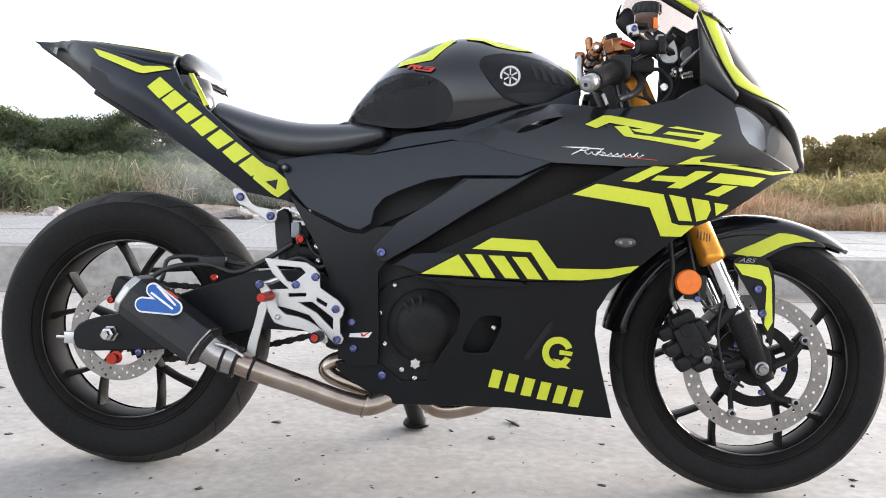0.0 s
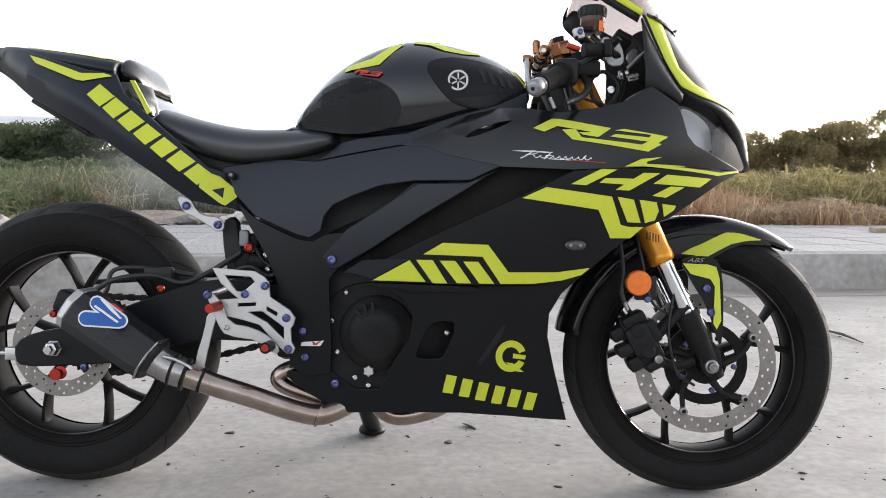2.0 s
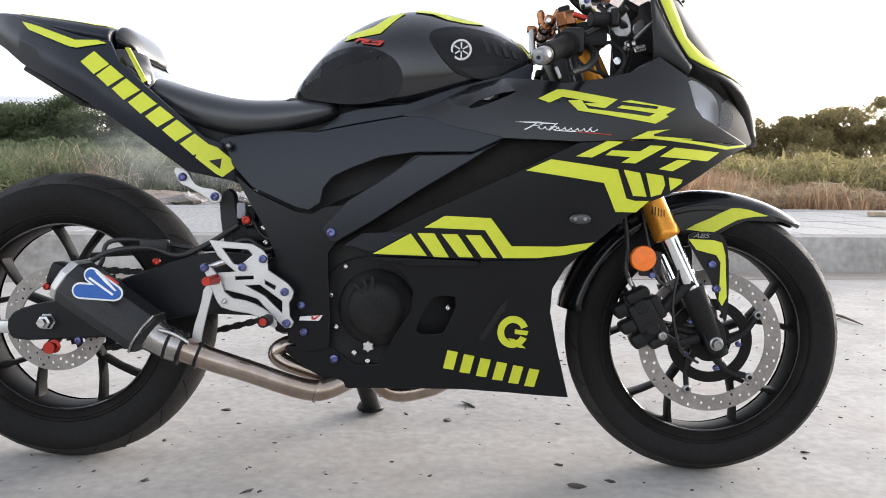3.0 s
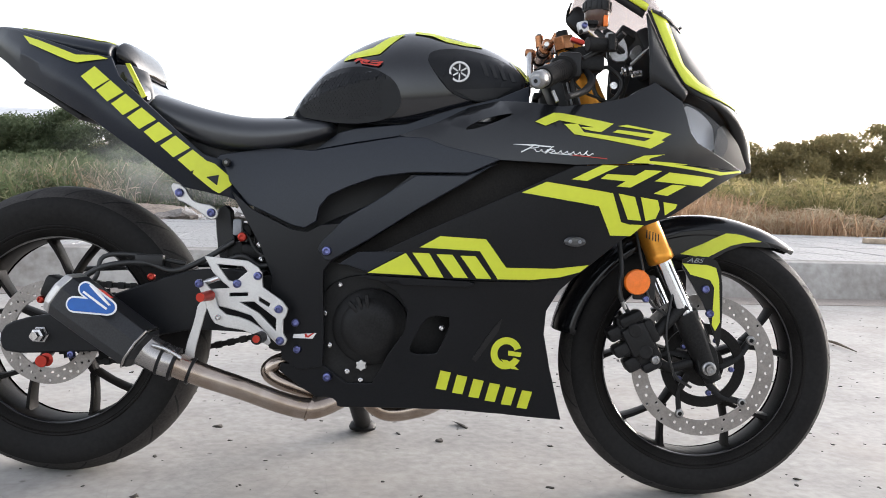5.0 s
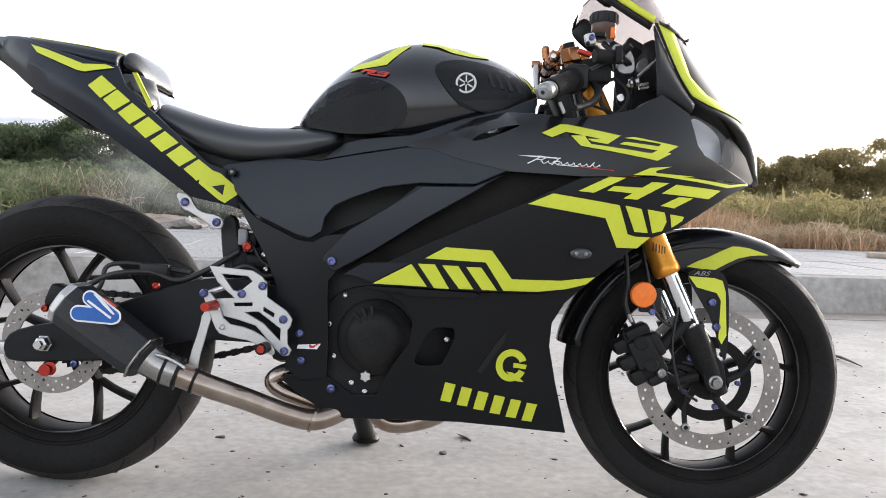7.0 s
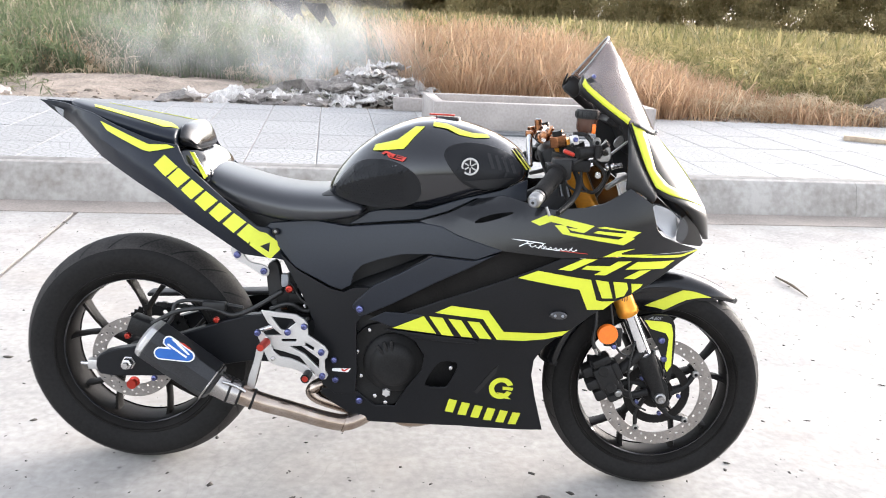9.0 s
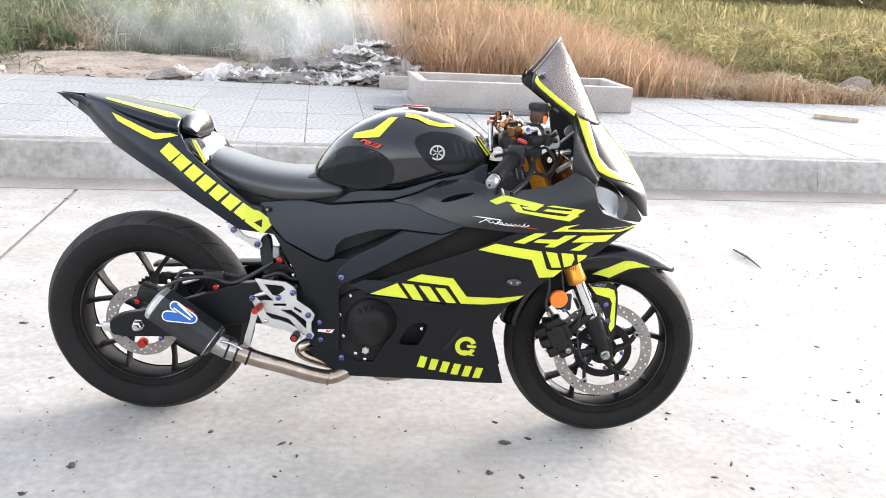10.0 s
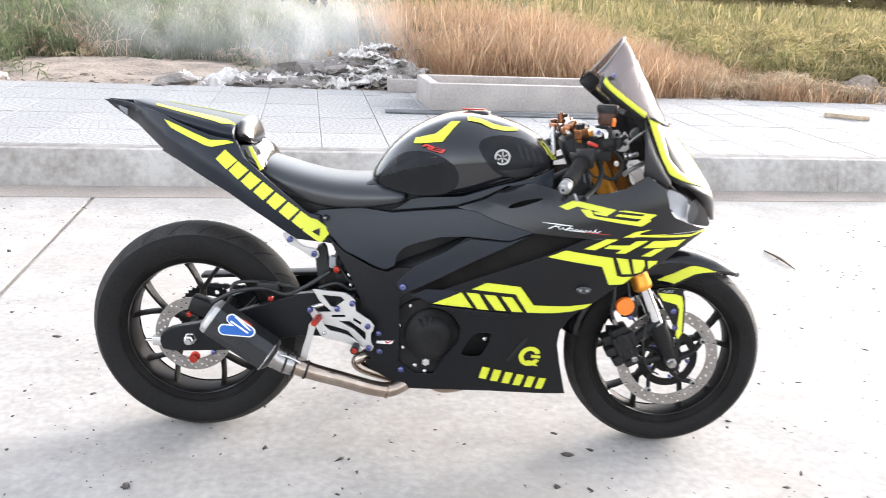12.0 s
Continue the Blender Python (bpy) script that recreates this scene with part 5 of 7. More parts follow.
for s in (-1, 1):
    sweep("frame_spar", [(0.40, s * 0.08, 0.8), (0.2, s * 0.13, 0.68), (0.0, s * 0.135, 0.58), (-0.12, s * 0.125, 0.52), (-0.17, s * 0.12, 0.44)], (0.03, 0.032, 0.034, 0.036, 0.03), PLASTIC, bike, "black frame spar", 12, flat=0.6)
    sweep("subframe_rail", [(-0.14, s * 0.1, 0.56), (-0.3, s * 0.09, 0.64), (-0.5, s * 0.07, 0.77), (-0.68, s * 0.04, 0.86)], 0.014, PLASTIC, bike, "", 8)
    box("airbox", (0.3, 0.11, 0.16), (0.02, s * 0.06, 0.64), PLASTIC, bike, "", 0.02)
for x, z in ((-0.156, 0.36), (-0.152, 0.305)):
    bolt((x, -fairing(x, z) + 0.002, z), bike, BLUEMETAL, 0.0085, "blue titanium bolt")
shell("maker_sticker", [[(-0.162, 0.328), (-0.12, 0.329), (-0.112, 0.341), (-0.16, 0.336)]], fairing, WHITE, bike, "small white sticker", -0.0025, 0.001, -1, 0.03, 0)

shell("maker_mark", [[(-0.135, 0.331), (-0.128, 0.331), (-0.116, 0.341), (-0.12, 0.3405), (-0.13, 0.3345), (-0.133, 0.338), (-0.137, 0.3378)]], fairing, RED, bike, "small red mark on the sticker", -0.0015, 0.001, -1, 0.03, 0)

# -- swingarm, chain, rear brake --
for s in (-1, 1):
    arm = plate("swingarm", [rounded([(-0.775, 0.325), (-0.74, 0.345), (-0.66, 0.36), (-0.55, 0.4), (-0.4, 0.455), (-0.33, 0.465), (-0.2, 0.46), (-0.17, 0.4), (-0.19, 0.33), (-0.3, 0.335), (-0.4, 0.335), (-0.54, 0.285), (-0.66, 0.277), (-0.76, 0.272), (-0.778, 0.29)], 1)], -0.125 if s < 0 else 0.095, 0.03, MATTE, bike, "black swingarm", 0.006)
box("swingarm_bridge", (0.1, 0.2, 0.08), (-0.29, 0, 0.4), MATTE, bike, "", 0.01)
box("adjuster_block", (0.03, 0.02, 0.026), (-0.785, -0.112, 0.3), ALU, bike, "", 0.002)
rod("adjuster_bolt", (-0.82, -0.112, 0.3), (-0.76, -0.112, 0.3), 0.005, STEEL, bike, seg=8)
rear_cal = box("rear_calliper", (0.075, 0.05, 0.05), (-0.655, -0.105, 0.405), CAST, bike, "black rear brake calliper", 0.01, Euler((0, radians(20), 0)).to_matrix().to_4x4())
bolt((-0.69, -0.13, 0.387), rear_cal, REDMETAL, 0.008, "red anodised bolt")
sweep("rear_brake_hose", [(-0.63, -0.12, 0.42), (-0.56, -0.13, 0.46), (-0.48, -0.12, 0.47), (-0.42, -0.12, 0.455), (-0.36, -0.11, 0.48), (-0.3, -0.1, 0.52)], 0.006, WIRE, bike, seg=8)
sweep("rear_brake_hose", [(-0.6, -0.12, 0.41), (-0.575, -0.13, 0.44), (-0.565, -0.12, 0.48), (-0.5, -0.11, 0.485), (-0.4, -0.1, 0.47)], 0.005, WIRE, bike, seg=8)
box("hose_clamp", (0.06, 0.02, 0.025), (-0.47, -0.115, 0.475), PLASTIC, bike, "", 0.005)
revolve("paddock_bobbin", [(0.003, -0.15), (0.012, -0.15), (0.013, -0.146), (0.008, -0.14), (0.008, -0.13), (0.014, -0.127), (0.003, -0.125)], REDMETAL, bike, "red anodised paddock-stand bobbin", (-0.677, 0, 0.262), 24)
bolt((-0.625, -0.128, 0.275), bike, BLUEMETAL, 0.008)
bolt((-0.462, -0.128, 0.442), bike, REDMETAL, 0.008, "red anodised bolt")
sprocket = plate("sprocket", [[((0.098 if k % 2 else 0.091) * math.cos(math.pi * k / 40), (0.098 if k % 2 else 0.091) * math.sin(math.pi * k / 40)) for k in range(80)], circle(0.06, 40)] + ring_of_holes([(0.075, 10, 0.007, 0)]), 0.085, 0.006, CAST, bike, "black chain sprocket", 0, Matrix.Translation(REAR))


def chain(a, b, sag):
    """Separate links along one run of the chain."""
    n = 34
    pts = [Vector(a).lerp(Vector(b), k / n) - Vector((0, 0, sag * math.sin(math.pi * k / n))) for k in range(n + 1)]
    bm = bmesh.new()
    for k in range(n):
        d = pts[k + 1] - pts[k]
        m = Matrix.Translation((pts[k] + pts[k + 1]) / 2) @ d.to_track_quat("X", "Z").to_matrix().to_4x4()
        w = 0.012 if k % 2 else 0.008
        bmesh.ops.create_cube(bm, size=1, matrix=m @ Matrix.Diagonal((d.length * 1.15, w, 0.016 if k % 2 else 0.012, 1)))
    return finish("chain", bm, WIRE, bike, "greasy black drive chain", 30, 0.002)


chain((-0.69, 0.088, 0.22), (-0.2, 0.088, 0.325), 0.012)
chain((-0.69, 0.088, 0.408), (-0.2, 0.088, 0.39), 0.0)
box("chain_guard", (0.42, 0.05, 0.012), (-0.5, 0.09, 0.455), PLASTIC, bike, "", 0.004, Euler((0, radians(-4), 0)).to_matrix().to_4x4())

# shock and small parts between frame and tail
box("battery_box", (0.085, 0.13, 0.15), (-0.245, 0.01, 0.52), PLASTIC, bike, "black battery box", 0.01, Euler((0, radians(10), 0)).to_matrix().to_4x4())
box("linkage", (0.12, 0.1, 0.07), (-0.235, 0.01, 0.42), CAST, bike, "", 0.012, Euler((0, radians(-12), 0)).to_matrix().to_4x4())
rod("shock_absorber", (-0.30, 0.0, 0.42), (-0.25, 0.0, 0.62), 0.028, CAST, bike, "black rear shock")
for k in range(7):
    revolve("spring_coil", [(0.03, -0.004), (0.036, 0.0), (0.03, 0.004)], COPPER, bike, "", (-0.292 + 0.0055 * k, 0, 0.45 + 0.022 * k), 20, "z", closed=True)
plate("hanger_post", [rounded([(-0.345, 0.585), (-0.315, 0.6), (-0.305, 0.54), (-0.285, 0.47), (-0.33, 0.47), (-0.34, 0.52)], 1)], -0.09, 0.03, PLASTIC, bike, "", 0.003)
for x, z, sx, sz in ((-0.28, 0.545, 0.03, 0.03), (-0.262, 0.5, 0.05, 0.03), (-0.22, 0.49, 0.05, 0.05), (-0.24, 0.53, 0.04, 0.03), (-0.3, 0.5, 0.035, 0.04)):
    box("bracket", (sx, 0.05, sz), (x, -0.07, z), CAST, bike, "", 0.006)
sweep("wiring", [(-0.33, -0.1, 0.47), (-0.28, -0.11, 0.49), (-0.24, -0.1, 0.47), (-0.2, -0.11, 0.49)], 0.006, WIRE, bike, seg=8)
sweep("wiring", [(-0.3, -0.09, 0.56), (-0.27, -0.1, 0.53), (-0.25, -0.1, 0.5), (-0.21, -0.1, 0.48)], 0.004, WIRE, bike, seg=8)
box("fluid_bottle", (0.02, 0.02, 0.035), (-0.292, -0.1, 0.55), GREYPLASTIC, bike, "pale brake-fluid bottle", 0.005)
bolt((-0.28, -0.112, 0.53), bike, REDMETAL, 0.01, "red anodised bolt")
for x, z in ((-0.24, 0.485), (-0.225, 0.505), (-0.245, 0.515)):
    bolt((x, -0.105, z), bike, STEEL, 0.006)

# -- rearset, foot peg, exhaust bracket --
rs = plate("rearset_plate", [[(-0.338, 0.49), (-0.25, 0.484), (-0.23, 0.472), (-0.221, 0.46), (-0.219, 0.432), (-0.178, 0.405), (-0.167, 0.39), (-0.17, 0.376), (-0.176, 0.368), (-0.175, 0.34), (-0.167, 0.328), (-0.172, 0.317), (-0.184, 0.316), (-0.2, 0.33), (-0.24, 0.374), (-0.275, 0.384), (-0.312, 0.392), (-0.33, 0.424), (-0.285, 0.428), (-0.3, 0.44), (-0.32, 0.458)],
                             [(-0.312, 0.475), (-0.26, 0.472), (-0.25, 0.462), (-0.275, 0.441), (-0.288, 0.443)],
                             [(-0.285, 0.418), (-0.248, 0.42), (-0.248, 0.413), (-0.285, 0.411)],
                             [(-0.225, 0.412), (-0.203, 0.4), (-0.205, 0.392), (-0.226, 0.404)],
                             [(-0.262, 0.4), (-0.235, 0.402), (-0.19, 0.37), (-0.19, 0.345), (-0.225, 0.38)]], -0.178, 0.008, ALU, bike, "machined aluminium rearset plate", 0.0015)
for x, z in ((-0.229, 0.454), (-0.27, 0.437), (-0.185, 0.389), (-0.181, 0.326)):
    bolt((x, -0.18, z), rs, BLUEMETAL, 0.0085, "blue titanium bolt")
    rod("spacer", (x, -0.172, z), (x, -0.12, z), 0.008, STEEL, rs, seg=12)
lv = plate("brake_lever", [rounded([(-0.35, 0.44), (-0.336, 0.442), (-0.315, 0.42), (-0.3, 0.378), (-0.25, 0.37), (-0.215, 0.35), (-0.195, 0.325), (-0.205, 0.315), (-0.235, 0.343), (-0.306, 0.353), (-0.32, 0.37), (-0.335, 0.41)], 1)], -0.19, 0.008, ALU, bike, "machined aluminium brake lever", 0.0015)
bolt((-0.342, -0.193, 0.436), lv, BLUEMETAL, 0.0085)
bolt((-0.303, -0.192, 0.37), lv, STEEL, 0.006)
rod("foot_peg", (-0.32, -0.19, 0.413), (-0.326, -0.235, 0.412), 0.0105, REDMETAL, bike, "red anodised foot peg", 0.009)
toe = rod("lever_toe", (-0.215, -0.19, 0.334), (-0.217, -0.225, 0.334), 0.0115, CAST, bike, "black lever toe piece")
rod("toe_ring", (-0.2168, -0.223, 0.334), (-0.2172, -0.2265, 0.334), 0.0075, REDMETAL, toe, "red ring", seg=16)
rod("push_rod", (-0.34, -0.17, 0.435), (-0.3, -0.17, 0.45), 0.006, STEEL, bike)
plate("exhaust_bracket", [rounded([(-0.345, 0.4), (-0.322, 0.405), (-0.335, 0.36), (-0.35, 0.3), (-0.352, 0.272), (-0.372, 0.272), (-0.368, 0.31), (-0.352, 0.36)], 1)], -0.185, 0.005, ALU, bike, "aluminium exhaust hanger", 0.001)
hb = plate("tail_hook", [rounded([(-0.43, 0.638), (-0.4, 0.634), (-0.385, 0.606), (-0.37, 0.597), (-0.34, 0.594), (-0.327, 0.58), (-0.33, 0.566), (-0.345, 0.563), (-0.36, 0.575), (-0.395, 0.596), (-0.415, 0.603)], 1)], -0.128, 0.007, ALU, bike, "machined aluminium paddock hook", 0.0015)
for x, z in ((-0.408, 0.617), (-0.341, 0.578)):
    bolt((x, -0.13, z), hb, BLUEMETAL, 0.009, "blue titanium bolt")

# -- exhaust --
pipe = sweep("exhaust_pipe", [(0.02, -0.05, 0.235), (-0.03, -0.08, 0.222), (-0.068, -0.105, 0.2), (-0.12, -0.13, 0.182), (-0.176, -0.15, 0.195), (-0.258, -0.175, 0.228), (-0.335, -0.195, 0.256), (-0.4, -0.2, 0.281)], (0.021, 0.021, 0.0215, 0.022, 0.022, 0.0225, 0.0235, 0.027), EXHAUST, bike, "heat-stained steel exhaust pipe", 20)
sweep("exhaust_link", [(-0.385, -0.199, 0.277), (-0.41, -0.2, 0.285), (-0.432, -0.2, 0.296), (-0.452, -0.2, 0.308)], (0.031, 0.032, 0.033, 0.036), LINKPIPE, pipe, "brushed steel link pipe", 24, 3)
for p in ((-0.352, -0.197, 0.262), (-0.385, -0.199, 0.275), (-0.41, -0.2, 0.285), (-0.125, -0.132, 0.183)):
    d = Vector((-0.93, -0.1, 0.33)).normalized()
    rod("weld_ring", Vector(p) - d * 0.003, Vector(p) + d * 0.003, 0.0338 if p[0] < -0.37 else 0.0275, CAST if p[0] < -0.3 else EXHAUST, pipe, seg=24)
sweep("collector_loop", [(-0.12, -0.06, 0.29), (-0.17, -0.085, 0.279), (-0.205, -0.1, 0.268), (-0.219, -0.102, 0.252), (-0.206, -0.102, 0.237), (-0.17, -0.1, 0.223), (-0.1, -0.09, 0.205), (0.0, -0.07, 0.21)], 0.017, EXHAUST, bike, "heat-stained collector pipe", 14)
sweep("header_pipe", [(-0.03, -0.05, 0.215), (0.0, -0.05, 0.178), (0.035, -0.05, 0.164), (0.085, -0.05, 0.172), (0.13, -0.05, 0.19), (0.19, -0.045, 0.24)], 0.021, EXHAUST, bike, "heat-stained header pipe", 18)
f0, r0 = Vector((-0.452, -0.2, 0.306)), Vector((-0.612, -0.2, 0.414))
can_dir = r0 - f0


def hex_ring(bm, c, hw, hh):
    up = Vector((0.56, 0, 0.828))
    side = Vector((0, 1, 0))
    out = []
    for p, q in ((-1, -0.45), (-1, 0.45), (-0.62, 1), (0.62, 1), (1, 0.45), (1, -0.45), (0.62, -1), (-0.62, -1)):
        out.append(bm.verts.new(c + side * hw * p + up * hh * q))
    return out


def tube_rings(name, spec, material, parent, label="", bevel=0.003):
    bm = bmesh.new()
    rings = [hex_ring(bm, f0 + can_dir * t, hw, hh) for t, hw, hh in spec]
    for a, b in zip(rings, rings[1:]):
        for k in range(8):
            bm.faces.new((a[k], a[(k + 1) % 8], b[(k + 1) % 8], b[k]))
    bm.faces.new(rings[0])
    bm.faces.new(rings[-1])
    return finish(name, bm, material, parent, label, 20, bevel)


can = tube_rings("muffler", [(0.0, 0.05, 0.041), (0.5, 0.052, 0.043), (0.93, 0.052, 0.043)], MUFFLER, bike, "dark six-sided silencer with a blue badge")
tube_rings("muffler_end", [(0.925, 0.0525, 0.0435), (1.0, 0.05, 0.041), (1.04, 0.032, 0.026)], ALU, can, "bright bevelled end cap")
tube_rings("muffler_cone", [(-0.06, 0.034, 0.033), (-0.02, 0.047, 0.04), (0.0, 0.05, 0.041)], MUFFLER, can, "dark inlet cone")
tube_rings("muffler_rim", [(0.0, 0.051, 0.0425), (0.004, 0.0535, 0.045), (0.022, 0.0535, 0.045), (0.026, 0.051, 0.0425)], LINKPIPE, can, "bright rim of the silencer")


def capsule(a, b, r):
    """Outline of a stadium between two places."""
    a, b = Vector(a), Vector(b)
    way = math.atan2(b.y - a.y, b.x - a.x)
    out = []
    for c, t0 in ((b, way - math.pi / 2), (a, way + math.pi / 2)):
        out += [(c.x + r * math.cos(t0 + math.pi * k / 10), c.y + r * math.sin(t0 + math.pi * k / 10)) for k in range(11)]
    return out


for n, (a, b, r) in enumerate((((-0.541, 0.422), (-0.495, 0.3885), 0.0115), ((-0.563, 0.392), (-0.498, 0.3885), 0.0125))):
    plate("badge_edge", [capsule(a, b, r + 0.0035)], -0.2532 - 0.0004 * n, 0.0012, WHITE, can, "white-edged badge", 0)
    plate("badge", [capsule(a, b, r)], -0.2546 - 0.0004 * n, 0.0012, BLUE, can, "blue lobed badge", 0)
plate("badge_bar", [[(-0.546, 0.4155), (-0.5, 0.3835), (-0.4975, 0.387), (-0.5435, 0.419)]], -0.2562, 0.001, WHITE, can, "white bar on the badge", 0)
plate("badge_bar", [[(-0.534, 0.43), (-0.524, 0.4285), (-0.509, 0.413), (-0.491, 0.393), (-0.495, 0.392), (-0.513, 0.408)]], -0.2562, 0.001, WHITE, can, "white stroke on the badge", 0)
plate("badge_mark", [[(-0.516, 0.424), (-0.505, 0.421), (-0.486, 0.407), (-0.493, 0.407)]], -0.2562, 0.001, RED, can, "red mark on the badge", 0)
sweep("retaining_spring", [(-0.42, -0.226, 0.315), (-0.4, -0.225, 0.31), (-0.38, -0.222, 0.3), (-0.365, -0.22, 0.29)], 0.004, STEEL, pipe, "steel exhaust spring", 8)
rod("side_stand", (-0.09, 0.12, 0.24), (-0.066, 0.34, 0.045), 0.022, CAST, bike, "black side stand")
foot = revolve("stand_foot", [(0.004, 0.012), (0.026, 0.013), (0.034, 0.017), (0.036, 0.024), (0.031, 0.034), (0.02, 0.042), (0.004, 0.046)], CAST, bike, "worn dark stand foot", (-0.068, 0.35, 0.012), 28, "z")
sweep("stand_spring", [(-0.052, 0.14, 0.24), (-0.045, 0.2, 0.17), (-0.04, 0.27, 0.1)], 0.008, CAST, bike, "black stand spring", 10)

# -- tank --
tank = loft("fuel_tank", [(-0.195, 0.80, 0.09, 0.785, 0.772), (-0.165, 0.846, 0.13, 0.80, 0.768), (-0.12, 0.898, 0.158, 0.825, 0.764), (-0.06, 0.94, 0.176, 0.845, 0.76), (0.0, 0.966, 0.184, 0.858, 0.756), (0.05, 0.979, 0.186, 0.865, 0.755),
                          (0.11, 0.977, 0.176, 0.868, 0.765), (0.17, 0.964, 0.162, 0.868, 0.785), (0.23, 0.945, 0.152, 0.866, 0.805), (0.285, 0.915, 0.137, 0.862, 0.83), (0.315, 0.88, 0.11, 0.858, 0.845)],
            TANKBLACK, bike, "gloss black fuel tank with lime flashes and rubber grips", [(0, 1.0), (0.26, 0.985), (0.48, 0.935), (0.61, 0.82), (0.81, 0.56), (0.94, 0.28), (1.0, 0.0), (0.99, -0.5), (0.93, -1.0), (0.4, -1.03), (0, -1.03)], 2)
TANK_X = (-0.195, -0.165, -0.12, -0.06, 0.0, 0.05, 0.11, 0.17, 0.23, 0.285, 0.315)
TANK_TOP = (0.80, 0.846, 0.896, 0.94, 0.966, 0.979, 0.977, 0.964, 0.945, 0.915, 0.88)
TANK_WIDE = (0.09, 0.13, 0.158, 0.176, 0.184, 0.186, 0.176, 0.162, 0.152, 0.137, 0.11)
TANK_MID = (0.785, 0.80, 0.825, 0.845, 0.858, 0.865, 0.868, 0.868, 0.866, 0.862, 0.858)


def tank_width(x, z):
    """Half-width of the tank's flank and shoulder."""
    top, wide, mid = (float(np.interp(x, TANK_X, v)) for v in (TANK_TOP, TANK_WIDE, TANK_MID))
    k = (z - mid) / (top - mid)
    if k <= 0:
        return wide * (1 - 0.03 * min(1, -k))
    return wide * float(np.interp(k, (0, 0.28, 0.56, 0.82, 0.93, 0.985, 1.0), (1.0, 0.945, 0.81, 0.61, 0.47, 0.26, 0.0))) * 0.985


def inside(loop, x, z, margin=0.0):
    """Whether a place lies inside an outline, at least a margin from its edge."""
    odd = False
    for (ax, az), (bx, bz) in zip(loop, loop[1:] + loop[:1]):
        if (az > z) != (bz > z) and x < (bx - ax) * (z - az) / (bz - az) + ax:
            odd = not odd
        if math.hypot(x - ax, z - az) < margin:
            return False
    return odd


grip_loop = rounded([(-0.175, 0.785), (-0.15, 0.835), (-0.11, 0.872), (-0.05, 0.882), (0.0, 0.872), (0.04, 0.845), (0.05, 0.80), (0.02, 0.772), (-0.05, 0.762), (-0.12, 0.77)], 2)
for s in (-1, 1):
    shell("tank_grip", [grip_loop], tank_width, MATTE, tank, "black rubber tank grip with raised cells", 0.001, 0.003, s, 0.012, 0)
    cells_bm = bmesh.new()
    for row in range(0, 19):
        for col in range(0, 26):
            x, z = -0.185 + 0.0074 * (col + 0.5 * (row % 2)), 0.763 + 0.0064 * row
            if not all(inside(grip_loop, x + 0.01 * math.cos(k), z + 0.01 * math.sin(k)) for k in range(7)):
                continue
            ring = []
            for k in range(6):
                a = math.pi / 6 + math.pi / 3 * k
                px, pz = x + 0.0034 * math.cos(a), z + 0.0034 * math.sin(a)
                ring.append((px, pz))
            out = [cells_bm.verts.new((px * 0.86 + x * 0.14, s * (tank_width(px, pz) + 0.0015), pz * 0.86 + z * 0.14)) for px, pz in ring]
            low = [cells_bm.verts.new((px, s * (tank_width(px, pz) + 0.0008), pz)) for px, pz in ring]
            cells_bm.faces.new(out)
            for k in range(6):
                cells_bm.faces.new((out[k], low[k], low[(k + 1) % 6], out[(k + 1) % 6]))
    grip_cells = finish("grip_texture", cells_bm, MATTE, tank, "raised hexagonal grip cells", 20)
    tagged(grip_cells, "raised hexagonal grip cells", kind="stuff")
    recess = shell("tank_cheek", [rounded([(0.085, 0.91), (0.13, 0.845), (0.16, 0.822), (0.22, 0.815), (0.285, 0.842), (0.30, 0.865), (0.26, 0.905), (0.2, 0.925), (0.14, 0.93)], 2)], tank_width, MATTE, tank, "matte black tank cheek", 0.003, 0.006, s, 0.02, 0.0015)
    for k in range(4):
        x = 0.2 + 0.018 * k
        shell("cheek_slot", [[(x, 0.905 - 0.004 * k), (x + 0.008, 0.905 - 0.004 * k), (x + 0.02, 0.87 - 0.003 * k), (x + 0.012, 0.87 - 0.003 * k)]], tank_width, PLASTIC, recess, "", 0.0042, 0.002, s, 0.02, 0)
    shell("cheek_scoop", [[(0.15, 0.838), (0.27, 0.85), (0.235, 0.826), (0.19, 0.82)]], tank_width, PLASTIC, recess, "", 0.0042, 0.002, s, 0.02, 0)
    shell("decal", [[(-0.072, 0.91), (-0.019, 0.925), (0.022, 0.957), (0.046, 0.959), (0.028, 0.941), (-0.001, 0.907), (-0.078, 0.896)]], tank_width, LIME, tank, "lime vinyl flash", 0.0022, 0.001, s, 0.015, 0)
    shell("decal", [[(0.066, 0.97), (0.1, 0.967), (0.135, 0.955), (0.162, 0.949), (0.2, 0.946), (0.206, 0.939), (0.168, 0.938), (0.13, 0.944), (0.1, 0.957), (0.066, 0.961)]], tank_width, LIME, tank, "lime vinyl flash", 0.0035, 0.001, s, 0.015, 0)
    for dx in (0.0, 0.009):
        shell("decal", [[(0.262 + dx, 0.914), (0.267 + dx, 0.911), (0.304 + dx, 0.868), (0.299 + dx, 0.867)]], tank_width, LIME, tank, "thin lime vinyl line", 0.0035, 0.001, s, 0.015, 0)
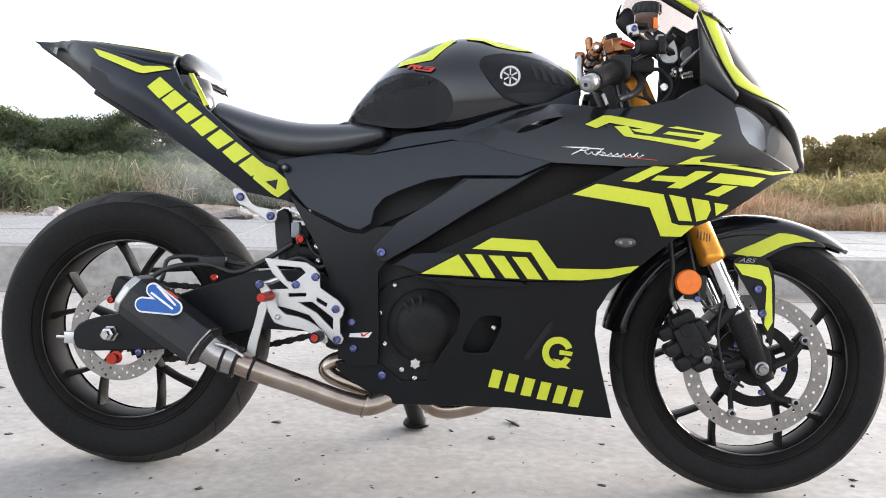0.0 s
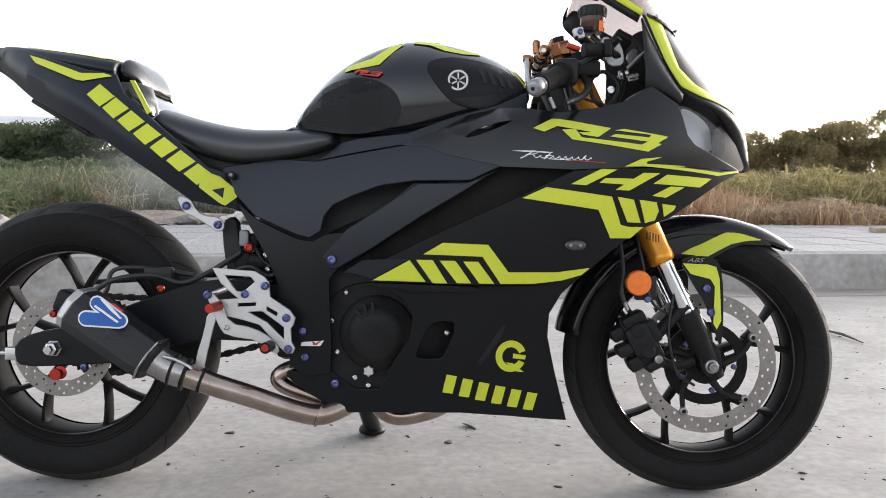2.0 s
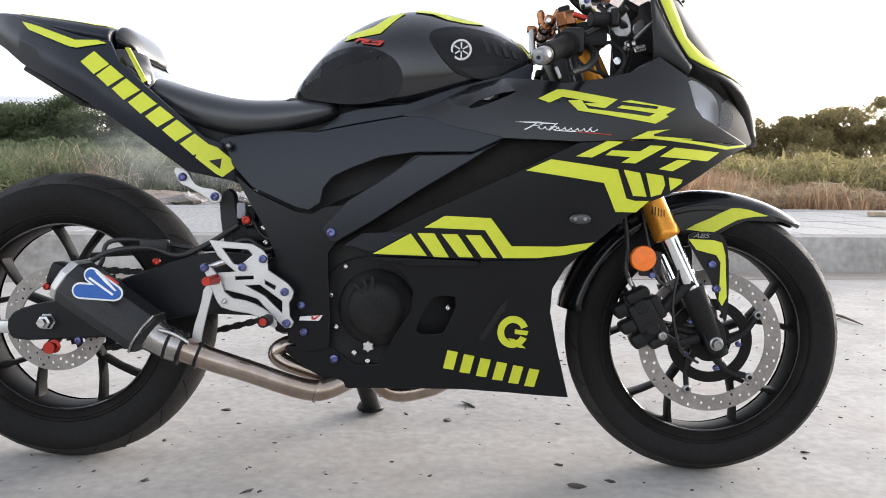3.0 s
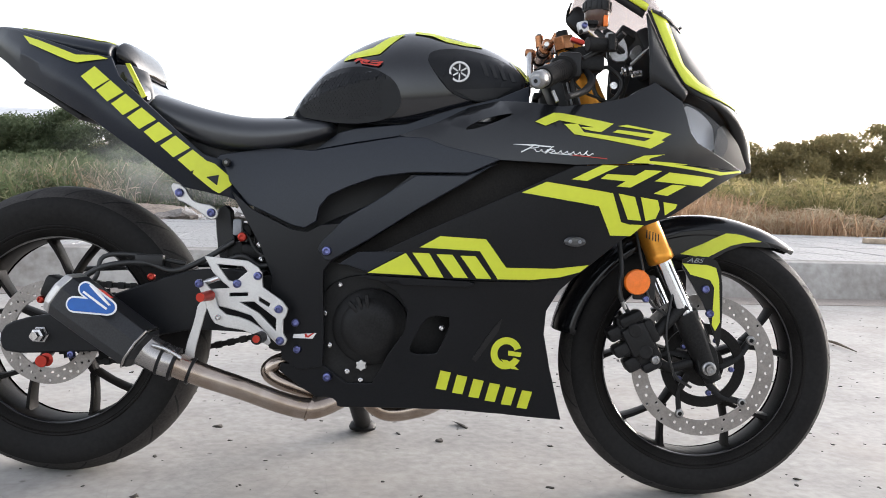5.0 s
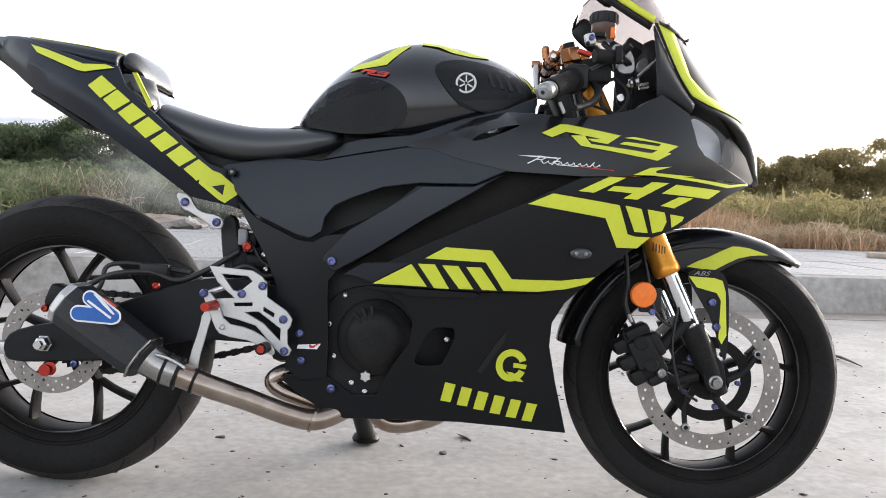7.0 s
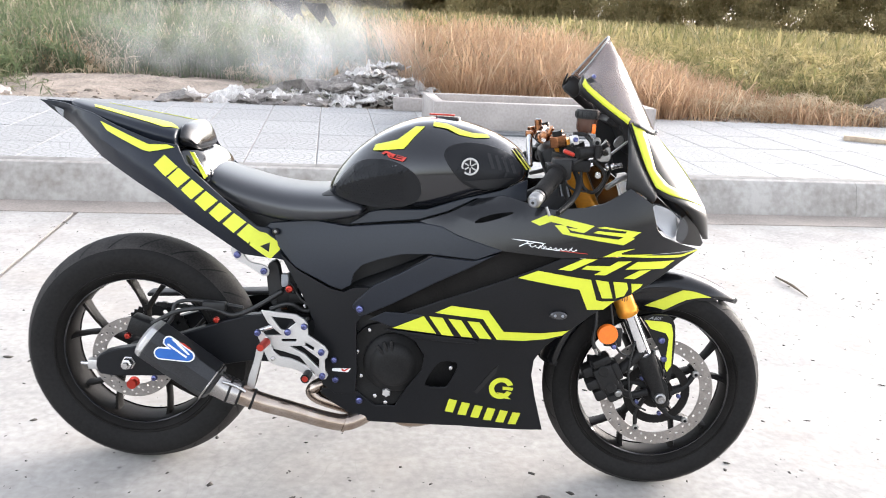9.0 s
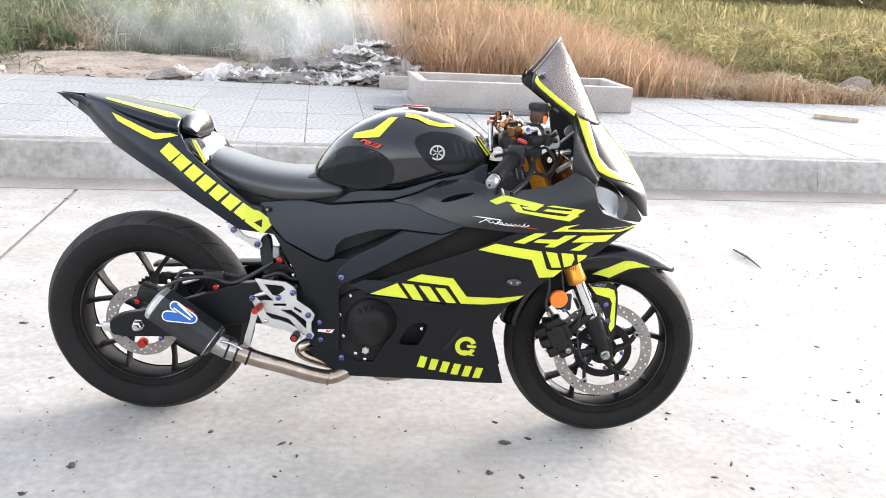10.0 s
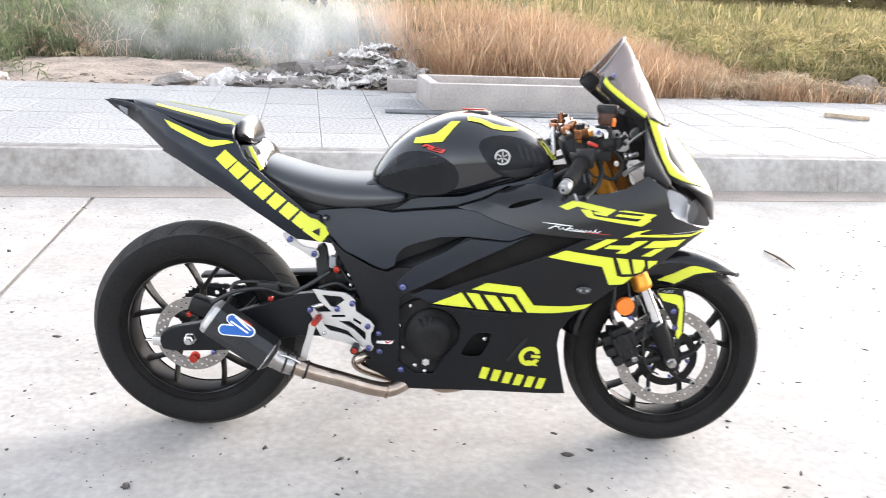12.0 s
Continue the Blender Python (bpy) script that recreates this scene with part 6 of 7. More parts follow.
TWIN_MARK = ([(0.305, 0.767), (0.339, 0.784), (0.353, 0.784), (0.451, 0.766), (0.427, 0.749), (0.398, 0.753), (0.39, 0.758), (0.415, 0.758), (0.35, 0.77), (0.325, 0.759)],
             [(0.359, 0.763), (0.384, 0.764), (0.396, 0.748), (0.51, 0.736), (0.522, 0.742), (0.449, 0.75), (0.459, 0.755), (0.525, 0.75), (0.529, 0.755), (0.458, 0.762), (0.476, 0.765), (0.564, 0.753), (0.543, 0.74), (0.55, 0.738), (0.523, 0.723), (0.378, 0.744)])
for loop in TWIN_MARK:
    shell("badge", [[(-0.054 + (x - 0.305) * 0.24, 0.894 + (z - 0.77) * 0.33) for x, z in loop]], tank_width, RED, tank, "red badge shape", 0.004, 0.001, -1, 0.02, 0)
emb = Matrix.Translation((0.16, -tank_width(0.16, 0.874) - 0.006, 0.874))
plate("emblem_ring", [circle(0.021, 36), circle(0.0165, 36)], -0.004, 0.006, ALU, tank, "round silver tank emblem", 0.0008, emb)
plate("emblem_disc", [circle(0.0165, 36)], 0.0, 0.004, PLASTIC, tank, "", 0, emb)
for k in range(6):
    a = radians(90 + 60 * k)
    plate("emblem_bar", [[(-0.0011, 0.003), (0.0011, 0.003), (0.0016, 0.0155), (-0.0016, 0.0155)]], -0.003, 0.004, ALU, tank, "", 0, emb @ Matrix.Rotation(a - math.pi / 2, 4, "Y"))
cap = revolve("filler_lid", [(0.004, 0.979), (0.03, 0.98), (0.034, 0.977), (0.036, 0.965), (0.004, 0.96)], GLOSS, tank, "flush fuel filler lid", (0.1, 0, 0), 32, "z")
plate("lid_reflector", [rounded([(-0.03, -0.008), (0.03, -0.008), (0.034, 0.0), (0.03, 0.008), (-0.03, 0.008), (-0.034, 0)], 1)], 0, 0.004, REDMETAL, tank, "red reflector tab", 0.001, Matrix.Translation((0.085, 0.0, 0.981)) @ Matrix.Rotation(radians(90), 4, "X"))

# -- seat --
seat = loft("seat", [(-0.535, 0.83, 0.085, 0.812, 0.795), (-0.49, 0.836, 0.122, 0.80, 0.772), (-0.43, 0.816, 0.136, 0.775, 0.745), (-0.36, 0.798, 0.135, 0.755, 0.71), (-0.29, 0.786, 0.142, 0.742, 0.704), (-0.22, 0.787, 0.152, 0.742, 0.708), (-0.16, 0.79, 0.165, 0.748, 0.718), (-0.115, 0.785, 0.176, 0.755, 0.73), (-0.08, 0.772, 0.176, 0.757, 0.745)],
            LEATHER, bike, "black vinyl rider seat", [(0, 1.0), (0.45, 0.97), (0.8, 0.74), (0.95, 0.35), (1.0, 0.0), (0.98, -0.6), (0.9, -1.0), (0, -1.0)], 2)

# -- side covers, spar covers, fairing --
both_sides("side_cover", [[(-0.33, 0.7), (-0.217, 0.716), (-0.129, 0.71), (-0.044, 0.724), (0.05, 0.738), (0.1, 0.735), (0.141, 0.718), (0.244, 0.694), (0.186, 0.667), (0.075, 0.667), (0.006, 0.658), (-0.053, 0.637), (-0.09, 0.62), (-0.11, 0.596), (-0.116, 0.567), (-0.14, 0.553), (-0.166, 0.558), (-0.261, 0.598), (-0.301, 0.639), (-0.345, 0.685)]], fairing, SKYTINTED, "matte black side cover below the tank", 0.004, 0.008)
both_sides("tank_skirt", [[(-0.13, 0.712), (-0.08, 0.748), (-0.045, 0.757), (0.059, 0.766), (0.15, 0.798), (0.24, 0.822), (0.30, 0.85), (0.30, 0.80), (0.18, 0.80), (0.11, 0.764), (0.045, 0.741), (-0.045, 0.727)]], lambda x, z: 0.5 * (fairing(x, z) + tank_width(x, z)) - 0.004, SKYTINTED, "black trim between tank and fairing", -0.006, 0.006)
spar = both_sides("frame_cover", [[(-0.305, 0.628), (-0.255, 0.588), (-0.17, 0.55), (-0.135, 0.545), (-0.108, 0.56), (-0.06, 0.565), (-0.016, 0.592), (0.075, 0.663), (0.186, 0.664), (0.24, 0.687), (0.153, 0.644), (0.042, 0.576), (-0.084, 0.489), (-0.1, 0.468), (-0.1, 0.43), (-0.097, 0.34), (-0.1, 0.272), (-0.15, 0.262), (-0.185, 0.285), (-0.192, 0.34), (-0.212, 0.385), (-0.207, 0.45), (-0.235, 0.515)]], fairing, MATTE, "matte black frame cover", -0.004, 0.012)[0]
for s in (-1, 1):
    plate("inner_panel", [[(-0.13, 0.4), (-0.2, 0.47), (-0.22, 0.56), (-0.25, 0.61), (-0.13, 0.68), (-0.02, 0.68), (0.1, 0.7), (0.42, 0.7), (0.44, 0.6), (0.36, 0.44), (0.1, 0.42)]], 0.118 * s, 0.006, PLASTIC, bike, "black inner panel", 0)
box("tank_base", (0.5, 0.25, 0.12), (0.04, 0, 0.725), PLASTIC, bike, "", 0.02)
box("headstock", (0.1, 0.12, 0.2), (0.42, 0.02, 0.84), PLASTIC, bike, "black headstock", 0.02, Euler((0, radians(-25), 0)).to_matrix().to_4x4())
shell("spar_face", [[(-0.112, 0.512), (-0.103, 0.527), (-0.06, 0.572), (0.007, 0.612), (0.084, 0.662), (0.18, 0.6625), (0.234, 0.685), (0.18, 0.65), (0.09, 0.597), (-0.009, 0.533), (-0.083, 0.4905), (-0.094, 0.49)]], fairing, SKYTINTED, spar, "satin black spar face with sky-blue tint in its colour", 0.002, 0.008, -1, 0.03, 0.003)
bolt((-0.092, -fairing(-0.092, 0.509) - 0.004, 0.509), spar, BLUEMETAL, 0.0095, "blue titanium bolt")
bolt((-0.312, -0.132, 0.682), bike, PLASTIC, 0.0085, "black trim bolt", 0.004)
bolt((-0.312, -0.134, 0.682), bike, DULLALU, 0.0042, "steel bolt", 0.003)
box("seat_pan", (0.36, 0.2, 0.05), (-0.35, 0, 0.705), PLASTIC, bike, "", 0.01, Euler((0, radians(22), 0)).to_matrix().to_4x4())
both_sides("inner_fairing", [[(-0.085, 0.486), (-0.04, 0.48), (0.03, 0.505), (0.29, 0.625), (0.4, 0.69), (0.244, 0.694), (0.175, 0.657), (0.076, 0.589), (-0.039, 0.513)]], fairing, WHEELBLACK, "dark satin inner fairing", -0.03, 0.005)
def shoulder(x, z):
    """The upper fairing turns inwards above a crease that runs up to the cockpit."""
    return fairing(x, z) - 0.9 * max(0.0, z - 0.748 - 0.16 * (x - 0.06)) * max(0.0, min(1.0, (0.315 - x) / 0.06))


upper = both_sides("upper_fairing", [[(0.046, 0.741), (0.117, 0.766), (0.183, 0.801), (0.243, 0.814), (0.302, 0.805), (0.355, 0.797), (0.429, 0.806), (0.475, 0.818), (0.51, 0.838), (0.533, 0.852), (0.587, 0.818), (0.606, 0.759), (0.622, 0.741), (0.676, 0.719), (0.738, 0.696), (0.587, 0.698), (0.477, 0.692), (0.382, 0.687), (0.244, 0.693)],
                                     rounded([(0.172, 0.75), (0.189, 0.764), (0.227, 0.778), (0.272, 0.785), (0.249, 0.773), (0.2, 0.754)], 1)], shoulder, GLOSS, "gloss black upper fairing with lime lettering shapes", 0.0, 0.003)[0]
middle = both_sides("side_fairing", [[(0.738, 0.694), (0.688, 0.67), (0.578, 0.6), (0.515, 0.575), (0.472, 0.544), (0.424, 0.501), (0.399, 0.479), (0.355, 0.469), (0.311, 0.465), (0.196, 0.463), (-0.008, 0.467), (-0.05, 0.481), (0.014, 0.509), (0.111, 0.557), (0.278, 0.634), (0.382, 0.6855), (0.477, 0.6905), (0.587, 0.6965)]], fairing, MATTE, "matte black side fairing with lime flashes", 0.0, 0.006)[0]
lower = both_sides("belly_pan", [[(0.399, 0.478), (0.368, 0.447), (0.346, 0.406), (0.345, 0.358), (0.363, 0.284), (0.397, 0.166), (0.268, 0.183), (0.171, 0.191), (0.065, 0.191), (-0.01, 0.189), (-0.062, 0.187), (-0.11, 0.203), (-0.152, 0.228), (-0.193, 0.258), (-0.189, 0.272), (-0.098, 0.274), (-0.05, 0.238), (0.003, 0.241), (0.033, 0.301), (0.067, 0.351), (0.073, 0.398), (0.05, 0.434), (-0.007, 0.464), (0.196, 0.4615), (0.311, 0.4635)],
                                 rounded([(0.13, 0.389), (0.164, 0.386), (0.137, 0.314), (0.125, 0.308), (0.079, 0.307), (0.08, 0.325), (0.107, 0.38)], 1)], fairing, MATTE, "matte black belly pan", -0.012, 0.006)[0]
shell("belly_groove", [[(0.26, 0.387), (0.255, 0.363), (0.212, 0.296), (0.204, 0.302), (0.245, 0.37)]], fairing, PLASTIC, lower, "", -0.0105, 0.002, -1, 0.03, 0)
shell("belly_step", [[(-0.026, 0.46), (0.009, 0.455), (0.067, 0.447), (0.191, 0.449), (0.205, 0.455), (0.19, 0.4605), (-0.02, 0.4635)]], fairing, MATTE, lower, "", 0.0, 0.01, -1, 0.03, 0.003)
bolt((-0.09, -0.142, 0.25), lower, BLUEMETAL, 0.0095, "blue titanium bolt")
bolt((0.142, -0.165, 0.362), lower, STEEL, 0.006, "steel bolt")
box("belly_floor", (0.4, 0.22, 0.01), (0.12, 0, 0.2), PLASTIC, bike, "", 0.003, Euler((0, radians(4), 0)).to_matrix().to_4x4())
box("belly_nose", (0.012, 0.16, 0.2), (0.335, 0, 0.3), PLASTIC, bike, "", 0.004, Euler((0, radians(-6), 0)).to_matrix().to_4x4())
indicator = revolve("indicator", [(0.003, -0.012), (0.008, -0.0118), (0.0115, -0.009), (0.0125, -0.004), (0.0125, 0.004), (0.003, 0.004)], SMOKED, middle, "small smoked oval indicator", (0, 0, 0), 28)
indicator.matrix_local = Matrix.Translation((0.388, -fairing(0.388, 0.545), 0.544)) @ Matrix.Diagonal((1.75, 1, 0.85, 1))
for dx in (-0.009, 0.009):
    bolt((0.388 + dx, -fairing(0.388, 0.545) - 0.0115, 0.544), middle, GREYPLASTIC, 0.0035, "grey indicator dot", 0.002)

shell("wedge_panel", [[(-0.068, 0.4835), (-0.028, 0.509), (0.014, 0.5115), (0.066, 0.5125), (-0.006, 0.4715), (-0.048, 0.4825)]], fairing, SKYTINTED, middle, "satin black wedge with sky-blue tint in its colour", 0.002, 0.004, -1, 0.03, 0.001)
# lime flashes and lettering shapes on the fairing
for loop in ([(0.285, 0.633), (0.33, 0.654), (0.455, 0.637), (0.475, 0.584), (0.491, 0.58), (0.521, 0.58), (0.496, 0.558), (0.456, 0.558), (0.43, 0.612)],
             [(0.466, 0.637), (0.498, 0.632), (0.515, 0.588), (0.488, 0.589)],
             [(0.51, 0.632), (0.545, 0.628), (0.551, 0.611), (0.544, 0.593), (0.524, 0.588)],
             [(0.557, 0.625), (0.587, 0.622), (0.584, 0.614), (0.563, 0.6)],
             [(-0.008, 0.469), (0.068, 0.511), (0.1, 0.468)],
             [(0.081, 0.512), (0.114, 0.512), (0.143, 0.466), (0.114, 0.466)],
             [(0.128, 0.511), (0.159, 0.511), (0.19, 0.467), (0.162, 0.467)],
             [(0.174, 0.51), (0.203, 0.51), (0.235, 0.467), (0.206, 0.467)],
             [(0.095, 0.523), (0.134, 0.546), (0.222, 0.543), (0.262, 0.49), (0.354, 0.491), (0.42, 0.5), (0.404, 0.486), (0.366, 0.475), (0.311, 0.468), (0.247, 0.467), (0.211, 0.52)]):
    decal(loop, fairing, middle, label="lime vinyl flash")
for loop in ([(0.376, 0.66), (0.433, 0.689), (0.464, 0.688), (0.405, 0.658)], [(0.43, 0.663), (0.442, 0.672), (0.5, 0.6715), (0.482, 0.66)], [(0.461, 0.65), (0.515, 0.683), (0.549, 0.683), (0.488, 0.649)],
             [(0.536, 0.663), (0.564, 0.681), (0.665, 0.677), (0.638, 0.659)], [(0.535, 0.64), (0.564, 0.637), (0.603, 0.658), (0.572, 0.6585)]):
    decal(loop, fairing, middle, label="lime slanted bar")
for loop in (*TWIN_MARK,
             [(0.477, 0.694), (0.51, 0.709), (0.553, 0.714), (0.521, 0.704), (0.522, 0.7), (0.6, 0.6985), (0.6, 0.6975)], [(0.522, 0.7), (0.686, 0.69), (0.731, 0.697), (0.735, 0.694), (0.68, 0.6835), (0.612, 0.689), (0.5, 0.6965)]):
    decal(loop, fairing, upper, label="lime slanted shape", offset=0.0025)
decal([(0.262, 0.7235), (0.285, 0.7215), (0.335, 0.7185), (0.336, 0.7205), (0.29, 0.7235)], fairing, upper, WHITE, label="thin white script stroke")
def script_line(points, thick=0.0009):
    """A thin raised stroke along places (x, z) of the fairing."""
    path = [(x, -(fairing(x, z) + 0.0022), z) for x, z in points]
    return sweep("script_stroke", path, thick, WHITE, upper, "thin white script stroke", 6, 3)


script_line([(0.281, 0.7085), (0.289, 0.7125), (0.298, 0.7175), (0.305, 0.7225)], 0.0012)
script_line([(0.298, 0.7225), (0.31, 0.722), (0.313, 0.719), (0.306, 0.7165), (0.298, 0.716)])
script_line([(0.325, 0.7065), (0.332, 0.7125), (0.3375, 0.719), (0.341, 0.7195)], 0.0011)
script_line([(0.328, 0.7135), (0.34, 0.7135)])
script_line([(0.396, 0.7055), (0.4, 0.7105), (0.404, 0.7135)])
wave = []
for k in range(64):
    q = k / 63
    lift = 0.0024 * math.sin(2 * math.pi * 9.5 * q)
    wave.append((0.303 + 0.112 * q + 0.45 * lift + 0.0013 * math.cos(2 * math.pi * 9.5 * q), 0.7122 - 0.0052 * q + lift))
script_line(wave, 0.0008)
decal([(0.335, 0.7066), (0.375, 0.7042), (0.375, 0.7056), (0.335, 0.708)], fairing, upper, WHITE, label="thin white underline")
decal([(0.375, 0.7042), (0.44, 0.6995), (0.44, 0.7008), (0.375, 0.7056)], fairing, upper, RED, label="thin red underline")
ring_out = [(0.272 + 0.031 * math.cos(a), 0.316 + 0.034 * math.sin(a)) for a in np.linspace(radians(20), radians(335), 28)]
ring_in = [(0.272 + 0.0175 * math.cos(a), 0.316 + 0.0195 * math.sin(a)) for a in np.linspace(radians(335), radians(20), 28)]
decal(ring_out + ring_in, fairing, lower, offset=-0.0104, label="lime open ring")
decal([(0.276, 0.322), (0.303, 0.318), (0.301, 0.309), (0.276, 0.312)], fairing, lower, offset=-0.0101, label="lime bar")
decal([(0.262, 0.303), (0.276, 0.301), (0.3, 0.281), (0.285, 0.283)], fairing, lower, offset=-0.0101, label="lime bar")
for k in range(6):
    x, z = 0.15 + 0.0335 * k, 0.2555 - 0.0078 * k
    decal([(x - 0.017, z - 0.019), (x + 0.004, z - 0.022), (x + 0.013, z + 0.016), (x - 0.008, z + 0.02)], fairing, lower, offset=-0.0104, label="lime slanted bar")

# -- tail --
tail = both_sides("tail_panel", [[(-0.94, 0.968), (-0.86, 0.964), (-0.77, 0.948), (-0.7, 0.924), (-0.606, 0.895), (-0.545, 0.886), (-0.523, 0.845), (-0.47, 0.798), (-0.356, 0.697), (-0.325, 0.688), (-0.301, 0.639), (-0.267, 0.594), (-0.31, 0.612), (-0.386, 0.627), (-0.463, 0.684), (-0.562, 0.751), (-0.677, 0.812), (-0.742, 0.844), (-0.842, 0.91)]], tail_tuck, SKYTINTED, "matte black tail panel with lime lettering bars", 0.0, 0.006)[0]
COWL = [(-0.86, 0.972, 0.02, 0.964, 0.956), (-0.84, 0.972, 0.05, 0.958, 0.947), (-0.78, 0.964, 0.084, 0.944, 0.925), (-0.7, 0.951, 0.117, 0.926, 0.9), (-0.62, 0.939, 0.14, 0.909, 0.882), (-0.57, 0.931, 0.144, 0.9, 0.874), (-0.557, 0.929, 0.142, 0.898, 0.873), (-0.554, 0.92, 0.134, 0.897, 0.874)]
COWL_SHAPE = [(0, 1.0), (0.5, 0.94), (0.8, 0.78), (0.92, 0.58), (0.985, 0.2), (1.0, 0.0), (0.98, -0.3), (0.93, -0.9), (0.86, -1.0), (0, -1.0)]
hump = loft("seat_cowl", COWL,
            SKYTINTED, bike, "matte black single-seat tail cowl with lime lines", COWL_SHAPE, 2)
loft("cowl_pad", [(-0.556, 0.928, 0.118, 0.905, 0.876), (-0.55, 0.936, 0.126, 0.906, 0.874), (-0.538, 0.932, 0.12, 0.901, 0.872), (-0.522, 0.914, 0.1, 0.89, 0.868), (-0.511, 0.886, 0.076, 0.876, 0.864)], GLOSS, hump, "gloss black rounded cowl front",
     [(0, 1.0), (0.4, 0.98), (0.66, 0.92), (0.8, 0.7), (0.95, 0.25), (1.0, 0.0), (0.98, -0.4), (0.9, -1.0), (0, -1.0)], 2)
loft("cowl_front", [(-0.57, 0.875, 0.135, 0.865, 0.85), (-0.53, 0.872, 0.158, 0.85, 0.82), (-0.495, 0.855, 0.155, 0.83, 0.795), (-0.47, 0.822, 0.14, 0.808, 0.79)], TANKBLACK, bike, "gloss black cowl front above the seat", None, 2)
shell("cowl_cheek", [[(-0.545, 0.853), (-0.535, 0.872), (-0.508, 0.873), (-0.488, 0.866), (-0.478, 0.838), (-0.472, 0.81), (-0.478, 0.795)]], lambda x, z: tail_width(x, z) - 0.9 * max(0.0, x + 0.522), TANKBLACK, bike, "gloss black cheek between cowl and seat", -0.008, 0.005)
stripe = bmesh.new()
stripe.faces.new([stripe.verts.new(p) for p in ((-0.512, -0.166, 0.872), (-0.503, -0.166, 0.872), (-0.478, -0.142, 0.812), (-0.484, -0.148, 0.806))])
thicken(stripe, (0, 0.006, 0))
finish("decal", stripe, LIME, bike, "lime vinyl line", 30)
loft("under_tail", [(-0.938, 0.969, 0.01, 0.966, 0.962), (-0.9, 0.957, 0.02, 0.947, 0.937), (-0.85, 0.944, 0.036, 0.928, 0.908), (-0.8, 0.925, 0.05, 0.9, 0.87), (-0.68, 0.87, 0.09, 0.84, 0.802), (-0.56, 0.79, 0.1, 0.77, 0.745), (-0.46, 0.73, 0.09, 0.7, 0.675), (-0.36, 0.68, 0.08, 0.65, 0.625)], PLASTIC, bike, "black undertail tray", None, 1)
for s in (-1, 1):
    shell("tail_light", [[(-0.91, 0.956), (-0.863, 0.947), (-0.861, 0.929), (-0.886, 0.941)]], tail_width, SMOKED, bike, "smoked tail light lens", 0.0015, 0.002, s, 0.02, 0)
box("plate_hook", (0.145, 0.16, 0.012), (-0.7, 0.0, 0.808), PLASTIC, bike, "", 0.003, Euler((0, radians(31), 0)).to_matrix().to_4x4())
decal([(-0.742, 0.931), (-0.72, 0.911), (-0.622, 0.872), (-0.606, 0.869), (-0.55, 0.881), (-0.568, 0.887), (-0.612, 0.886), (-0.7, 0.918)], tail_width, tail, label="lime vinyl flash", offset=0.003)


def cowl_top(x, y):
    """Height of the cowl's upper face."""
    top, wide, mid = (float(np.interp(x, [c[0] for c in COWL], [c[k] for c in COWL])) for k in (1, 2, 3))
    return mid + (top - mid) * float(np.interp(abs(y) / wide, (0, 0.5, 0.8, 0.92, 0.985, 1.0), (1.0, 0.94, 0.78, 0.58, 0.2, 0.0)))


for s in (-1, 1):
    line = bmesh.new()
    fill_outline(line, [[(-0.787, 0.044), (-0.69, 0.064), (-0.585, 0.076), (-0.556, 0.108), (-0.59, 0.122), (-0.642, 0.108), (-0.779, 0.064)]])
    split_long(line, 0.02)
    for v in line.verts:
        v.co = Vector((v.co.x, s * v.co.z, cowl_top(v.co.x, v.co.z) + 0.0012))
    thicken(line, (0, 0, -0.001))
    finish("decal", line, LIME, hump, "lime vinyl line", 40)
way = Vector((0.264, 0, -0.213)).normalized()
across = Vector((0.213, 0, 0.264)).normalized()
for k, w in enumerate((0.0205, 0.0175, 0.0175, 0.0175, 0.0165, 0.0175, 0.0175)):
    c = Vector((-0.567, 0, 0.8385)) + way * (0.0418 * k)
    h = 0.0165
    pts = [c - way * w - across * h * 0.9, c + way * (w - 0.002) - across * h, c + way * (w + 0.003) + across * h, c - way * (w - 0.002) + across * h]
    decal([(p.x, p.z) for p in pts], tail_width, tail, label="lime lettering bar")
# a rounded mark with an arrow-shaped gap ends the row
c = Vector((-0.334, 0, 0.6525))


def on_tail(points):
    return [((c + way * a + across * b).x, (c + way * a + across * b).z) for a, b in points]


shell("decal", [on_tail([(-0.034, -0.008), (-0.026, -0.019), (0.022, -0.02), (0.034, -0.018), (0.036, 0.008), (0.028, 0.018), (-0.016, 0.02), (-0.03, 0.015)]), on_tail([(-0.006, -0.009), (0.02, -0.009), (0.006, 0.009)])], tail_width, LIME, tail, "lime rounded mark with an arrow gap", 0.0016, 0.0012, -1, 0.02, 0)

# -- nose, headlight, windscreen --
NOSE_C = [(0.622, 0.964), (0.653, 0.932), (0.685, 0.9), (0.717, 0.862), (0.747, 0.82), (0.775, 0.77), (0.792, 0.703)]
NOSE_S = [(0.522, 0.195, 0.999), (0.552, 0.203, 0.93), (0.578, 0.209, 0.878), (0.607, 0.212, 0.838), (0.675, 0.19, 0.803), (0.765, 0.07, 0.712)]


def curve_at(points, t):
    n = len(points) - 1
    k = min(int(t * n), n - 1)
    return Vector(points[k]).lerp(Vector(points[k + 1]), t * n - k)


NOSE_C = [tuple(p) for p in spline([(x, 0, z) for x, z in NOSE_C], 6)]
NOSE_S = [tuple(p) for p in spline(NOSE_S, 6)]


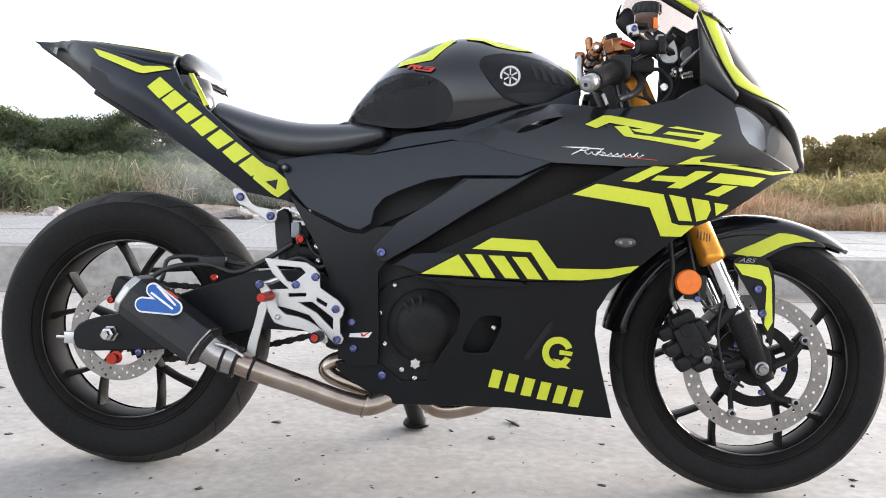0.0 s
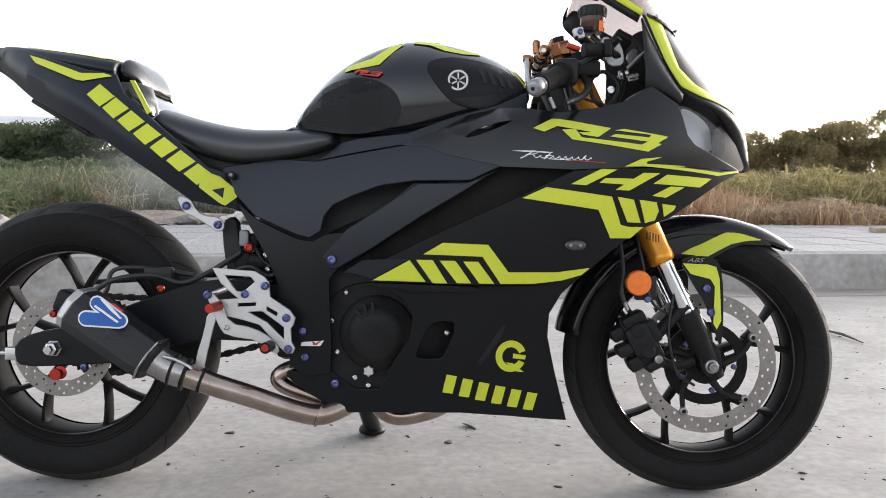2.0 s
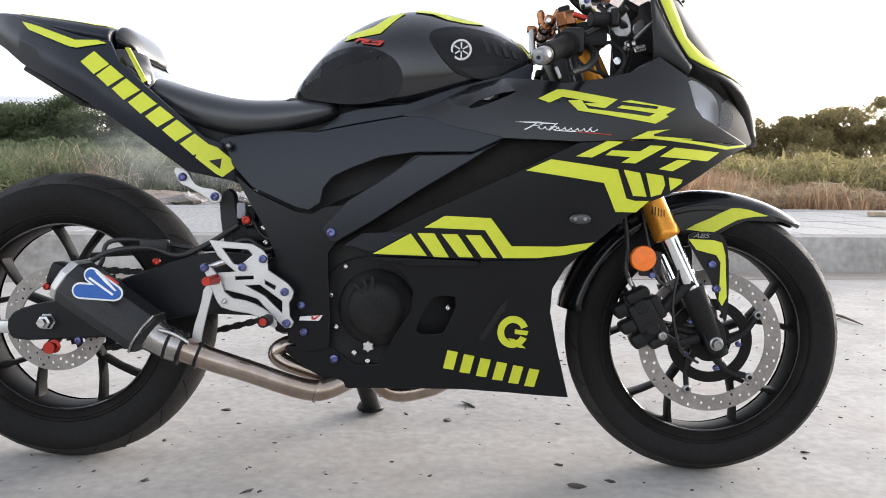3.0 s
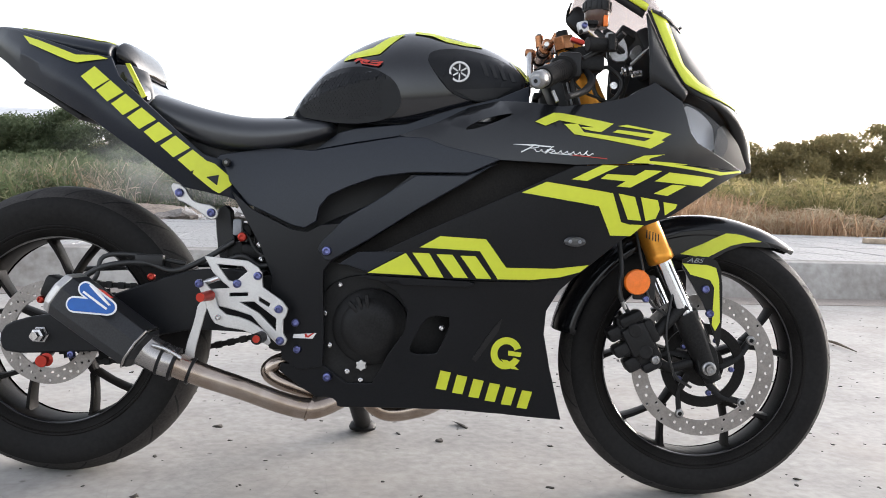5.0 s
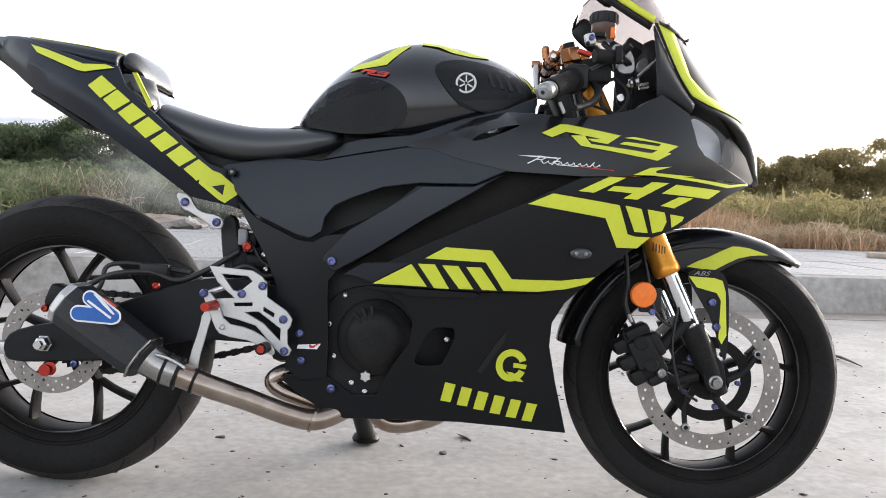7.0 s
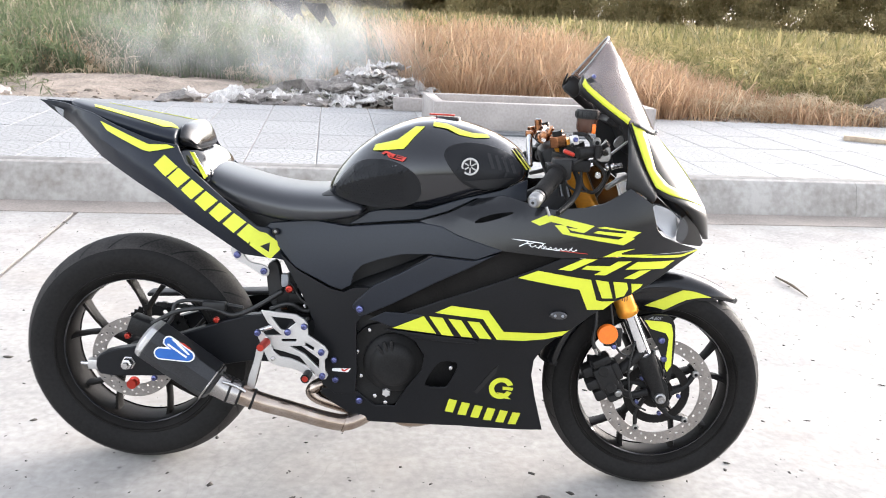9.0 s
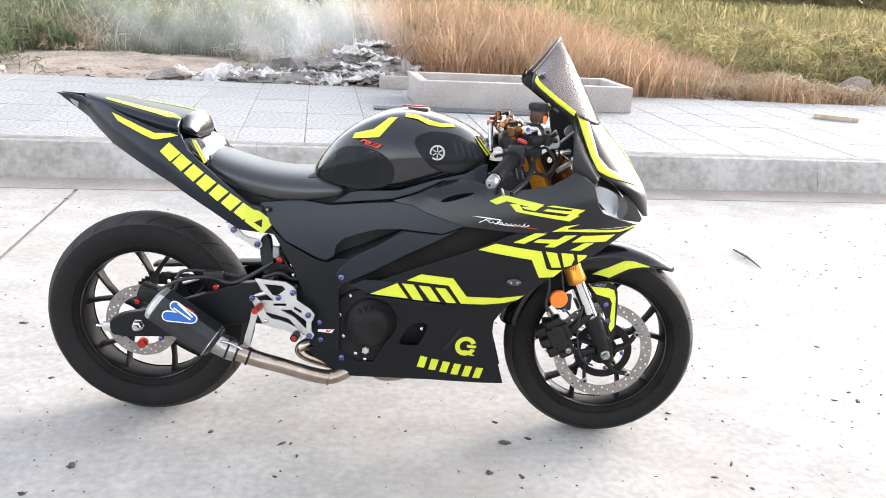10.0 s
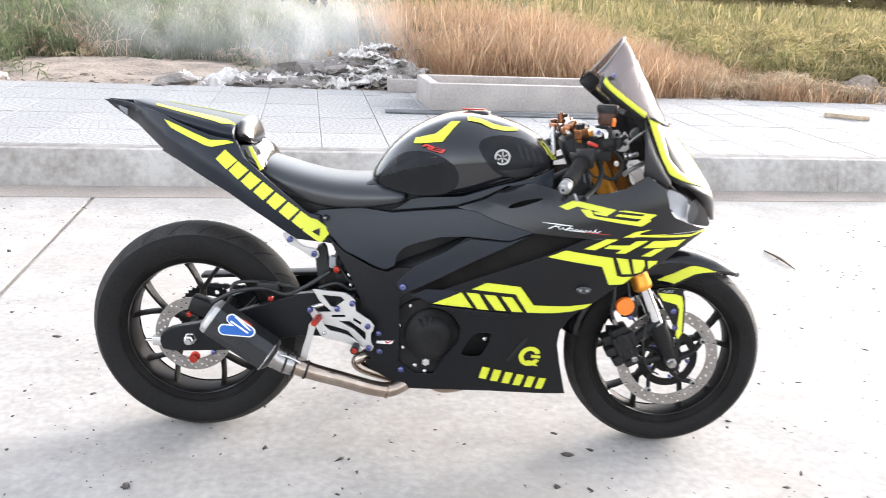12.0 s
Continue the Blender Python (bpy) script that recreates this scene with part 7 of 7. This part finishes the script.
def nose_at(s, t, side=-1, lift=0.0):
    """Along the nose s (screen to tip), around it t (ridge to side)."""
    c, e = curve_at(NOSE_C, s), curve_at(NOSE_S, s)
    a = t * math.pi / 2
    hollow = 0.95 + 0.3 * min(1.0, 3 * s)      # nearly round, a little flatter towards the tip
    p = Vector((e.x + (c.x - e.x) * math.cos(a) ** hollow, side * e.y * math.sin(a), e.z + (c.z - e.z) * math.cos(a) ** hollow))
    return p + Vector((lift * math.cos(a), side * lift, lift * 0.6))


def nose_sheet(name, s_edges, t_edges, lift, material, parent, side=-1, label="", thick=0.004, ns=26, nt=12):
    """A stretch of the nose surface; t_edges gives its bounds as functions of s."""
    bm = bmesh.new()
    rows = []
    for a in range(ns + 1):
        s = s_edges[0] + (s_edges[1] - s_edges[0]) * a / ns
        t0, t1 = t_edges(s)
        rows.append([bm.verts.new(nose_at(s, t0 + (t1 - t0) * b / nt, side, lift)) for b in range(nt + 1)])
    for a in range(ns):
        for b in range(nt):
            bm.faces.new((rows[a][b], rows[a + 1][b], rows[a + 1][b + 1], rows[a][b + 1]))
    ob = finish(name, bm, material, parent, label, 60)
    mod = ob.modifiers.new("thick", "SOLIDIFY")
    mod.thickness, mod.offset = thick, 0
    return ob


nose = None
for s in (-1, 1):
    part_of = nose_sheet("nose_cowl", (0, 1), lambda k: (0.0, 1.0), 0, NOSEBLACK, bike, s, "satin black nose cowl with lime lines")
    nose_sheet("decal", (0.0, 0.74), lambda k: (float(np.interp(k, (0, 0.12, 0.35, 0.5, 0.62, 0.74), (0.77, 0.79, 0.83, 0.76, 0.56, 0.41))), float(np.interp(k, (0, 0.35, 0.52, 0.62, 0.74), (0.97, 0.98, 0.97, 0.82, 0.48)))), 0.003, LIME, part_of, s, "lime vinyl line", 0.001, 34, 3)
    nose_sheet("decal", (0.04, 0.72), lambda k: (0.0, float(np.interp(k, (0.04, 0.2, 0.45, 0.72), (0.1, 0.2, 0.2, 0.03)))), 0.003, LIME, part_of, s, "lime vinyl wedge", 0.001, 26, 3)
    lamp = shell("headlight", [rounded([(0.588, 0.815), (0.604, 0.772), (0.625, 0.742), (0.665, 0.721), (0.681, 0.714), (0.697, 0.735), (0.698, 0.757), (0.685, 0.775), (0.646, 0.8), (0.603, 0.818)], 1)], fairing, LENS, bike, "clear headlight lens", -0.01, 0.003, s, 0.03, 0)
    shell("reflector_bowl", [rounded([(0.592, 0.808), (0.607, 0.77), (0.63, 0.745), (0.668, 0.724), (0.672, 0.775), (0.646, 0.797), (0.604, 0.814)], 1)], lambda x, z: fairing(x, z) - 0.02 * math.sin(max(0.0, min(1.0, (z - 0.72) / 0.09)) * math.pi), REFLECTOR, lamp, "headlight reflector with the sky's reflection as white colour", -0.0145, 0.002, s, 0.015, 0)
    shell("lamp_trim", [[(0.668, 0.724), (0.681, 0.715), (0.75, 0.698), (0.757, 0.706), (0.728, 0.75), (0.688, 0.785), (0.672, 0.775), (0.666, 0.741)]], fairing, NOSEBLACK, lamp, "black headlight trim", -0.014, 0.003, s, 0.02, 0)
    # cockpit rim: from the upper fairing up to the nose
    rim = bmesh.new()
    rows = []
    for a in range(13):
        k = a / 12
        low = Vector((0.522 + 0.068 * k, 0, 0.848 - 0.03 * k ** 2))
        low.y = s * (fairing(low.x, low.z) - 0.004)
        up = curve_at(NOSE_S, 0.02 + 0.56 * k)
        up = Vector((up.x - 0.004, s * up.y, up.z))
        rows.append([rim.verts.new(low.lerp(up, q) + Vector((0, s * 0.012 * math.sin(math.pi * q), 0))) for q in np.linspace(0, 1, 6)])
    for a in range(12):
        for b in range(5):
            rim.faces.new((rows[a][b], rows[a + 1][b], rows[a + 1][b + 1], rows[a][b + 1]))
    ob = finish("cockpit_rim", rim, PLASTIC, bike, "black cockpit rim", 60)
    mod = ob.modifiers.new("thick", "SOLIDIFY")
    mod.thickness, mod.offset = 0.004, 0

screen_bm = bmesh.new()
SC = [tuple(p) for p in spline([(0.49, 0, 1.198), (0.54, 0, 1.118), (0.586, 0, 1.038), (0.624, 0, 0.966)], 5)]
SS = [tuple(p) for p in spline([(0.415, 0.135, 1.1), (0.42, 0.165, 1.078), (0.465, 0.18, 1.042), (0.522, 0.193, 1.003)], 5)]
rows = []
for a in range(19):
    c, e = curve_at(SC, a / 18), curve_at(SS, a / 18)
    row = []
    for b in np.linspace(-1, 1, 25):
        g = abs(b) * math.pi / 2
        row.append(screen_bm.verts.new((e.x + (c.x - e.x) * math.cos(g), math.copysign(e.y * math.sin(g) * (0.25 + 0.75 * min(1, a / 5 + 0.25)), b) if b else 0.0, e.z + (c.z - e.z) * math.cos(g) ** 1.1)))
    rows.append(row)
for a in range(18):
    for b in range(24):
        screen_bm.faces.new((rows[a][b], rows[a + 1][b], rows[a + 1][b + 1], rows[a][b + 1]))
screen_rim = [v.co.copy() for v in rows[0]]
windscreen = finish("windscreen", screen_bm, SCREEN, bike, "smoked double-bubble windscreen", 60)
mod = windscreen.modifiers.new("thick", "SOLIDIFY")
mod.thickness = 0.003
sweep("screen_edge", [tuple(p) for p in screen_rim], 0.0022, GREYPLASTIC, windscreen, "pale rounded screen edge", 6, 1)


def ribbon(name, edge, other, material, label):
    """A thin band between two lines of equal count."""
    bm = bmesh.new()
    pairs = [(bm.verts.new(p), bm.verts.new(q)) for p, q in zip(edge, other)]
    for a, b in zip(pairs, pairs[1:]):
        bm.faces.new((a[0], a[1], b[1], b[0]))
    ob = finish(name, bm, material, bike, label, 60)
    mod = ob.modifiers.new("thick", "SOLIDIFY")
    mod.thickness, mod.offset = 0.004, 0
    return ob


for s in (-1, 1):
    edge = [(x, s * y, z) for x, y, z in SS]
    ribbon("screen_frame", [(x, y + s * 0.002, z + 0.002) for x, y, z in edge], [(x - 0.009, y + s * 0.002, z - 0.019) for x, y, z in edge], NOSEBLACK, "black windscreen frame")
    ribbon("screen_line", [(x + 0.001, y + s * 0.0055, z + 0.006) for x, y, z in edge[3:]], [(x - 0.003, y + s * 0.0065, z - 0.007) for x, y, z in edge[3:]], LIME, "lime vinyl line")
    strip = [nose_at(0.0, t, s, 0.004) for t in (0.95, 0.8, 0.62, 0.45)]
    sweep("screen_clamp", [tuple(p) for p in strip], 0.006, PLASTIC, bike, "black windscreen clamp strip", 8, 3, 0.4)
    for t in (0.85, 0.5):
        p = nose_at(0.0, t, s, 0.008)
        bolt((p.x, p.y, p.z), bike, STEEL, 0.0035)
    bolt((SS[5][0] + 0.012, -0.186, SS[5][2] + 0.022), bike, BLUEMETAL, 0.005) if s < 0 else None
    # mirror stub cover on the screen's corner
    box("mirror_block_off", (0.05, 0.022, 0.05), (0.435, s * 0.15, 1.068), PLASTIC, bike, "black mirror block-off plate", 0.012, Euler((0, radians(35), 0)).to_matrix().to_4x4())

# -- cockpit --
box("dash", (0.03, 0.17, 0.09), (0.556, 0, 0.952), PLASTIC, bike, "black instrument panel", 0.008, Euler((0, radians(-28), 0)).to_matrix().to_4x4())
box("dash_hood", (0.1, 0.13, 0.016), (0.54, 0, 0.975), PLASTIC, bike, "", 0.005, Euler((0, radians(28), 0)).to_matrix().to_4x4())
plate("stay", [[(0.475, 1.03), (0.565, 0.98), (0.6, 0.94), (0.6, 0.86), (0.55, 0.85), (0.5, 0.88), (0.49, 0.95)]], 0.05, 0.006, PLASTIC, bike, "black fairing stay", 0.001)
sweep("stay_bar", [(0.5, -0.06, 0.9), (0.545, -0.08, 0.945), (0.575, -0.09, 0.975)], 0.0035, DULLALU, bike, "", 8)
plate("top_clamp", [rounded([(0.36, -0.14), (0.42, -0.15), (0.45, -0.06), (0.45, 0.06), (0.42, 0.15), (0.36, 0.14), (0.37, 0.0)], 1)], 0, 0.022, CAST, bike, "black top clamp", 0.003, Matrix.Translation((0, 0, 0.915)) @ Matrix.Rotation(radians(-90), 4, "X"))
for s in (-1, 1):
    inner, outer = Vector((0.415, s * 0.11, 0.917)), Vector((0.297, s * 0.354, 0.826))
    d = (outer - inner).normalized()
    bar = rod("handlebar", inner, outer - d * 0.03, 0.011, CAST, bike, "black clip-on handlebar")
    sweep("grip", [outer - d * (0.035 + q) for q in (0, 0.004, 0.06, 0.112, 0.114, 0.12, 0.122)], (0.0185, 0.02, 0.019, 0.02, 0.026, 0.026, 0.02), RUBBER, bar, "black rubber grip", 18, 0)
    for k in range(9):
        q = 0.046 + 0.011 * k
        rod("grip_rib", outer - d * q, outer - d * (q + 0.008), 0.01965, RUBBER, bar, seg=18)
    sweep("bar_end", [outer - d * q for q in (0.036, 0.034, 0.028, 0.027, 0.022, 0.021, 0.008, 0.002, 0.0)], (0.012, 0.016, 0.016, 0.0135, 0.0135, 0.0162, 0.0162, 0.0138, 0.0095), DULLALU, bar, "silver bar-end weight", 24, 0)
    rod("end_bolt", outer + d * -0.001, outer + d * 0.002, 0.0085, GREYPLASTIC, bar, "grey ring", seg=16)
    rod("end_socket", outer + d * 0.0005, outer + d * 0.003, 0.004, PLASTIC, bar, seg=6)
    rod("brake_stub", outer - d * 0.03 + Vector((0.02, 0, -0.022)), outer - d * 0.026 + Vector((0.03, 0, -0.04)), 0.0035, DULLALU, bar, "", seg=10)
    box("switch_gear", (0.045, 0.05, 0.05), outer - d * 0.185, PLASTIC, bar, "black switch housing", 0.008)
    box("switch_lip", (0.02, 0.052, 0.012), outer - d * 0.184 + Vector((-0.026, 0, 0.006)), PLASTIC, bar, "", 0.003)
    sweep("throttle_cable", [outer - d * 0.185 + Vector((0.0, 0, -0.02)), outer - d * 0.19 + Vector((0.03, 0.0, -0.05)), outer - d * 0.24 + Vector((0.06, 0, -0.075)), outer - d * 0.29 + Vector((0.05, 0, -0.1))], 0.0028, WIRE, bike, "", 8)
    rod("clip_clamp", inner + Vector((0, 0, -0.03)), inner + Vector((-0.012, 0, 0.02)), 0.033, CAST, bar, "black clip-on clamp")
    bolt((inner.x - 0.02, s * 0.135 - 0.005, inner.z), bar, STEEL, 0.005)
    cap = rod("fork_cap", (0.372, s * 0.135, 0.93), (0.366, s * 0.137, 0.957), 0.022, COPPER, bike, "bronze fork cap", seg=6, bevel=0.002)
    rod("cap_adjuster", (0.366, s * 0.137, 0.956), (0.363, s * 0.138, 0.968), 0.012, CAST, cap, "dark adjuster", seg=12)
    lever = [outer - d * 0.19 + Vector((0.03, 0, -0.005)), outer - d * 0.15 + Vector((0.055, 0, -0.02)), outer - d * 0.09 + Vector((0.06, 0, -0.03)), outer - d * 0.02 + Vector((0.05, 0, -0.03))]
    sweep("lever", [tuple(p) for p in lever], (0.006, 0.008, 0.007, 0.006), CAST, bike, "black folding lever", 8)
    box("lever_perch", (0.055, 0.035, 0.03), outer - d * 0.2 + Vector((0.035, 0, 0.004)), CAST, bike, "", 0.006)
box("kill_switch", (0.028, 0.016, 0.01), (0.383, -0.233, 0.926), REDMETAL, bike, "red kill switch", 0.004, Euler((0, radians(18), 0)).to_matrix().to_4x4())
rod("master_cylinder", (0.405, -0.215, 0.925), (0.462, -0.195, 0.93), 0.014, CAST, bike, "black brake master cylinder", seg=14, bevel=0.002)
rod("perch_tip", (0.462, -0.195, 0.935), (0.476, -0.208, 0.95), 0.006, CAST, bike, "", seg=10)
rod("lever_pivot", (0.452, -0.215, 0.915), (0.452, -0.215, 0.945), 0.008, CAST, bike, "steel lever pivot", seg=12)
# brake-fluid cup and its bracket
cup = revolve("brake_reservoir", [(0.004, 0.97), (0.02, 0.97), (0.024, 0.978), (0.025, 1.002), (0.004, 1.002)], AMBER, bike, "amber brake-fluid cup", (0.43, -0.158, 0), 28, "z")
revolve("reservoir_lid", [(0.004, 1.002), (0.027, 1.002), (0.028, 1.006), (0.028, 1.018), (0.026, 1.023), (0.004, 1.024)], PLASTIC, cup, "black ribbed lid", (0.43, -0.158, 0), 28, "z")
for k in range(14):
    a = 2 * math.pi * k / 14
    box("lid_rib", (0.003, 0.005, 0.014), (0.43 + 0.028 * math.cos(a), -0.158 + 0.028 * math.sin(a), 1.012), PLASTIC, cup, "", 0.0008, Matrix.Rotation(a, 4, "Z"))
box("reservoir_tab", (0.009, 0.006, 0.022), (0.444, -0.18, 0.98), ORANGE, cup, "orange strip", 0.0015)
holder = box("reservoir_bracket", (0.02, 0.016, 0.022), (0.394, -0.222, 0.955), ALU, bike, "silver reservoir bracket", 0.003, Euler((0, radians(-14), 0)).to_matrix().to_4x4())
box("bracket_arm", (0.03, 0.03, 0.008), (0.41, -0.2, 0.968), CAST, holder, "", 0.002)
bolt((0.396, -0.231, 0.957), holder, BLUEMETAL, 0.006)
bolt((0.389, -0.231, 0.945), holder, PLASTIC, 0.004)
sweep("reservoir_hose", [(0.43, -0.158, 0.965), (0.445, -0.17, 0.945), (0.44, -0.18, 0.92), (0.42, -0.19, 0.905)], 0.006, WIRE, bike, seg=8)
sweep("cable", [(0.4, -0.2, 0.9), (0.46, -0.19, 0.93), (0.5, -0.14, 0.9), (0.49, -0.1, 0.83), (0.46, -0.08, 0.78)], 0.005, WIRE, bike, seg=8)
sweep("cable", [(0.38, -0.2, 0.86), (0.39, -0.19, 0.82), (0.41, -0.16, 0.8)], 0.005, WIRE, bike, seg=8)
sweep("cable_loop", [(0.46, -0.13, 0.9), (0.485, -0.14, 0.875), (0.485, -0.14, 0.85), (0.46, -0.15, 0.825), (0.435, -0.15, 0.84), (0.43, -0.14, 0.875), (0.445, -0.13, 0.895), (0.46, -0.13, 0.9)], 0.0045, WIRE, bike, seg=8)
# steering damper: bronze body across the clamp, with its knobs and brackets
rod("steering_damper", (0.335, -0.09, 0.943), (0.335, 0.1, 0.943), 0.012, COPPER, bike, "bronze steering damper", seg=18, bevel=0.002)
rod("damper_rod", (0.335, -0.13, 0.943), (0.335, 0.16, 0.943), 0.005, STEEL, bike, seg=10)
knob = rod("damper_knob", (0.331, -0.022, 0.958), (0.328, -0.022, 0.985), 0.009, COPPER, bike, "bronze adjuster knob", seg=16, bevel=0.002)
rod("knob_top", (0.328, -0.022, 0.985), (0.3275, -0.022, 0.988), 0.006, GREYPLASTIC, knob, "", seg=12)
box("damper_clamp", (0.024, 0.02, 0.022), (0.341, -0.093, 0.95), COPPER, bike, "bronze damper clamp", 0.006, Euler((0, radians(20), 0)).to_matrix().to_4x4())
rod("clamp_tip", (0.35, -0.093, 0.955), (0.358, -0.096, 0.972), 0.006, COPPER, bike, "", seg=12)
box("damper_bracket", (0.02, 0.018, 0.016), (0.309, -0.018, 0.948), COPPER, bike, "bronze damper bracket", 0.004)
rod("bracket_post", (0.309, -0.02, 0.945), (0.312, -0.06, 0.87), 0.008, STEEL, bike, "bright bracket post", seg=10)
for y in (-0.05, 0.03, 0.08):
    rod("damper_ring", (0.335, y - 0.003, 0.943), (0.335, y + 0.003, 0.943), 0.0145, CAST, bike, "", seg=18)
for x, y, z, r, h, mat in ((0.35, -0.06, 0.962, 0.008, 0.012, CHROME), (0.362, -0.03, 0.955, 0.009, 0.02, STEEL), (0.345, 0.0, 0.962, 0.007, 0.014, CHROME), (0.36, 0.03, 0.955, 0.009, 0.02, COPPER), (0.375, -0.09, 0.945, 0.007, 0.018, STEEL), (0.32, 0.03, 0.955, 0.01, 0.016, COPPER)):
    rod("clamp_bolt", (x, y, z - h / 2), (x - 0.003, y, z + h / 2), r, mat, bike, "bright clamp bolt", seg=12, bevel=0.0015)
sweep("chrome_strap", [(0.335, -0.075, 0.957), (0.345, -0.04, 0.966), (0.35, 0.01, 0.967), (0.345, 0.05, 0.958)], 0.005, CHROME, bike, "bright damper strap", 8)
box("damper_mount", (0.045, 0.02, 0.018), (0.35, 0.09, 0.938), ALU, bike, "", 0.004)
plate("dash_bracket", [rounded([(0.512, 0.943), (0.532, 0.963), (0.544, 0.95), (0.523, 0.922)], 1)], -0.072, 0.006, DULLALU, bike, "silver dash bracket", 0.0015)
plate("perch_clamp", [rounded([(0.443, 0.958), (0.464, 0.961), (0.466, 0.933), (0.447, 0.937)], 1)], -0.178, 0.012, DULLALU, bike, "silver lever clamp", 0.002)
rod("perch_clamp_bolt", (0.455, -0.184, 0.948), (0.455, -0.177, 0.948), 0.005, CAST, bike, seg=10)
plate("lever_root", [rounded([(0.452, 0.921), (0.477, 0.957), (0.481, 0.953), (0.492, 0.928), (0.492, 0.904), (0.463, 0.901)], 1), [(0.476 + 0.007 * math.cos(a), 0.925 + 0.007 * math.sin(a)) for a in np.linspace(0, 2 * math.pi, 16, endpoint=False)]], -0.172, 0.007, DULLALU, bike, "silver lever root", 0.0015)
rod("cable_adjuster", (0.486, -0.15, 0.888), (0.505, -0.15, 0.892), 0.009, STEEL, bike, "steel cable adjuster", seg=14, bevel=0.0015)
rod("adjuster_ring", (0.492, -0.15, 0.889), (0.497, -0.15, 0.8905), 0.011, CAST, bike, seg=14)
rod("hose_union", (0.511, -0.12, 0.888), (0.531, -0.12, 0.892), 0.0065, STEEL, bike, "steel hose union", seg=12)
rod("stem_bolt", (0.475, -0.125, 0.864), (0.475, -0.117, 0.864), 0.0075, STEEL, bike, seg=12)
# Added silver tube: shapes the pale reflection on the rim's inner face.
sweep("rim_glint", [(0.5, -0.1, 0.83), (0.525, -0.105, 0.85), (0.555, -0.1, 0.865)], 0.0065, DULLALU, bike, "silver tube added for the bright reflection inside the rim", 10)
for k in range(4):
    rod("wire_sheath", (0.362 + 0.008 * k, -0.17 - 0.004 * k, 0.875 - 0.004 * k), (0.378 + 0.008 * k, -0.165, 0.815), 0.0022, GREYPLASTIC if k % 2 else WIRE, bike, "thin wire sheath", seg=8)
box("ignition_lock", (0.035, 0.035, 0.05), (0.385, 0, 0.93), CAST, bike, "", 0.006)

# ---- pavement tiles, one by one ----
tile_bm = bmesh.new()
bmesh.ops.create_cube(tile_bm, size=1)
for v in tile_bm.verts:
    v.co = Vector((v.co.x * 0.4505, v.co.y * 0.694, v.co.z * 0.05))
bmesh.ops.bevel(tile_bm, geom=[e for e in tile_bm.edges if all(v.co.z > 0 for v in e.verts)], offset=0.004, segments=1, affect="EDGES")
tile_mesh = bpy.data.meshes.new("tile")
tile_bm.to_mesh(tile_mesh)
tile_bm.free()
tile_mesh.materials.append(TILE)
tiles = tagged(new("pavement"), "pale patterned pavement tiles with fan-shaped arcs", "pavement", kind="structure")
tiles.matrix_world = STREET
rnd = random.Random(9)
for a in range(-27, 35):
    for row, (front, back) in enumerate(((0.2, 0.745), (0.745, 1.445), (1.445, 2.145), (2.145, 2.845), (2.845, 3.24))):
        t = new("tile", tile_mesh)
        t.parent = tiles
        t.location = (0.4565 * a - 0.109, (front + back) / 2, PAVE_Z - 0.025 + rnd.uniform(-0.001, 0.001))
        t.rotation_euler = (rnd.uniform(-0.002, 0.002), rnd.uniform(-0.002, 0.002), rnd.choice((0, math.pi)))
        t.scale = (1, (back - front) / 0.7, 1)
